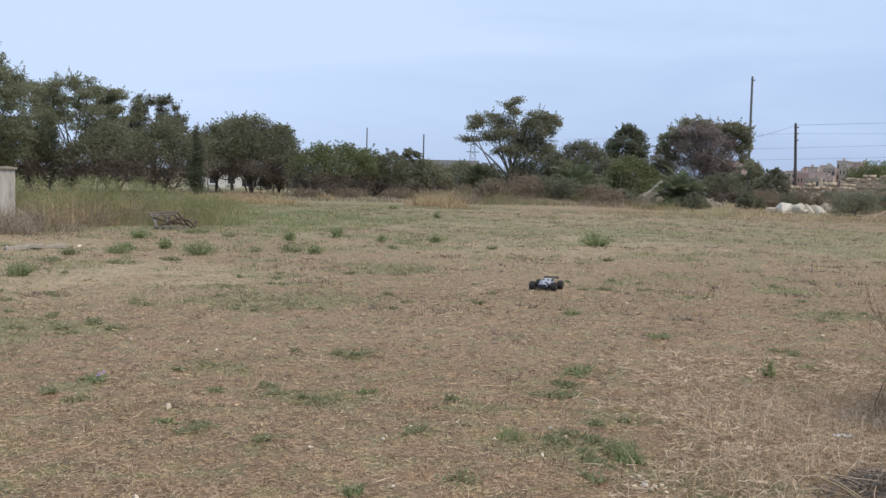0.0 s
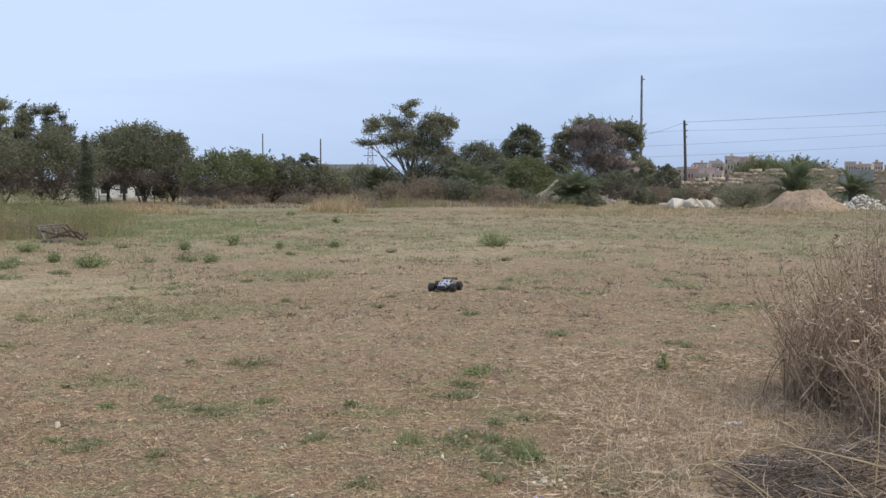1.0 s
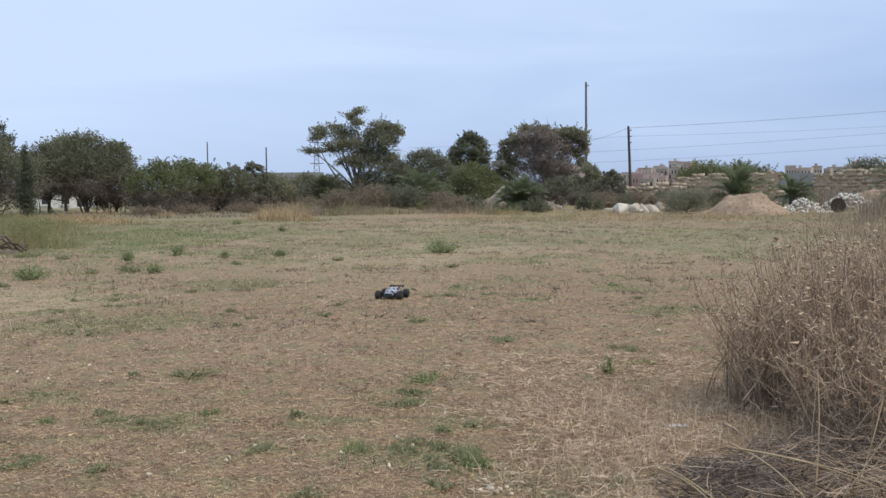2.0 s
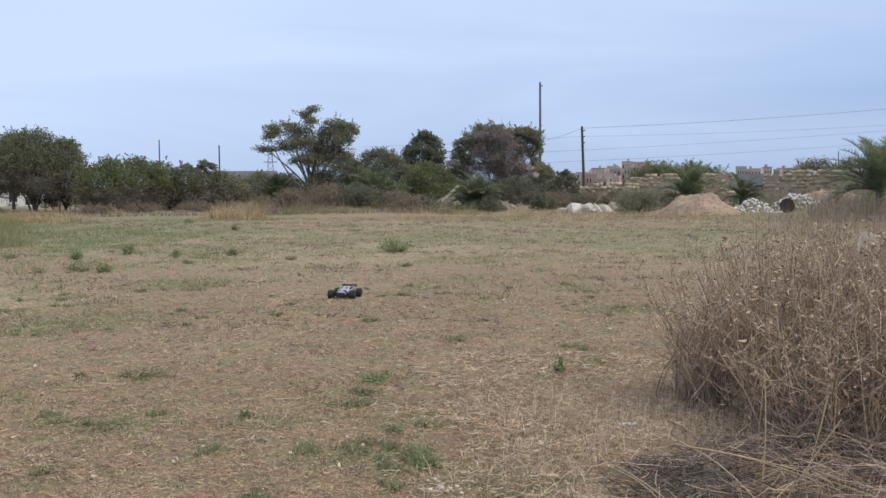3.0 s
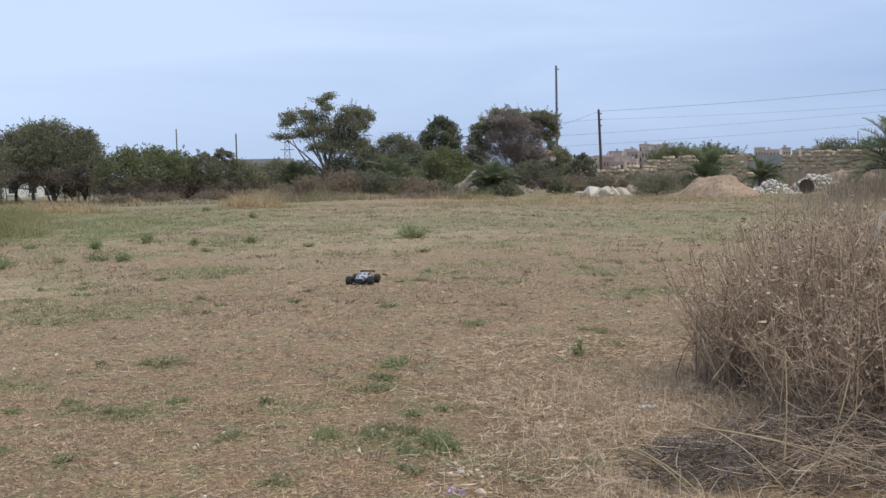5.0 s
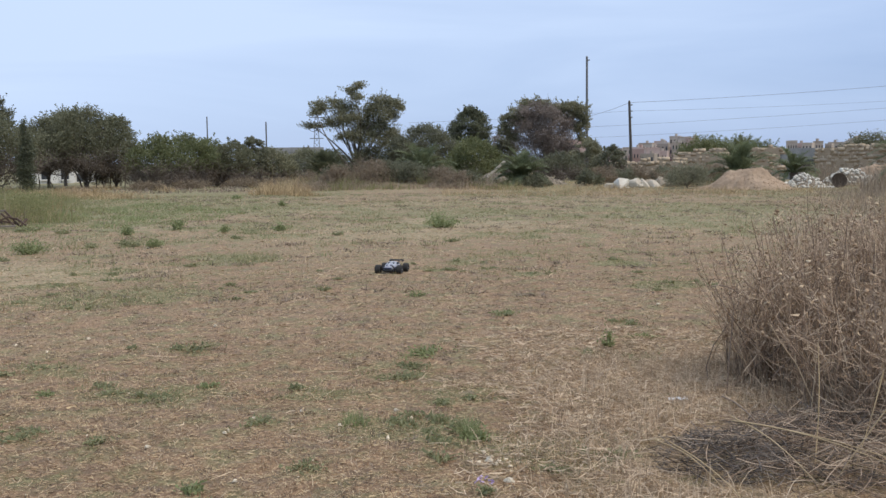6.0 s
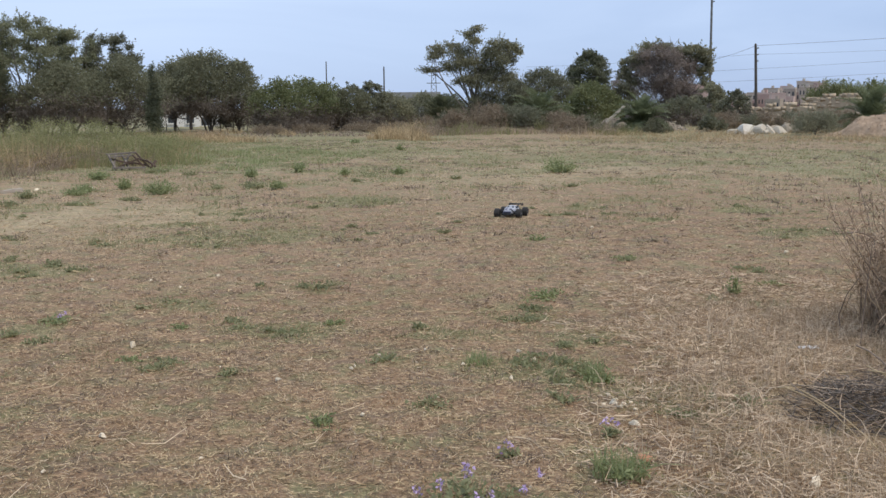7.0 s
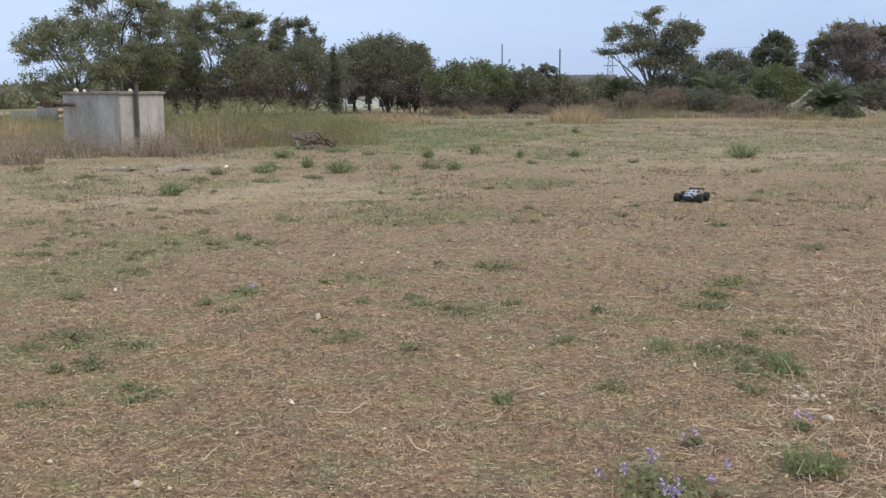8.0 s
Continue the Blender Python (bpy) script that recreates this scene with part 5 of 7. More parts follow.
tagged(part("broken_column", box(bmesh.new(), -0.07, 0.07, -0.07, 0.07, 0, 1.5, 0.02), M["limestone"], None, at=Matrix.Translation((beam.x - 0.3, beam.y, 0.55)) @ Matrix.Rotation(radians(48), 4, "Y")), "pale stone beam leaning out of rubble", "stone beam")
for i, (az, d, s) in enumerate(((17.55, 58.5, 1.9), (18.25, 59.3, 1.7), (17.15, 58.3, 1.1), (18.75, 59.6, 1.6), (19.2, 59.8, 1.5), (19.65, 60.2, 1.9), (17.9, 57.6, 0.6), (18.6, 58.4, 0.7), (19.3, 59.0, 0.8), (20.1, 60, 1.2), (16.7, 59, 0.5), (18.0, 60.0, 1.5), (19.0, 60.6, 1.6))):
    p = at_az(az, d)
    rock("boulder", "large pale limestone boulder at the field edge" if i < 3 else "large tan limestone boulder at the field edge", "boulder", p.x, p.y, s, "whitestone" if i == 0 else "tanstone" if i in (5, 9, 12) else "limestone", 90 + i, "boulders at the field edge", 0.25, 0.5)
rock("boulder", "rounded tan boulder half hidden in dry stalks", "boulder", 12.4, 19.5, 0.95, "limestone", 104, "", 0.1, 0.8)

p = at_az(28.5, 58.5)
drum = thing("oil_drum", "rusty steel drum lying on its side", "drum", Matrix.Translation((p.x, p.y, ground_z(p.x, p.y) + 0.36)) @ Matrix.Rotation(radians(-28), 4, "Z"))
bm = bmesh.new()
bmesh.ops.create_cone(bm, cap_ends=False, segments=28, radius1=0.36, radius2=0.36, depth=0.95, matrix=Matrix.Rotation(radians(90), 4, "X"))
bmesh.ops.create_cone(bm, cap_ends=True, segments=28, radius1=0.345, radius2=0.345, depth=0.85, matrix=Matrix.Rotation(radians(90), 4, "X"))
part("body", bm, M["barrelrust"], drum)
for y in (-0.475, -0.16, 0.16, 0.475):
    v, f = tubes(np.array([[(0.365 * math.cos(a), y, 0.365 * math.sin(a)) for a in np.linspace(0, TAU, 29)]]), 0.018, 6)
    part("hoop", mesh_of("hoop", v, f, True), M["barrelrust"], drum)


# ---------------------------------------------------------------- rack, planks before the hut
def rack():
    p = at_az(-14.7, 28.9)
    ob = thing("wooden_rack", "broken rack of grey rails and rusty braces lying in weeds", "rack", Matrix.Translation((p.x, p.y, ground_z(p.x, p.y) + 0.02)) @ Matrix.Rotation(radians(18), 4, "Z") @ Matrix.Scale(0.93, 4))

    def stick(name, a, b, w, t):
        a, b = Vector(a), Vector(b)
        m = Matrix.Translation((a + b) / 2) @ (b - a).to_track_quat("X", "Z").to_matrix().to_4x4()
        bm = box(bmesh.new(), -(b - a).length / 2, (b - a).length / 2, -w / 2, w / 2, -t / 2, t / 2, 0.006)
        bm.transform(m)
        return part(name, bm, M["rust"] if name == "brace" else M["greywood"], ob)

    stick("rail", (-0.62, 0.12, 0.42), (0.20, 0.16, 0.46), 0.09, 0.045)
    stick("rail", (-0.52, -0.06, 0.36), (0.12, -0.02, 0.39), 0.06, 0.04)
    stick("rail", (-0.48, -0.24, 0.06), (0.42, -0.28, 0.05), 0.06, 0.05)
    for x0, y0, x1, y1, z0 in ((-0.56, 0.10, -0.38, -0.24, 0.40), (-0.36, 0.12, -0.46, -0.22, 0.40), (-0.20, 0.14, -0.02, -0.22, 0.42), (0.02, 0.14, -0.24, -0.20, 0.42)):
        stick("leg", (x0, y0, z0), (x1, y1, 0.0), 0.05, 0.05)
    for x0, z0, x1, z1, y in ((0.18, 0.45, 0.52, 0.05, 0.14), (0.08, 0.40, 0.40, 0.04, -0.06), (0.22, 0.30, 0.58, 0.18, 0.04), (0.44, 0.26, 0.68, 0.06, -0.10), (-0.50, 0.30, 0.10, 0.14, 0.02), (-0.36, 0.06, 0.24, 0.30, -0.10), (-0.10, 0.22, 0.46, 0.10, 0.10)):
        stick("brace", (x0, y, z0), (x1, y - 0.12, z1), 0.06, 0.045)
    stick("brace", (0.56, -0.08, 0.03), (0.72, 0.04, 0.22), 0.08, 0.05)


rack()
for k, (x0, y0, x1, y1, w) in enumerate(((-9.5, 20.1, -8.85, 19.85, 0.12), (-8.4, 19.9, -7.85, 20.35, 0.13), (-8.1, 20.2, -7.55, 20.7, 0.09), (-12.9, 22.2, -12.2, 22.0, 0.09))):
    a, b = Vector((x0, y0, ground_z(x0, y0) + 0.03)), Vector((x1, y1, ground_z(x1, y1) + 0.05 + 0.03 * (k % 2)))
    bm = bmesh.new()
    box(bm, -0.5, 0.5, -0.5, 0.5, -0.5, 0.5)
    bmesh.ops.subdivide_edges(bm, edges=[e for e in bm.edges if abs((e.verts[0].co - e.verts[1].co).x) > 0.5], cuts=15)
    for v in bm.verts:      # warped, with splintered ends
        u = v.co.x
        ragged = 0.06 * noise.noise((v.co.y * 3, v.co.z * 3, k)) * (abs(u) > 0.49)
        v.co = Vector(((u + ragged) * (b - a).length, v.co.y * w * (1.3 + 0.5 * noise.noise((u * 5, k, 1))) + 0.035 * math.sin(u * 5 + k), v.co.z * 0.07 + 0.05 * noise.noise((u * 4, x0, 0))))
    tagged(part("plank", bm, M["palewood"], None, at=Matrix.Translation((a + b) / 2) @ (b - a).to_track_quat("X", "Z").to_matrix().to_4x4()), "weathered grey broken plank lying on bare dirt", "plank", "planks before the hut")

# ---------------------------------------------------------------- weeds
def weed(x, y, w, h, leaf, seed, label, category="weed", group="green weeds in the field", name="weed_clump", upright=0.5, density=1.0):
    """A clump of small leaves on thin stems, from one root."""
    rng = np.random.default_rng(seed)
    ob = thing(name, label, category, Matrix.Translation((x, y, ground_z(x, y))), group)
    d = math.hypot(x, y)
    size = max(0.02, 0.00125 * d)
    stems = int(16 + 24 * min(1, w))
    a = rng.uniform(0, TAU, stems)
    r = np.sqrt(rng.uniform(0, 1, stems)) * w / 2
    if h < 0.2 * w:      # low ones creep outwards in a few runners
        k = rng.integers(3, 6)
        run = rng.uniform(0, TAU, k)
        a = run[rng.integers(0, k, stems)] + rng.normal(0, 0.35, stems)
    tip = np.stack([np.cos(a) * r, np.sin(a) * r, h * rng.uniform(0.45, 1.05, stems) * (1.05 - 0.6 * (r / (w / 2)) ** 2)], 1)
    root = np.stack([np.cos(a) * r * 0.35, np.sin(a) * r * 0.35, 0 * a], 1)
    s = np.linspace(0, 1, 5)[None, :, None]
    path = root[:, None] + (tip - root)[:, None] * s ** np.array([1.2, 1.2, 0.8])
    tagged(part("stem_tangle", mesh_of("stem_tangle", *tubes(path, 0.004 * (1.1 - s[..., 0]) * (1 + d / 12), 3)), M[leaf], ob), kind="stuff")
    n = int(density * 2.6 * w * max(h, 0.3 * w) / size ** 2) + 60
    u = rng.uniform(0.15, 1.0, n)
    which = rng.integers(0, stems, n)
    pts = root[which] + (tip - root)[which] * u[:, None] ** np.array([1.2, 1.2, 0.8]) + rng.normal(0, 1, (n, 3)) * (0.09 * w + size * 0.4, 0.09 * w + size * 0.4, 0.08 * h)
    pts[:, 2] = np.maximum(pts[:, 2], 0.004)
    v, f = leaf_cards(rng, pts, size * 1.7, size * 0.75, -upright)
    v[:, 2] = np.maximum(v[:, 2], 0.0)
    part("foliage", mesh_of("foliage", v, f), M[leaf], ob)
    return ob


FAR_WEEDS = [(-6.21, 15.25, 0.46, 0.28), (-6.17, 19.67, 0.6, 0.20), (-6.90, 19.20, 0.45, 0.16), (-5.69, 21.21, 0.36, 0.30), (-4.67, 19.79, 0.66, 0.33), (-7.09, 24.24, 0.55, 0.22), (-3.71, 24.68, 0.36, 0.24), (-3.12, 21.24, 0.55, 0.16),
             (-2.66, 20.81, 0.42, 0.27), (-2.75, 26.09, 0.38, 0.36), (-1.56, 24.83, 0.28, 0.21), (-0.30, 25.12, 0.33, 0.24), (-0.40, 39.07, 0.40, 0.22), (3.52, 25.16, 0.95, 0.42), (3.09, 20.54, 0.32, 0.10)]
FAR_LOW_WEEDS = [(-6.73, 17.72, 0.5, 0.12), (-6.21, 20.44, 0.4, 0.2), (-7.22, 24.79, 0.6, 0.22), (-5.28, 25.52, 0.45, 0.12), (-3.89, 21.13, 0.4, 0.12), (-3.8, 25.31, 0.35, 0.16), (-6.38, 26.75, 0.8, 0.12), (-5.49, 17.67, 0.6, 0.08),
                 (-4.84, 18.52, 0.5, 0.08), (-10.95, 19.87, 0.6, 0.12), (-1.2, 22.5, 0.4, 0.08), (0.96, 22.96, 0.3, 0.10), (-2.45, 47.7, 0.5, 0.2), (-9.0, 18.2, 0.5, 0.1)]
for i, (x, y, w, h) in enumerate(FAR_WEEDS + FAR_LOW_WEEDS):
    weed(x, y, w, h, "weed" if h > 0.17 else "weed_dull", 200 + i, "bushy green weed standing in dry grass" if h > 0.15 else "low dull green weed in dry grass", density=1.0 if h > 0.15 else 0.45)
NEAR_WEEDS = [(-0.49, 5.12, 0.22, 0.07), (-1.56, 6.37, 0.24, 0.06), (-0.88, 9.22, 0.38, 0.08), (-0.61, 7.75, 0.18, 0.06), (-0.97, 7.44, 0.42, 0.04), (0.99, 6.08, 0.24, 0.13), (1.16, 8.65, 0.52, 0.09), (0.76, 7.8, 0.36, 0.09),
              (0.77, 5.48, 0.18, 0.07), (-2.61, 7.86, 0.28, 0.06), (-2.92, 5.74, 0.34, 0.06), (-3.33, 6.26, 0.44, 0.07), (-1.71, 7.62, 0.13, 0.05), (-1.11, 6.21, 0.15, 0.05), (-2.60, 7.18, 0.22, 0.05), (-1.79, 6.58, 0.16, 0.04),
              (0.06, 5.5, 0.2, 0.06)]
MIDDLE_WEEDS = [(0.38, 13.2, 0.2, 0.12), (2.16, 10.75, 0.25, 0.05), (2.67, 8.68, 0.17, 0.24), (2.68, 8.08, 0.3, 0.09), (3.14, 9.08, 0.28, 0.07), (2.11, 10.55, 0.24, 0.06), (3.20, 9.98, 0.24, 0.06), (1.47, 12.5, 0.19, 0.12),
                (-0.23, 6.5, 0.22, 0.06), (0.9, 8.2, 0.3, 0.07), (1.05, 5.85, 0.2, 0.10)]
for i, (x, y, w, h) in enumerate(NEAR_WEEDS + MIDDLE_WEEDS):
    weed(x, y, w * 1.25, h * 0.75, "weed_dull" if i % 3 and h < 0.2 else "weed", 240 + i, "low spreading green weed on dry soil" if h < 0.1 else "upright green weed on dry soil", density=0.14)

rng = np.random.default_rng(270)
placed = 0
while placed < 120:
    az, d = rng.uniform(-30, 24), rng.uniform(4.6, 17)
    q = at_az(az, d)
    if cover_at(q.x, q.y)[0] > 0.22 + 0.2 * rng.random():
        weed(q.x, q.y, rng.uniform(0.07, 0.3), rng.uniform(0.02, 0.06), "weed_dull", 1000 + placed, "small low dull green weed on dry soil", density=0.14)
        placed += 1


def grass_tuft(x, y, w, h, n, leaf, seed, label):
    rng = np.random.default_rng(seed)
    a, r = rng.uniform(0, TAU, n), np.sqrt(rng.uniform(0, 1, n)) * w / 2
    base = np.stack([np.cos(a) * r, np.sin(a) * r, 0 * a], 1)
    ob = thing("grass_tuft", label, "grass", Matrix.Translation((x, y, ground_z(x, y))), "green weeds in the field")
    tagged(part("blade_tuft", mesh_of("blade_tuft", *blades(rng, base, h * rng.uniform(0.45, 1.1, n), 0.006, 0.75, 3)), M[leaf], ob), kind="stuff")
    return ob


grass_tuft(0.84, 4.32, 0.24, 0.15, 170, "weed", 281, "bright green grass tuft beside a terracotta shard")
weed(0.86, 4.30, 0.24, 0.10, "weed", 282, "bright green leafy weed in a grass tuft")
grass_tuft(0.37, 6.4, 0.18, 0.09, 120, "weed", 283, "yellow-green grass tuft on dry soil")
grass_tuft(1.02, 5.95, 0.12, 0.14, 120, "weed", 284, "yellow-green grass tuft on dry soil")

# flowering weed in the foreground
flower = weed(0.24, 4.02, 0.55, 0.09, "weed_dull", 291, "low grey-green weed with violet flowers", "flowering weed", "flowering weeds", "flowering_weed")
rng = np.random.default_rng(292)
for k in range(11):
    a, r = rng.uniform(0, TAU), 0.27 * math.sqrt(rng.uniform(0.05, 1))
    c = np.array([math.cos(a) * r, math.sin(a) * r, rng.uniform(0.06, 0.12)])
    pts = c + rng.normal(0, 0.010, (14, 3))
    v, f = leaf_cards(rng, pts, 0.018, 0.010)
    part("flower_head", mesh_of("flower_head", v, f), M["petal"], flower, "violet flower head")
for i, (x, y) in enumerate(((0.40, 4.62), (0.90, 4.86), (-2.62, 7.8))):
    ob = weed(x, y, 0.10, 0.05, "weed_dull", 294 + i, "small weed with violet flowers", "flowering weed", "flowering weeds", "flowering_weed", density=0.3)
    for k in range(3):
        pts = np.array([rng.uniform(-0.05, 0.05), rng.uniform(-0.05, 0.05), rng.uniform(0.06, 0.09)]) + rng.normal(0, 0.008, (8, 3))
        part("flower_head", mesh_of("flower_head", *leaf_cards(rng, pts, 0.02, 0.011)), M["petal"], ob, "violet flower head")


# ---------------------------------------------------------------- grasses without number
def scatter(rng, n, az0, az1, d0, d1, keep=None):
    """Places spread evenly over a sector of the land."""
    az = np.radians(rng.uniform(az0, az1, n))
    d = np.sqrt(rng.uniform(d0 ** 2, d1 ** 2, n))
    xy = np.stack([d * np.sin(az), d * np.cos(az)], 1)
    if keep:
        xy = xy[[keep(x, y) for x, y in xy]]
    return xy


def stuff(name, label, category, mesh, mat):
    return tagged(part(name, mesh, M[mat]), label, category, kind="stuff")


def noisy(x, y, s, z, cut):
    return noise.noise((x * s, y * s, z)) > cut


rng = np.random.default_rng(300)
# tall grass beside and behind the hut
def bearing(x, y):
    return math.degrees(math.atan2(x, y))


def thinning(x, y, edge, soft):
    """Less and less cover past a bearing."""
    return rng.random() < smooth01((edge - bearing(x, y) + soft * 0.5 * noise.noise((x * 0.4, y * 0.4, 1))) / soft)


def clumpy(xy, low, high, scale, z):
    """Heights that rise and fall from clump to clump."""
    return np.array([(low + (high - low) * smooth01(0.5 + 1.1 * noise.noise((x * scale, y * scale, z)))) * rng.uniform(0.45, 1.15) for x, y in xy])


def clear(x, y):
    """Bare ground before the rack."""
    return not (-16.3 < bearing(x, y) < -13.2 and math.hypot(x, y) < 29.6)


xy = scatter(rng, 30000, -36, -9, 30.6, 52, lambda x, y: thinning(x, y, -7.8, 4) and noisy(x, y, 0.45, 2, -0.1))
hh = clumpy(xy, 0.2, 1.05, 0.5, 5) * np.array([0.22 + 0.78 * smooth01((-9.5 - bearing(x, y)) / 4) for x, y in xy])
stuff("tall_green_grass", "tall olive-green weeds and reeds beside the hut", "tall grass", mesh_of("tall_green_grass", *blades(rng, land(xy), hh, 0.014, 0.75)), "reed")
xy = scatter(rng, 18000, -36, -10, 30.0, 42, lambda x, y: thinning(x, y, -11, 5) and noisy(x, y, 0.5, 12, -0.1))
stuff("pale_grass", "dry pale grass among reeds beside the hut", "dry grass", mesh_of("pale_grass", *blades(rng, land(xy), clumpy(xy, 0.25, 0.95, 0.6, 8), 0.014, 0.8)), "straw_gold")
xy = scatter(rng, 20000, -36, -13, 26.4, 34, lambda x, y: math.hypot(x, y) > 27.2 + 2.0 * noise.noise((x * 0.6, y * 0.6, 0)) + 2.6 * smooth01((bearing(x, y) + 21) / 4) and noisy(x, y, 0.8, 9, -0.02) and thinning(x, y, -13, 3) and clear(x, y))
xy = np.concatenate([xy, scatter(rng, 9000, -34, -20.5, 24.4, 28.2, lambda x, y: noisy(x, y, 0.9, 9, 0.16))])
stuff("brown_weeds", "dry red-brown weeds round the hut", "dry weeds", mesh_of("brown_weeds", *blades(rng, land(xy), clumpy(xy, 0.05, 0.95, 0.8, 3), 0.013, 0.95)), "straw_brown")
xy = scatter(rng, 4200, -36, -10, 26.8, 32, lambda x, y: noisy(x, y, 0.7, 14, 0.08) and clear(x, y) and thinning(x, y, -12, 4) and math.hypot(x, y) > 27.4 + 2.6 * smooth01((bearing(x, y) + 21) / 4))
stuff("olive_weeds", "olive-green weeds among dry stalks round the hut", "weeds", mesh_of("olive_weeds", *blades(rng, land(xy), clumpy(xy, 0.15, 0.7, 0.7, 19), 0.016, 0.8)), "reed")
xy = scatter(rng, 620, -23.4, -12.2, 30.0, 38, lambda x, y: noisy(x, y, 0.5, 77, -0.1))
hh = rng.uniform(0.7, 1.5, len(xy)) * np.array([0.6 + 0.4 * smooth01((-13 - bearing(x, y)) / 4) for x, y in xy])
foot = land(xy)
plume = np.repeat(foot + np.stack([0 * hh, 0 * hh, hh * 0.8], 1), 34, 0) + np.clip(rng.normal(0, 1, (len(xy) * 34, 3)), -2, 2) * (0.09, 0.09, 0.12)
stuff("fennel_stalks", "tall green fennel stalks with feathery tops", "tall weeds", mesh_of("fennel_stalks", *joined(blades(rng, foot, hh, 0.018, 0.2), leaf_cards(rng, plume, 0.11, 0.014, -0.5))), "reed")
# golden grass under the far trees
xy = scatter(rng, 20000, -15, -4.5, 50, 70, lambda x, y: noise.noise((x * 0.25, y * 0.25, 5)) + 0.5 * noise.noise((x * 0.9, y * 0.9, 15)) > -0.05 + 0.5 * smooth01((abs(bearing(x, y) + 10.6) - 1.0) / 3) and rng.random() < 0.8)
stuff("golden_grass", "low golden dry grass under the pines", "dry grass", mesh_of("golden_grass", *blades(rng, land(xy), clumpy(xy, 0.1, 0.5, 0.5, 6), 0.026, 0.8)), "straw_gold")
xy = scatter(rng, 20000, -5, 4.5, 49, 66, lambda x, y: noise.noise((x * 0.3, y * 0.3, 35)) + 0.5 * noise.noise((x * 0.9, y * 0.9, 45)) > -0.05 + 0.6 * smooth01((abs(bearing(x, y) + 0.4) - 0.7) / 1.8))
stuff("plume_grass", "pale golden plumed grass at the foot of a hedge", "dry grass", mesh_of("plume_grass", *blades(rng, land(xy), clumpy(xy, 0.15, 0.95, 0.5, 7) * rng.uniform(0.4, 1.1, len(xy)), 0.026, 0.6)), "straw_gold")
xy = scatter(rng, 12000, -14, -1, 26, 44, lambda x, y: ((x + 6.3) / 4.5) ** 2 + ((y - 34) / 8.0) ** 2 < 1 + 0.9 * noise.noise((x * 0.5, y * 0.4, 81)) and noise.noise((x * 0.8, y * 0.7, 82)) > -0.12)
stuff("green_field_grass", "short green weeds in a damp part of the field", "weeds", mesh_of("green_field_grass", *blades(rng, land(xy), clumpy(xy, 0.03, 0.2, 0.8, 83), 0.018, 0.9, 1)), "weed")
xy = scatter(rng, 9000, -22, 2, 58, 72, lambda x, y: noisy(x, y, 0.5, 25, 0.0))
stuff("tree_litter", "brown dead brush under the trees", "dead brush", mesh_of("tree_litter", *blades(rng, land(xy), clumpy(xy, 0.05, 0.35, 0.4, 16), 0.03, 1.0)), "twig")
# brown scrub on the bank and along the right edge
xy = scatter(rng, 10000, -0.6, 11.0, 56.5, 67, lambda x, y: noisy(x, y, 0.35, 8, -0.25))
hh = rng.uniform(0.15, 0.8, len(xy)) * np.array([0.5 + 0.5 * smooth01(0.5 + 1.2 * noise.noise((x * 0.35, y * 0.3, 4))) for x, y in xy])
stuff("bank_scrub", "brown and olive dry scrub on an earth bank", "scrub", mesh_of("bank_scrub", *blades(rng, land(xy), hh, 0.026, 0.8)), "straw_brown")
xy = scatter(rng, 9000, -0.6, 13, 56, 68, lambda x, y: noisy(x, y, 0.4, 18, 0.0))
stuff("bank_weeds", "olive weeds on an earth bank", "weeds", mesh_of("bank_weeds", *blades(rng, land(xy), clumpy(xy, 0.15, 0.85, 0.5, 93), 0.026, 0.7)), "reed")
xy = scatter(rng, 16000, 8, 38, 46, 66, lambda x, y: noisy(x, y, 0.2, 1, -0.3))
stuff("edge_grass", "dry straw grass along the field edge", "dry grass", mesh_of("edge_grass", *blades(rng, land(xy), clumpy(xy, 0.06, 0.42, 0.4, 91), 0.02, 0.8)), "straw_gold")
xy = np.concatenate([scatter(rng, 4200, 26.5, 36, 60, 68, lambda x, y: noisy(x, y, 0.3, 41, -0.2)), scatter(rng, 3500, 29.5, 38, 44, 52.5, lambda x, y: noisy(x, y, 0.3, 43, -0.2))])
stuff("wall_weeds", "tall brown dry weeds before a stone wall", "dry weeds", mesh_of("wall_weeds", *blades(rng, land(xy), clumpy(xy, 0.3, 1.5, 0.35, 44), 0.03, 0.4)), "straw_brown")
# stalks behind the thistle bush
def edge(x, y):
    """More likely towards the overgrown border."""
    return rng.random() < smooth01((bearing(x, y) - 25.5 - 2.0 * smooth01((30 - y) / 20) + 5 * noise.noise((x * 0.25, y * 0.25, 2))) / 6)


xy = scatter(rng, 21000, 20, 46, 9.5, 48, lambda x, y: noisy(x, y, 0.5, 6, -0.2) and edge(x, y))
stuff("dry_stalks", "tall tangled dry stalks at the field edge", "dry grass", mesh_of("dry_stalks", *blades(rng, land(xy), clumpy(xy, 0.12, 0.85, 0.5, 61), 0.011, 0.5)), "straw_brown")
xy = scatter(rng, 14000, 20, 46, 9.5, 44, lambda x, y: noisy(x, y, 0.5, 16, -0.1) and edge(x, y))
stuff("pale_stalks", "pale dry grass at the field edge", "dry grass", mesh_of("pale_stalks", *blades(rng, land(xy), clumpy(xy, 0.1, 0.6, 0.6, 66), 0.010, 0.5)), "straw")
xy = scatter(rng, 900, 25, 46, 9.5, 30, lambda x, y: noisy(x, y, 0.5, 71, 0.0) and edge(x, y))
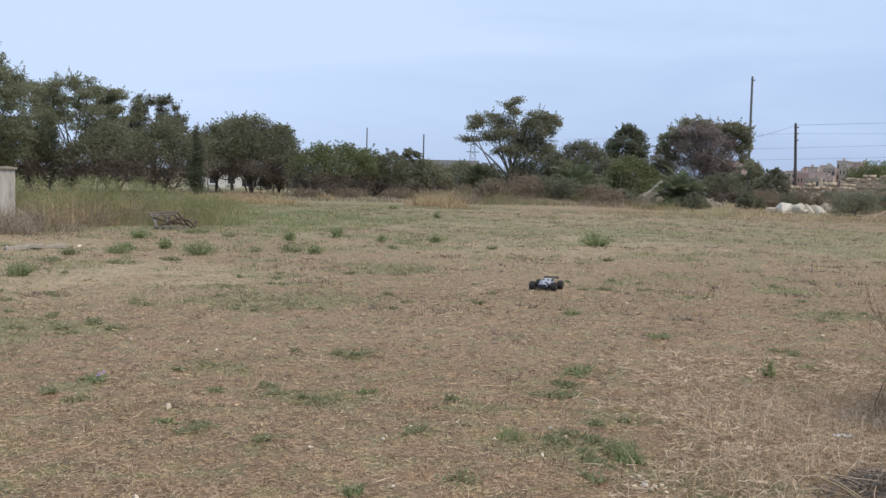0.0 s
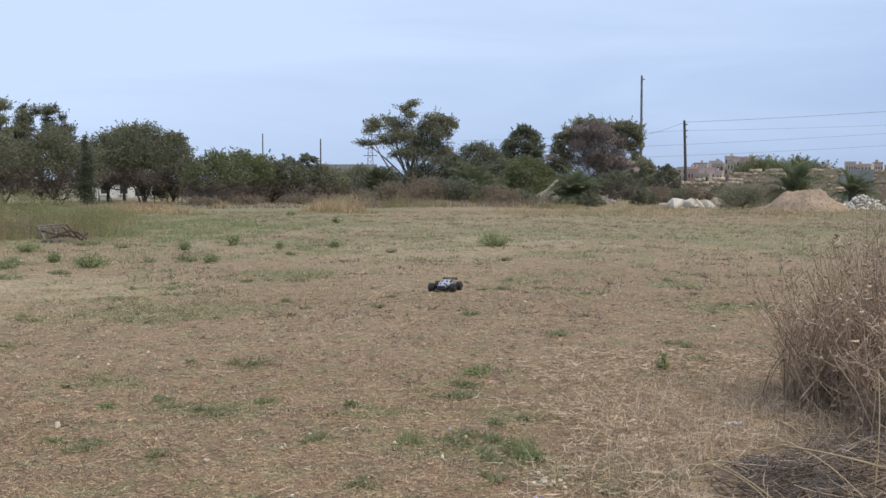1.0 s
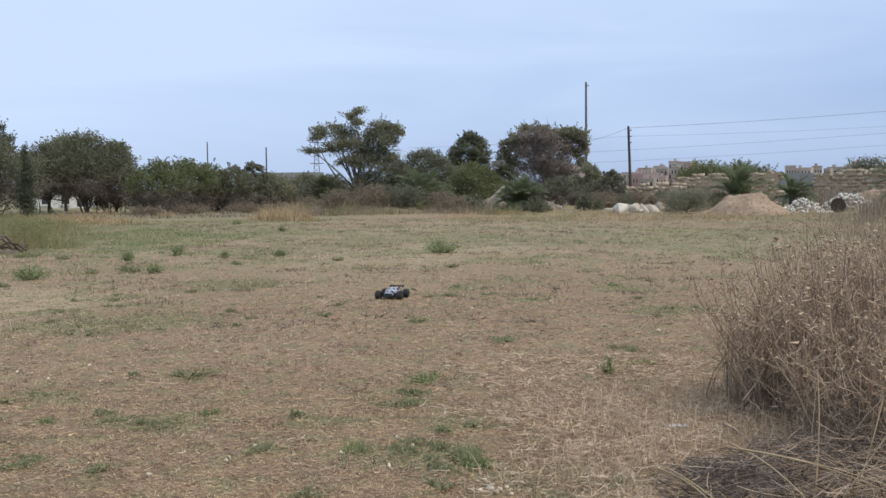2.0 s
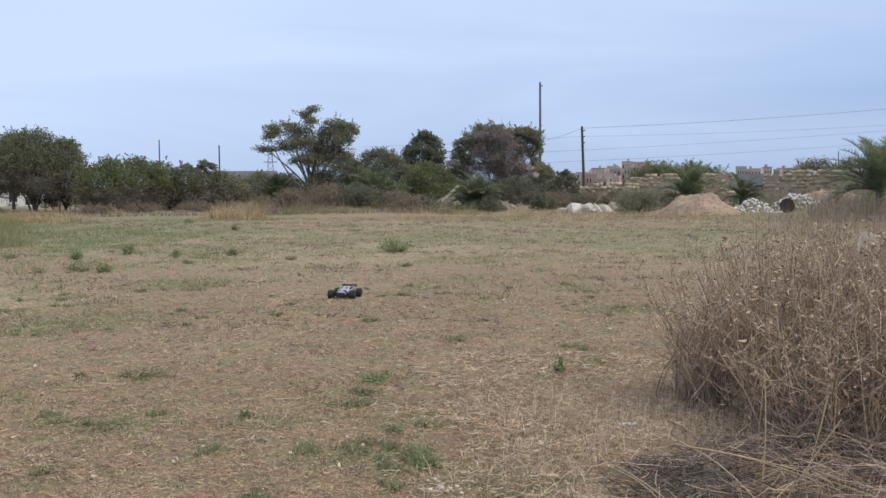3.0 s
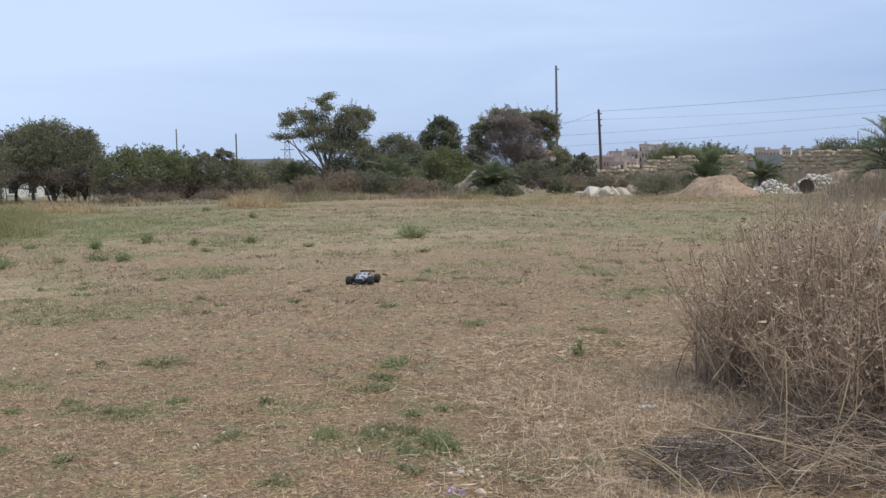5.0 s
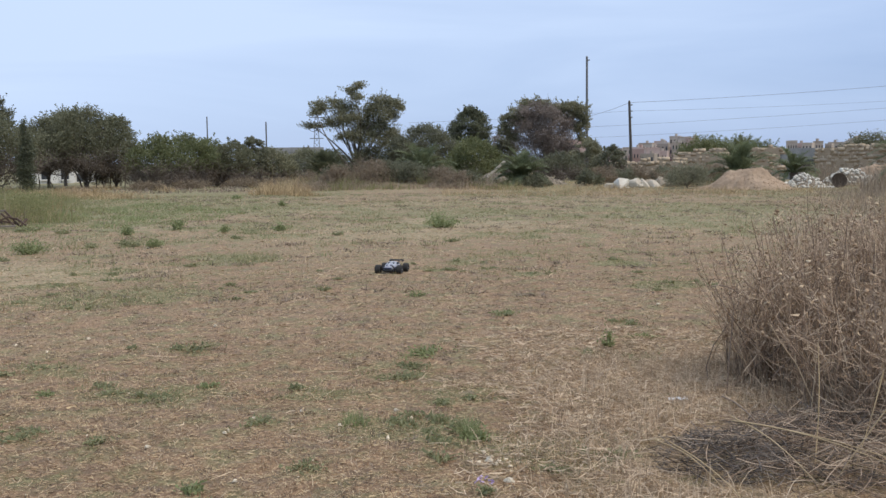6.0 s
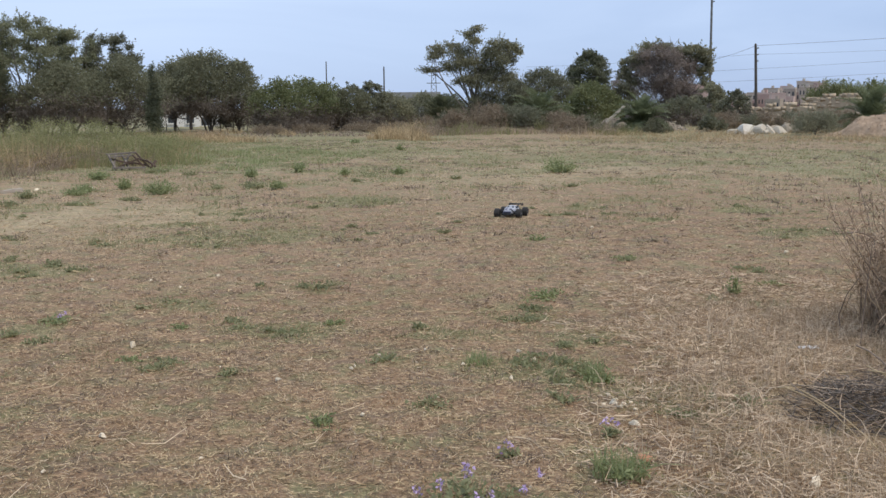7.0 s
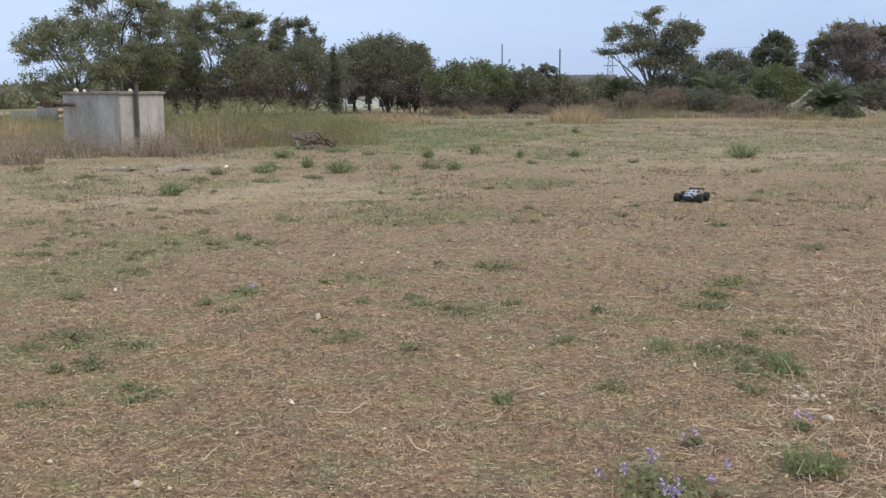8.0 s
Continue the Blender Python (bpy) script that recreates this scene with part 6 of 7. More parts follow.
stuff("dark_stalks", "tall dark dead stalks at the field edge", "dry weeds", mesh_of("dark_stalks", *blades(rng, land(xy), rng.uniform(0.5, 1.25, len(xy)), 0.016, 0.3, 4)), "twig")
xy = scatter(rng, 60, -46, -25, 105, 130)
far = np.concatenate([crown_points(rng, [(x, y, 1.0, 3.0, 3.0, rng.uniform(0.9, 1.7))], 700, 0.2, 0.3) for x, y in xy])
stuff("far_woods", "dark green far trees beyond the hut", "trees", mesh_of("far_woods", *leaf_cards(rng, far, 0.5, 0.35, sides=3)), "carob")
# short grass over the far field
xy = scatter(rng, 42000, -30, 32, 14, 56, lambda x, y: rng.random() < 2.2 * max(0, cover_at(x, y)[0] - 0.22) and noisy(x, y, 1.1, 3, -0.12 - 0.004 * y))
stuff("field_grass", "short thin yellow-green grass in the far field", "grass", mesh_of("field_grass", *blades(rng, land(xy), rng.uniform(0.015, 0.06, len(xy)), 0.011, 1.2, 1)), "thin_grass")


def tufts(n, each, d0, d1, spread, chance):
    """Blade feet gathered in small tufts."""
    xy = scatter(rng, n, -30, 33, d0, d1, chance)
    return np.repeat(xy, each, 0) + rng.normal(0, 1, (len(xy) * each, 2)) * spread * np.repeat(rng.uniform(0.5, 1.5, (len(xy), 1)), each, 0)


xy = tufts(3600, 9, 13, 54, 0.10, lambda x, y: rng.random() < 2.4 * max(0, cover_at(x, y)[0] - 0.25))
stuff("green_tufts", "small dull green grass tufts over the field", "grass", mesh_of("green_tufts", *blades(rng, land(xy), rng.uniform(0.03, 0.10, len(xy)), 0.011, 1.0)), "thin_grass")
xy = tufts(4200, 9, 12, 54, 0.12, lambda x, y: rng.random() < 0.2 + cover_at(x, y)[1] and noisy(x, y, 0.45, 87, -0.15))
stuff("straw_tufts", "small pale straw tufts over the field", "dry grass", mesh_of("straw_tufts", *blades(rng, land(xy), rng.uniform(0.02, 0.09, len(xy)), 0.012, 1.0, 1)), "straw")
xy = scatter(rng, 38000, -32, 34, 12, 56, lambda x, y: rng.random() < cover_at(x, y)[1] * 1.2)
stuff("field_straw", "short straw stubble in the far field", "dry grass", mesh_of("field_straw", *blades(rng, land(xy), rng.uniform(0.015, 0.055, len(xy)), 0.010, 1.4, 1)), "straw")
xy = scatter(rng, 26000, -30, 32, 14, 52, lambda x, y: noise.noise((x * 0.6, y * 0.55, 33)) + 0.5 * noise.noise((x * 2, y * 2, 3)) > 0.18)
stuff("weed_sprouts", "dull green weed sprouts in the far field", "weeds", mesh_of("weed_sprouts", *blades(rng, land(xy), rng.uniform(0.02, 0.07, len(xy)), 0.011, 1.1, 1)), "thin_grass")


xy = tufts(2000, 18, 17, 52, 0.13, lambda x, y: noise.noise((x * 0.35, y * 0.3, 63)) + 0.6 * noise.noise((x * 1.3, y * 1.2, 64)) + 0.3 * smooth01((2 - bearing(x, y)) / 12) + 0.5 * math.exp(-((x + 5.5) / 4.0) ** 2 - ((y - 34) / 8.0) ** 2) > 0.12)
stuff("field_weeds", "low dark green weed patches in the far field", "weeds", mesh_of("field_weeds", *blades(rng, land(xy), rng.uniform(0.03, 0.11, len(xy)), 0.016, 1.1)), "weed_dull")
xy = tufts(2600, 20, 12, 52, 0.11, lambda x, y: noise.noise((x * 0.35, y * 0.3, 73)) + 0.6 * noise.noise((x * 1.3, y * 1.2, 74)) > 0.0)
# the dark twig colour carries the tufts' shading as well as dead brown
stuff("dead_field_tufts", "dead brown grass tufts in the far field, shading in their colour", "dry grass", mesh_of("dead_field_tufts", *blades(rng, land(xy), rng.uniform(0.02, 0.09, len(xy)), 0.014, 1.2, 1)), "twig")


def litter(rng, xy, length, width, mat_name, name, label, lift=0.012):
    """Fallen stalks lying on the soil, bent and crossing."""
    n = len(xy)
    base = land(xy)
    a = rng.uniform(0, TAU, n)
    b = a + rng.normal(0, 0.5, n)
    l = length * rng.uniform(0.35, 1.3, n)
    d0, d1 = np.stack([np.cos(a), np.sin(a), rng.normal(0, 0.22, n)], 1), np.stack([np.cos(b), np.sin(b), rng.normal(0.12, 0.38, n)], 1)
    p = np.stack([base - d0 * l[:, None] / 2, base, base + d1 * l[:, None] / 2], 1)
    p[..., 2] = np.maximum(p[..., 2], base[:, None, 2] - 0.004) + lift * rng.uniform(0.2, 1.3, (n, 1))
    r = width * rng.uniform(0.6, 1.3, (n, 1)) / 2 * np.array([[0.8, 1.0, 0.5]])
    return stuff(name, label, "straw", mesh_of(name, *ribbons(rng, p, r * 1.25)), mat_name)


def fades(x, y, a, b):
    """Less and less between two distances."""
    return rng.random() > smooth01((math.hypot(x, y) - a) / (b - a))


def drifts(x, y, z):
    """Straw gathers in small drifts and leaves bare soil between."""
    return rng.random() < smooth01(0.42 + 1.0 * noise.noise((x * 1.1, y * 1.4, z)) + 0.75 * noise.noise((x * 4.2, y * 4.6, z + 3)))


def needles(xy, length, width, name, label, mat_name, tilt=0.2):
    """A mat of fine short bits of straw and leaf, lying every way."""
    n = len(xy)
    base = land(xy) + np.stack([np.zeros(n), np.zeros(n), rng.uniform(0.002, 0.016, n)], 1)
    a = rng.uniform(0, TAU, n)
    out = np.stack([np.cos(a), np.sin(a), rng.normal(0, tilt, n)], 1) * (length * rng.uniform(0.35, 1.35, n))[:, None] / 2
    side = np.stack([-np.sin(a), np.cos(a), rng.normal(0, 0.5, n)], 1) * (width * rng.uniform(0.5, 1.3, n))[:, None] / 2
    low = base[:, 2:] - 0.004
    v = np.stack([base - out - side, base - out + side, base + out], 1)
    v[..., 2] = np.maximum(v[..., 2], low)
    return stuff(name, label, "plant litter", mesh_of(name, v.reshape(-1, 3), np.arange(n * 3).reshape(-1, 3)), mat_name)


needles(scatter(rng, 330000, -33, 36, 3.2, 11, lambda x, y: fades(x, y, 4.5, 11)), 0.038, 0.0042, "litter_mat", "fine brown and straw plant litter on dry soil", "mat")
needles(scatter(rng, 95000, -33, 36, 6, 20, lambda x, y: not fades(x, y, 5, 9) and fades(x, y, 12, 20)), 0.075, 0.007, "far_litter_mat", "brown and straw plant litter in the middle field", "mat")
needles(scatter(rng, 26000, -31, 33, 15, 46, lambda x, y: not fades(x, y, 13, 19)), 0.14, 0.011, "field_litter", "brown and straw plant litter in the far field", "mat", 0.35)
near = scatter(rng, 17000, -33, 36, 3.2, 13, lambda x, y: fades(x, y, 6, 13) and drifts(x, y, 3))
litter(rng, near, 0.05, 0.0030, "straw", "straw_litter", "short dry straw litter on brown soil")
needles(scatter(rng, 46000, -33, 36, 7, 26, lambda x, y: not fades(x, y, 6, 14) and rng.random() < cover_at(x, y)[1]), 0.10, 0.007, "far_straw_litter", "dry straw litter in the middle field", "straw_gold")
litter(rng, scatter(rng, 420, -33, 36, 3.2, 9), 0.20, 0.0034, "straw", "long_straws", "long loose straws on the soil", 0.03)
def brushy(x, y):
    return ((x - 2.75) / 0.95) ** 2 + ((y - 5.2) / 0.75) ** 2 < 1 or ((x - 2.3) / 0.45) ** 2 + ((y - 5.1) / 0.45) ** 2 < 1


litter(rng, scatter(rng, 28000, 6, 32, 3.4, 10, lambda x, y: not brushy(x, y) and rng.random() < smooth01((bearing(x, y) - 8 + 5 * noise.noise((x, y, 0))) / 8)), 0.09, 0.004, "bleached", "bleached_straw", "pale bleached straw beside the thistles", 0.025)
# standing dead grass, thickest towards the thistles
xy = scatter(rng, 8000, 8, 27, 4.0, 8.5, lambda x, y: not brushy(x, y) and rng.random() < smooth01((math.degrees(math.atan2(x, y)) - 10 + 5 * noise.noise((x, y, 0))) / 10))
stuff("standing_straw", "pale standing dead grass beside the thistles", "dry grass", mesh_of("standing_straw", *blades(rng, land(xy), rng.uniform(0.05, 0.20, len(xy)), 0.005, 1.0, 3)), "bleached")
xy = scatter(rng, 9000, -33, 30, 3.2, 14, lambda x, y: rng.random() < cover_at(x, y)[1])
stuff("stubble", "short dry stubble over the near field", "dry grass", mesh_of("stubble", *blades(rng, land(xy), rng.uniform(0.02, 0.09, len(xy)), 0.004, 0.9)), "straw")
def sprigs(n, each, spread, low, gain):
    """Feet of small sprigs, more of them where the land is green."""
    xy = scatter(rng, n, -33, 34, 3.4, 19, lambda x, y: rng.random() < gain * max(0, cover_at(x, y)[0] - low))
    return np.repeat(xy, each, 0) + rng.normal(0, 1, (len(xy) * each, 2)) * spread * np.repeat(rng.uniform(0.4, 1.6, (len(xy), 1)), each, 0)


xy = sprigs(11000, 9, 0.05, 0.24, 2.6)
stuff("low_grass", "thin low green grass in the near field", "grass", mesh_of("low_grass", *blades(rng, land(xy), rng.uniform(0.012, 0.05, len(xy)), 0.0055, 1.1)), "weed_dull")
def sods(n, each, d1, z, cut):
    """Feet of small dead tufts that gather in loose patches."""
    xy = scatter(rng, n, -33, 34, 3.3, d1, lambda x, y: rng.random() < smooth01(0.5 + 1.3 * noise.noise((x * 1.3, y * 1.2, z)) + 0.7 * noise.noise((x * 4, y * 4, z))) - cut)
    return np.repeat(xy, each, 0) + rng.normal(0, 1, (len(xy) * each, 2)) * 0.026 * np.repeat(rng.uniform(0.4, 1.7, (len(xy), 1)), each, 0)


xy = sods(9000, 10, 15, 51, 0.1)
stuff("dead_tufts", "small dead brown grass tufts on dry soil", "dry grass", mesh_of("dead_tufts", *blades(rng, land(xy), rng.uniform(0.01, 0.04, len(xy)), 0.0045, 1.2, 1)), "twig")
xy = sods(6000, 9, 16, 57, 0.15)
stuff("pale_tufts", "small bleached grass tufts on dry soil", "dry grass", mesh_of("pale_tufts", *blades(rng, land(xy), rng.uniform(0.012, 0.05, len(xy)), 0.0045, 1.2, 1)), "straw")
xy = sprigs(9000, 5, 0.06, 0.20, 1.6)
stuff("yellowed_grass", "thin yellowed grass in the near field", "grass", mesh_of("yellowed_grass", *blades(rng, land(xy), rng.uniform(0.015, 0.06, len(xy)), 0.0045, 1.2)), "thin_grass")


# ---------------------------------------------------------------- the thistle bush and brush pile
def thistles(name, label, cx, cy, rx, ry, h, stems, seed):
    """A thicket of dead thistles: upright stems that branch near the top and end in seed heads."""
    rng = np.random.default_rng(seed)
    ob = thing(name, label, "bush", Matrix.Translation((cx, cy, ground_z(cx, cy))), "dead thistles at the field edge")
    a, r = rng.uniform(0, TAU, stems), np.sqrt(rng.uniform(0, 1, stems))
    foot = np.stack([np.cos(a) * r * rx, np.sin(a) * r * ry, 0 * a], 1)
    hh = h * rng.uniform(0.5, 1.03, stems) * (1.02 - 0.16 * r ** 3)
    lean = rng.normal(0, 0.17, (stems, 2)) + np.stack([np.cos(a), np.sin(a)], 1) * (0.10 * r ** 2)[:, None]
    s = np.linspace(0, 1, 6)
    bend = rng.normal(0, 0.07, (stems, 1, 2)) * np.sin(s * 4 + 1)[None, :, None] + rng.normal(0, 0.012, (stems, 6, 2))
    p = np.zeros((stems, 6, 3))
    p[..., :2] = foot[:, None, :2] + lean[:, None] * hh[:, None, None] * s[None, :, None] ** 1.3 + bend
    p[..., 2] = hh[:, None] * s - 0.03
    thick = rng.uniform(0.0022, 0.0052, (stems, 1)) * (1.1 - 0.5 * s)
    # a share of stems is coloured dark to put in the thicket's inner shade
    dark = rng.random(stems) < 0.3
    tagged(part("dark_stem_tangle", mesh_of("dark_stem_tangle", *tubes(p[dark], thick[dark], 3)), M["twig"], ob, "dead stems coloured dark for the bush's inner shade"), kind="stuff")
    tagged(part("stem_tangle", mesh_of("stem_tangle", *tubes(p[~dark], thick[~dark], 3)), M["stem"], ob), kind="stuff")
    lead = rng.choice(stems, stems // 6, replace=False)
    tagged(part("pale_stem_tangle", mesh_of("pale_stem_tangle", *tubes(p[lead] * (1.04, 1.04, 0.97) + rng.normal(0, 0.03, (len(lead), 1, 3)) * (1, 1, 0), rng.uniform(0.003, 0.0055, (len(lead), 1)) * (1.05 - 0.6 * s), 4)), M["straw"], ob, "bleached straw-coloured stems"), kind="stuff")
    # side branches in forks, thickest towards the top
    m = stems * 5
    src = rng.integers(0, stems, m)
    u = rng.uniform(0.08, 1.0, m) ** 0.65
    q0 = np.array([[np.interp(uu, s, p[i, :, c]) for c in range(3)] for i, uu in zip(src, u)])
    out = units(rng, m) * (1, 1, 0.5) + (0, 0, 0.55)
    q1 = q0 + out * rng.uniform(0.08, 0.26, (m, 1))
    q1[:, 2] = np.clip(q1[:, 2], 0.01, h * 1.04)
    mid = (q0 + q1) / 2 + units(rng, m) * 0.03
    fork = rng.integers(0, m, m // 2)      # twigs off the branches
    t0 = mid[fork]
    t1 = t0 + (units(rng, len(fork)) * (1, 1, 0.6) + (0, 0, 0.45)) * rng.uniform(0.04, 0.14, (len(fork), 1))
    twigs = np.stack([t0, (t0 + t1) / 2 + units(rng, len(fork)) * 0.012, t1], 1)
    tagged(part("branch_tangle", mesh_of("branch_tangle", *joined(tubes(np.stack([q0, mid, q1], 1), np.array([[0.0024, 0.002, 0.0013]]) * np.ones((m, 1)), 3), ribbons(rng, twigs, np.array([[0.0017, 0.0014, 0.001]]) * np.ones((len(fork), 1))))), M["stem"], ob), kind="stuff")
    # fine dead undergrowth between the stems
    k = stems * (4 if stems > 250 else 2)
    b0 = np.repeat(foot, k // stems, 0) + rng.normal(0, 0.07, (k, 3)) * (1, 1, 0)
    b0[:, 2] = 0
    tagged(part("undergrowth", mesh_of("undergrowth", *blades(rng, b0, h * rng.uniform(0.1, 0.65, k), 0.0042, 0.6, 2)), M["straw_brown"], ob, "fine brown dead stalks"), kind="stuff")
    # withered leaves hanging among the stems
    k = stems * 5
    pick = rng.integers(0, m, k)
    pts = q0[pick] + (q1 - q0)[pick] * rng.uniform(0, 1, (k, 1)) + rng.normal(0, 0.02, (k, 3))
    pts[:, 2] = np.maximum(pts[:, 2], 0.02)
    tagged(part("withered_foliage", mesh_of("withered_foliage", *leaf_cards(rng, pts, 0.05, 0.014, 0.3, sides=3)), M["head"], ob), kind="stuff")
    # seed heads as small spiky balls
    tips = np.concatenate([q1, t1])
    tips = tips[tips[:, 2] > h * rng.uniform(0.5, 0.95, len(tips))]
    tips = tips[rng.random(len(tips)) < 0.30]
    ball = bmesh.new()
    bmesh.ops.create_icosphere(ball, subdivisions=1, radius=1)
    bv = np.array([tuple(v.co) for v in ball.verts])
    bf = np.array([[v.index for v in f.verts] for f in ball.faces])
    ball.free()
    size = rng.uniform(0.005, 0.0155, (len(tips), 1, 1))
    jag = rng.uniform(0.5, 1.5, (len(tips), len(bv), 1))
    v = (tips[:, None] + bv[None] * size * jag * (1, 1, 0.85)).reshape(-1, 3)
    f = (bf[None] + (np.arange(len(tips)) * len(bv))[:, None, None]).reshape(-1, 3)
    tagged(part("seed_head_mass", mesh_of("seed_head_mass", v, f), M["head"], ob, "dry tan seed heads"), kind="stuff")
    return ob


DENSE = "dense dead brown thistle bush with tan seed heads"
thistles("thistle_bush", DENSE, 3.97, 7.0, 0.80, 0.85, 1.22, 520, 401)
thistles("thistle_bush", DENSE, 4.72, 6.35, 1.0, 0.9, 1.26, 620, 402)
thistles("thistle_bush", DENSE, 5.0, 8.1, 0.95, 0.9, 1.24, 430, 403)
thistles("thistle_bush", DENSE, 6.1, 7.4, 1.1, 1.1, 1.36, 440, 404)
thistles("thistle_bush", "sparse dead thistles at the edge of a thicket", 3.22, 6.75, 0.25, 0.45, 0.8, 80, 405)
thistles("thistle_bush", "low tangled dead thistles before a thicket", 3.75, 5.8, 0.75, 0.5, 0.95, 360, 407)
thistles("thistle_bush", "dead brown thistles behind a thicket", 6.5, 9.7, 1.4, 1.2, 1.15, 300, 406)


def brush(cx, cy, rx, ry, h, n, seed, label, mat, length=0.7, width=0.006):
    rng = np.random.default_rng(seed)
    ob = thing("brush_pile", label, "brush pile", Matrix.Translation((cx, cy, ground_z(cx, cy))), "brush at the field edge")
    a, r = rng.uniform(0, TAU, n), np.sqrt(rng.uniform(0, 1, n))
    c = np.stack([np.cos(a) * r * rx, np.sin(a) * r * ry, h * rng.uniform(0.05, 1, n) * (1 - 0.8 * r ** 2) * (0.4 + 1.2 * np.abs(np.sin(a * 3.3 + r * 5)))], 1)
    d = units(rng, n) * (1, 1, 0.45)
    l = length * rng.uniform(0.3, 1.2, (n, 1))
    curl = units(rng, n) * 0.12 * l
    s = np.linspace(-0.5, 0.5, 5)
    p = c[:, None] + d[:, None] * l[:, None] * s[None, :, None] + curl[:, None] * (0.25 - s[None, :, None] ** 2) * 2
    p[..., 2] = np.maximum(p[..., 2], 0.006)
    tagged(part("twig_tangle", mesh_of("twig_tangle", *tubes(p, rng.uniform(0.35, 1.0, (n, 1)) * width / 2 * np.array([[0.7, 1, 1, 0.8, 0.4]]), 3)), M[mat], ob), kind="stuff")
    for k in range(6):
        q = p[k] * (1.0, 1.0, 0.6) + (0, 0, h * 0.55)
        part("long_twig", mesh_of("long_twig", *tubes(q[None], width * 0.6 * np.array([[0.8, 1, 1, 0.8, 0.4]]), 5), True), M[mat], ob)
    return ob


brush(2.25, 5.15, 0.40, 0.42, 0.12, 420, 411, "low pile of dark dead twigs before the thistles", "darktwig", 0.26, 0.006)
brush(3.05, 5.25, 0.85, 0.7, 0.17, 1300, 412, "pile of grey-brown dead stalks before the thistles", "stem", 0.32, 0.006)
brush(2.9, 5.2, 0.95, 0.7, 0.2, 500, 414, "loose pale straw stalks over dead twigs", "stem", 0.36, 0.005)
brush(2.95, 5.3, 0.85, 0.65, 0.16, 1300, 413, "pile of dark dead twigs before the thistles", "darktwig", 0.3, 0.006)
# long yellow stalks lying over the brush
LONG = [((2.32, 5.32, 0.22), (2.30, 4.35, 0.16)), ((2.29, 5.23, 0.22), (2.62, 4.25, 0.24)), ((1.92, 5.34, 0.10), (1.96, 4.55, 0.08)), ((1.95, 5.23, 0.12), (1.98, 4.2, 0.05)), ((2.62, 4.97, 0.02), (2.75, 5.21, 0.62)),
        ((2.90, 4.70, 0.45), (2.62, 4.75, 0.03)), ((3.0, 5.0, 0.5), (2.8, 4.9, 0.03)), ((3.2, 5.3, 0.03), (3.35, 5.5, 0.8)), ((2.36, 5.28, 0.2), (2.95, 4.45, 0.12))]
for i, (a, b) in enumerate(LONG):
    a, b = np.array(a), np.array(b)
    s = np.linspace(0, 1, 7)[:, None]
    path = a + (b - a) * s + np.array([0.02, 0.01, 0.025]) * np.sin(s * math.pi)
    tagged(part("dry_stalk", mesh_of("dry_stalk", *tubes(path[None], (0.0038 * (1.1 - 0.6 * s[:, 0]))[None], 6), True), M["straw_gold"]), "long pale yellow stalk fallen over brush", "dry stalk", "fallen stalks")
for i, (a, b) in enumerate((((2.85, 6.9, 0.72), (3.2, 6.95, 0.62)), ((2.81, 6.53, 0.0), (2.78, 6.35, 0.75)), ((2.41, 5.66, 0.25), (2.66, 5.40, 0.02)))):
    a, b = np.array(a), np.array(b)
    s = np.linspace(0, 1, 6)[:, None]
    path = a + (b - a) * s + np.array([0, 0, 0.03]) * np.sin(s * 5)
    tagged(part("dead_branch", mesh_of("dead_branch", *tubes(path[None], (0.0045 * (1.1 - 0.7 * s[:, 0]))[None], 6), True), M["twig"]), "thin dark dead branch in the thistles", "branch", "dead branches")

# ---------------------------------------------------------------- stones in the field
STONES = [(-1.53, 5.02, 0.050), (-0.99, 4.66, 0.036), (1.02, 5.38, 0.080), (0.96, 5.35, 0.041), (1.06, 5.33, 0.045), (-0.81, 6.00, 0.048), (-1.89, 6.98, 0.069), (-0.40, 6.28, 0.044), (0.73, 6.45, 0.052),
          (0.54, 6.01, 0.039), (-0.24, 6.58, 0.042), (-1.85, 9.98, 0.065), (-2.95, 9.72, 0.054), (-2.41, 9.67, 0.042), (-3.71, 7.79, 0.064), (-1.83, 3.84, 0.059), (-1.69, 3.84, 0.030), (2.30, 13.55, 0.066), (-0.29, 5.29, 0.040),
          (0.65, 6.69, 0.057), (0.23, 6.77, 0.036), (-2.06, 9.25, 0.040), (-2.33, 4.11, 0.035), (-1.65, 4.54, 0.031), (-0.74, 10.43, 0.056), (0.28, 6.33, 0.041)]
STONES += [(-0.38, 6.33, 0.041), (1.79, 6.21, 0.062), (1.72, 6.42, 0.050), (3.93, 11.02, 0.062), (2.37, 5.95, 0.048), (0.05, 6.72, 0.036), (-0.25, 10.44, 0.045)]
for i, (x, y, s) in enumerate(STONES):
    rock("field_stone", "small pale limestone lying on dry soil", "stone", x, y, s * 1.1, "pebble", 500 + i, "stones in the field", 0.22)
rock("field_stone", "round white stone on dry soil", "stone", 1.05, 5.0, 0.062, "pebble", 570, "stones in the field", 0.1, 0.9)
rock("field_stone", "pale rounded stone beside dead brush", "stone", 1.62, 4.15, 0.12, "pebble", 571, "stones in the field", 0.2)
for i, (x, y) in enumerate(((-7.35, 21.0), (-6.6, 21.5), (-6.4, 21.4))):
    rock("field_stone", "white stone beside weeds", "stone", x, y, 0.16, "pebble", 540 + i, "stones in the field", 0.25, 0.45)
rng = np.random.default_rng(550)
shapes = []
for s in range(5):
    me = rock_mesh("chip", s + 40, 0.6, 0.3, 1)
    shapes.append((np.array([tuple(q.co) for q in me.vertices]), np.array([tuple(q.vertices) for q in me.polygons])))
    bpy.data.meshes.remove(me)
pairs = []
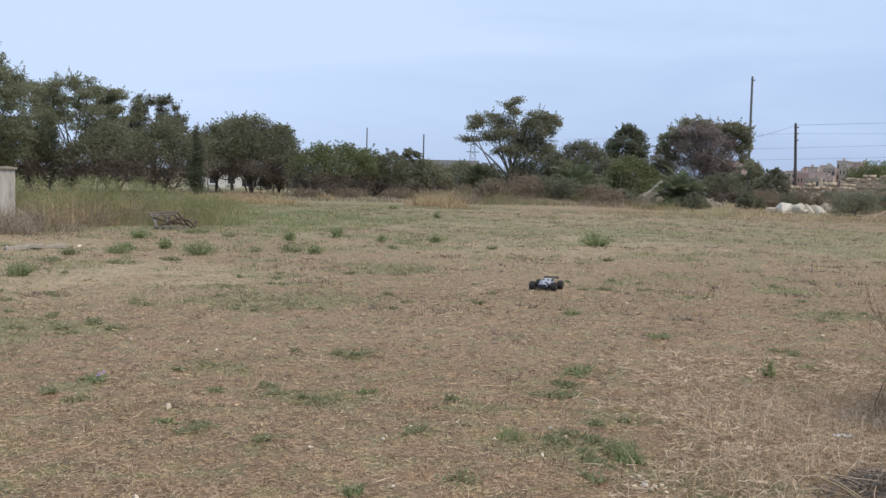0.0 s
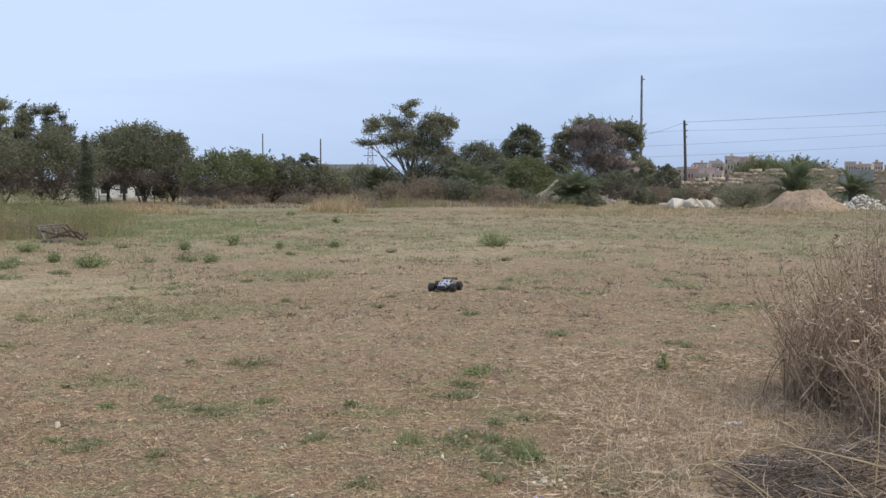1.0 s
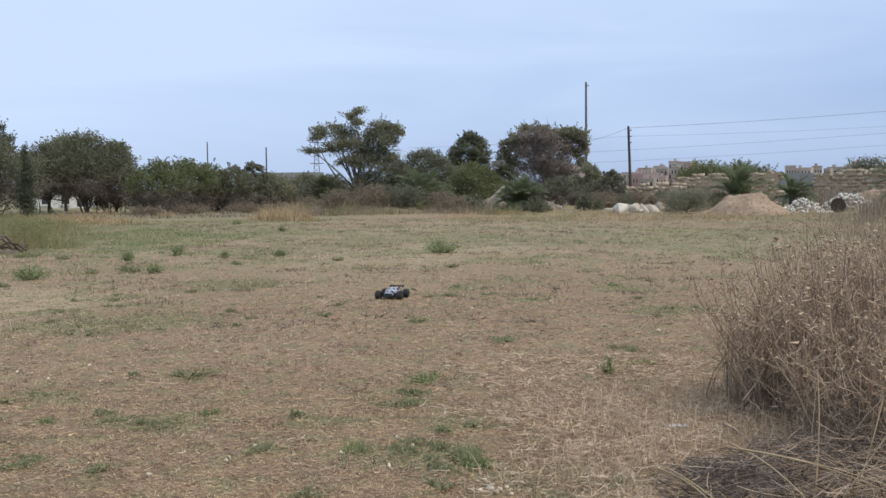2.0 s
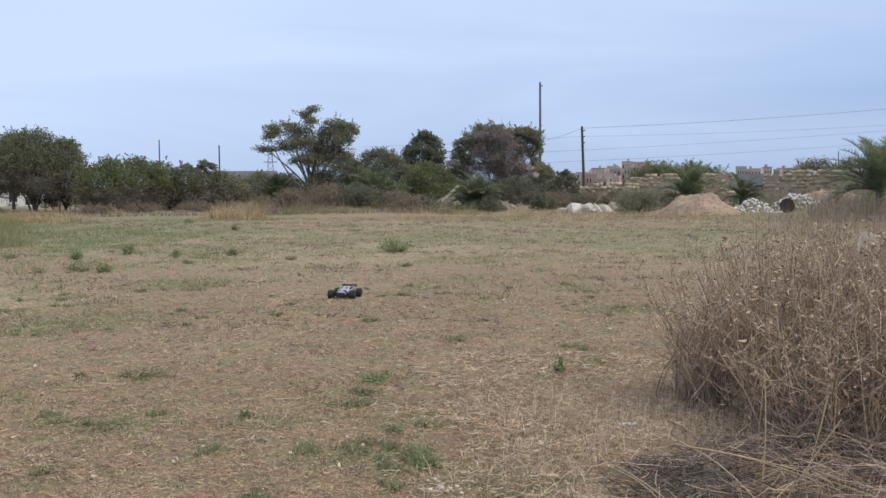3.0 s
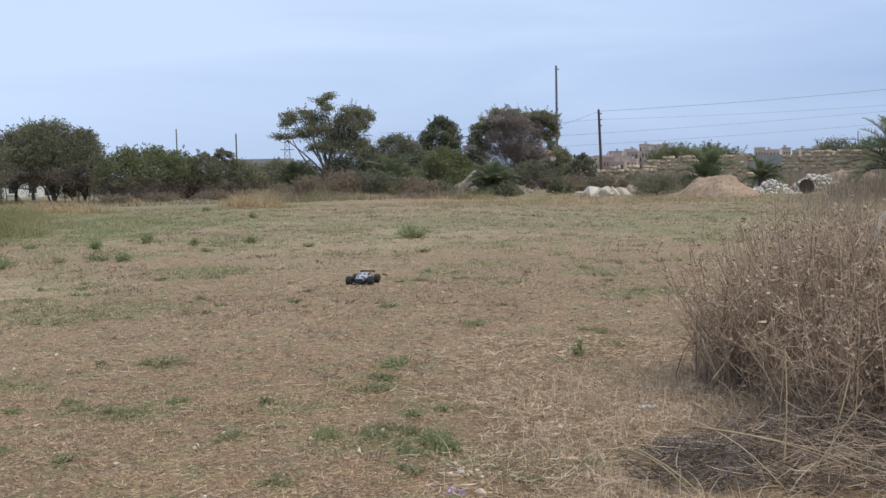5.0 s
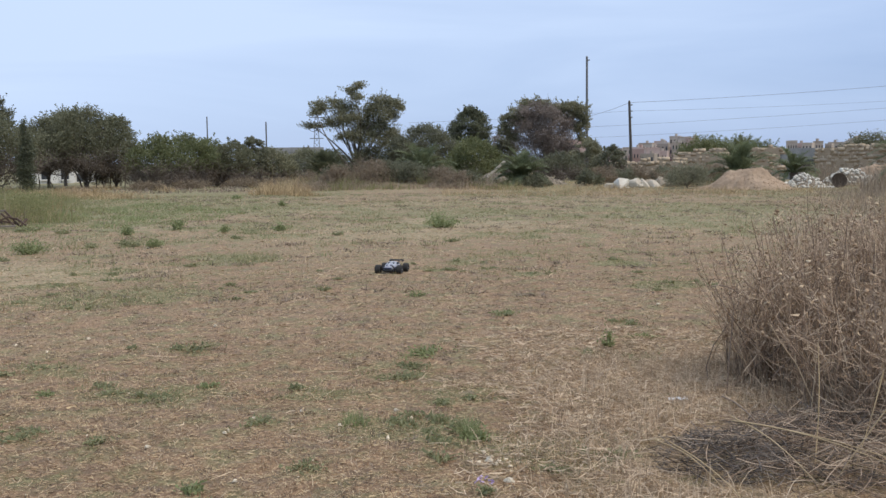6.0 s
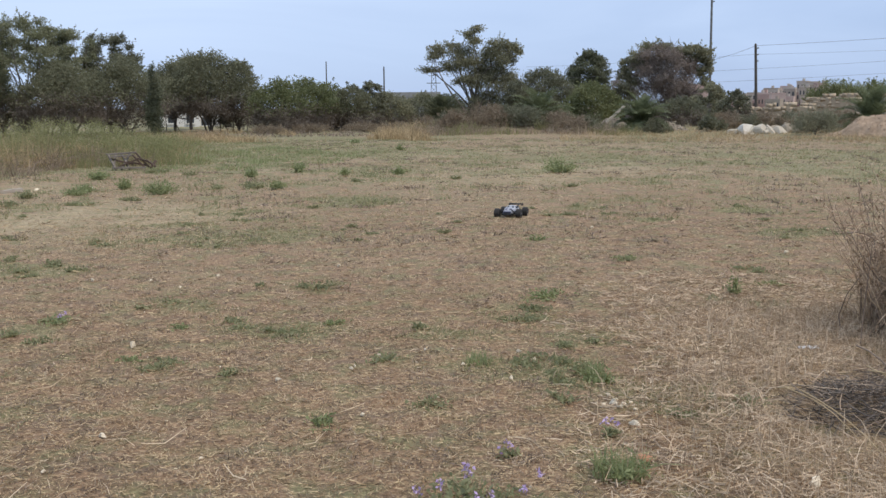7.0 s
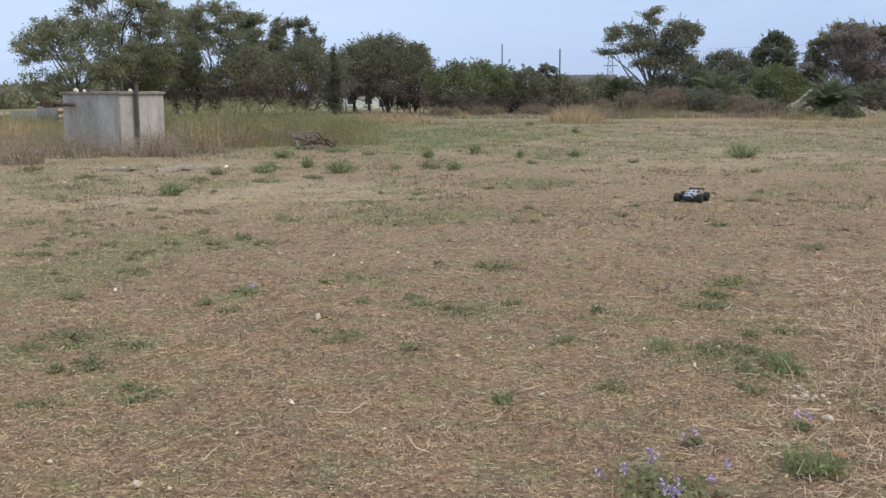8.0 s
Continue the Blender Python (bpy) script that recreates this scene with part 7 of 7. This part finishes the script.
xy = scatter(rng, 1100, -33, 34, 3.3, 14)
for (x, y, z) in land(np.concatenate([xy, rng.normal((1.0, 5.4), (0.14, 0.10), (26, 2))])):
    co, fa = shapes[rng.integers(0, 5)]
    s = rng.uniform(0.008, 0.028) * (1.7 if math.hypot(x - 1.0, y - 5.4) < 0.3 else 1)
    t = rng.uniform(0, TAU)
    c, si = math.cos(t), math.sin(t)
    pairs.append((co @ np.array([[c, si, 0], [-si, c, 0], [0, 0, 1]]) * s + (x, y, z + s * 0.12), fa))
stuff("gravel", "small pale stones strewn over dry soil", "gravel", mesh_of("gravel", *joined(*pairs)), "pebble")

shard = bmesh.new()
bmesh.ops.create_grid(shard, x_segments=9, y_segments=7, size=0.5)
for v in shard.verts:
    x, y = v.co.x, v.co.y
    v.co = Vector((x * 0.075 * (1 - 0.5 * abs(y)), y * 0.045, -0.12 * (y * 0.06) ** 2 * 30 + 0.002 * noise.noise((x * 4, y * 4, 0))))
bmesh.ops.solidify(shard, geom=shard.faces[:], thickness=0.007)
tagged(part("pottery_shard", shard, M["terracotta"], None, at=Matrix.Translation((0.985, 4.50, ground_z(0.985, 4.50) + 0.022)) @ Euler((0.3, 0.1, -0.5)).to_matrix().to_4x4()), "orange terracotta shard beside a grass tuft", "shard")
bm = bmesh.new()
bmesh.ops.create_grid(bm, x_segments=14, y_segments=6, size=0.5)
for v in bm.verts:
    v.co = Vector((v.co.x * 0.13, v.co.y * 0.05, 0.012 * noise.noise(v.co * 4)))
bmesh.ops.solidify(bm, geom=bm.faces[:], thickness=0.003)
tagged(part("plastic_scrap", bm, M["plastic"], None, at=Matrix.Translation((2.49, 6.56, ground_z(2.49, 6.56) + 0.025))), "crumpled pale plastic scrap on straw", "scrap")
rock("dark_clod", "small dark clod on dry soil", "clod", 4.2, 11.95, 0.055, "bark", 560, "", 0.1)


# ---------------------------------------------------------------- the model truck
def truck():
    p = (1.40, 15.0)
    ob = thing("model_truck", "radio-controlled off-road truck with white and blue shell", "toy car", Matrix.Translation((*p, ground_z(*p))) @ Matrix.Rotation(radians(-90 - 23), 4, "Z") @ Matrix.Scale(0.88, 4))
    # local x runs forwards
    r, wide, base, track = 0.073, 0.085, 0.345, 0.36
    for sx in (-1, 1):
        for sy in (-1, 1):
            at = Matrix.Translation((sx * base / 2, sy * track / 2, r))
            prof = [(0.040, -0.46), (0.060, -0.5), (0.069, -0.44), (0.073, -0.25), (0.074, 0), (0.073, 0.25), (0.069, 0.44), (0.060, 0.5), (0.040, 0.46)]
            v, n = [], 36
            for k in range(n):
                a = TAU * k / n
                for q, (rad, yy) in enumerate(prof):
                    knob = 0.0035 if (k + (q % 2)) % 2 and 2 <= q <= 6 else 0
                    v.append(((rad - knob) * math.cos(a), yy * wide, (rad - knob) * math.sin(a)))
            m = len(prof)
            f = [(k * m + q, k * m + q + 1, ((k + 1) % n) * m + q + 1, ((k + 1) % n) * m + q) for k in range(n) for q in range(m - 1)]
            wheel = part("wheel", mesh_of("wheel", np.array(v), np.array(f)), M["tyre"], ob, at=at)
            bm = bmesh.new()
            bar(bm, (0, -wide * 0.36, 0), (0, wide * 0.36, 0), 0.042, 20)
            for k in range(6):
                a = TAU * k / 6
                bar(bm, (0, sy * wide * 0.37, 0), (0.036 * math.cos(a), sy * wide * 0.44, 0.036 * math.sin(a)), 0.006, 6)
            part("rim", bm, M["rim"], wheel)
            part("hub_nut", bar(bmesh.new(), (0, sy * wide * 0.3, 0), (0, sy * wide * 0.52, 0), 0.011, 6), M["polegrey"], wheel)
            part("suspension_arm", bar(bar(bmesh.new(), (sx * base / 2 - 0.02, sy * 0.05, 0.055), (sx * base / 2, sy * (track / 2 - 0.045), 0.07), 0.007, 6), (sx * base / 2 + 0.02, sy * 0.05, 0.055), (sx * base / 2, sy * (track / 2 - 0.045), 0.07), 0.007, 6), M["black"], ob)
            shock = part("shock", bar(bmesh.new(), (sx * (base / 2 + 0.015), sy * 0.06, 0.135), (sx * (base / 2 + 0.01), sy * 0.12, 0.07), 0.011, 10), M["black"], ob)
            part("spring", mesh_of("spring", *tubes(np.array([[(sx * (base / 2 + 0.0125) + 0.013 * math.cos(t), sy * (0.07 + 0.0015 * t) + 0.0, 0.128 - 0.0017 * t + 0.013 * math.sin(t) * 0.3) for t in np.linspace(0, 25, 60)]]), 0.0022, 4)), M["polegrey"], shock)
    part("chassis", box(bmesh.new(), -0.21, 0.21, -0.065, 0.065, 0.035, 0.05, 0.004), M["black"], ob)
    part("bumper", box(box(bmesh.new(), 0.21, 0.255, -0.075, 0.075, 0.045, 0.07, 0.008), 0.205, 0.235, -0.05, 0.05, 0.07, 0.09, 0.006), M["black"], ob)
    # shell by cross-sections from nose to tail: place, half width, low edge, shoulder, roof, roof half width
    cuts = [(0.225, 0.045, 0.075, 0.090, 0.095, 0.030), (0.200, 0.075, 0.075, 0.112, 0.118, 0.055), (0.120, 0.090, 0.078, 0.132, 0.140, 0.065), (0.070, 0.092, 0.078, 0.138, 0.150, 0.066),
            (0.015, 0.106, 0.074, 0.134, 0.172, 0.062), (-0.055, 0.108, 0.074, 0.136, 0.177, 0.062), (-0.110, 0.100, 0.076, 0.138, 0.166, 0.062), (-0.150, 0.082, 0.085, 0.142, 0.150, 0.060), (-0.215, 0.070, 0.095, 0.135, 0.140, 0.052)]
    bm = bmesh.new()
    prev = None
    for x, hw, lo, sh, ro, rw in cuts:
        ring = [bm.verts.new(c) for c in ((x, -hw, lo), (x, -hw * 1.02, (lo + sh) / 2), (x, -hw * 0.95, sh), (x, -rw, ro), (x, 0, ro + 0.004), (x, rw, ro), (x, hw * 0.95, sh), (x, hw * 1.02, (lo + sh) / 2), (x, hw, lo))]
        if prev:
            for q in range(8):
                bm.faces.new((prev[q], prev[q + 1], ring[q + 1], ring[q]))
        else:
            bm.faces.new(ring)
        prev = ring
    bm.faces.new(prev[::-1])
    bmesh.ops.recalc_face_normals(bm, faces=bm.faces[:])
    shell = part("shell", bm, M["shell"], ob, "white painted body shell")
    win = bmesh.new()
    for pts in (((0.066, -0.058, 0.153), (0.066, 0.058, 0.153), (0.018, 0.050, 0.174), (0.018, -0.050, 0.174)),):
        win.faces.new([win.verts.new(c) for c in pts])
    for sy in (-1, 1):
        win.faces.new([win.verts.new(c) for c in ((0.040, sy * 0.099, 0.139), (-0.095, sy * 0.097, 0.141), (-0.085, sy * 0.072, 0.168), (0.010, sy * 0.071, 0.168))])
    bmesh.ops.solidify(win, geom=win.faces[:], thickness=0.004)
    part("windows", win, M["opening"], shell, "dark shell windows")
    part("grille", box(bmesh.new(), 0.205, 0.232, -0.062, 0.062, 0.076, 0.104, 0.004), M["shellblue"], shell, "dark blue nose")
    for sy in (-1, 1):
        part("side_stripe", box(bmesh.new(), -0.16, 0.17, sy * 0.104 - 0.004, sy * 0.104 + 0.004, 0.082, 0.112, 0.002), M["shellblue"], shell, "dark blue side stripe")
        part("hood_stripe", box(bmesh.new(), 0.09, 0.18, sy * 0.035 - 0.008, sy * 0.035 + 0.008, 0.128, 0.146, 0.003), M["shellblue"], shell, "dark blue hood stripe")
        part("wing_strut", box(bmesh.new(), -0.245, -0.20, sy * 0.045 - 0.003, sy * 0.045 + 0.003, 0.09, 0.178, 0.001), M["black"], ob)
    wing = part("rear_wing", box(box(bmesh.new(), -0.285, -0.205, -0.105, 0.105, 0.176, 0.183, 0.003), -0.292, -0.284, -0.105, 0.105, 0.176, 0.194, 0.002), M["black"], ob)
    for sy in (-1, 1):
        part("end_plate", box(bmesh.new(), -0.292, -0.205, sy * 0.108 - 0.003, sy * 0.108 + 0.003, 0.160, 0.198, 0.002), M["black"], wing)


truck()
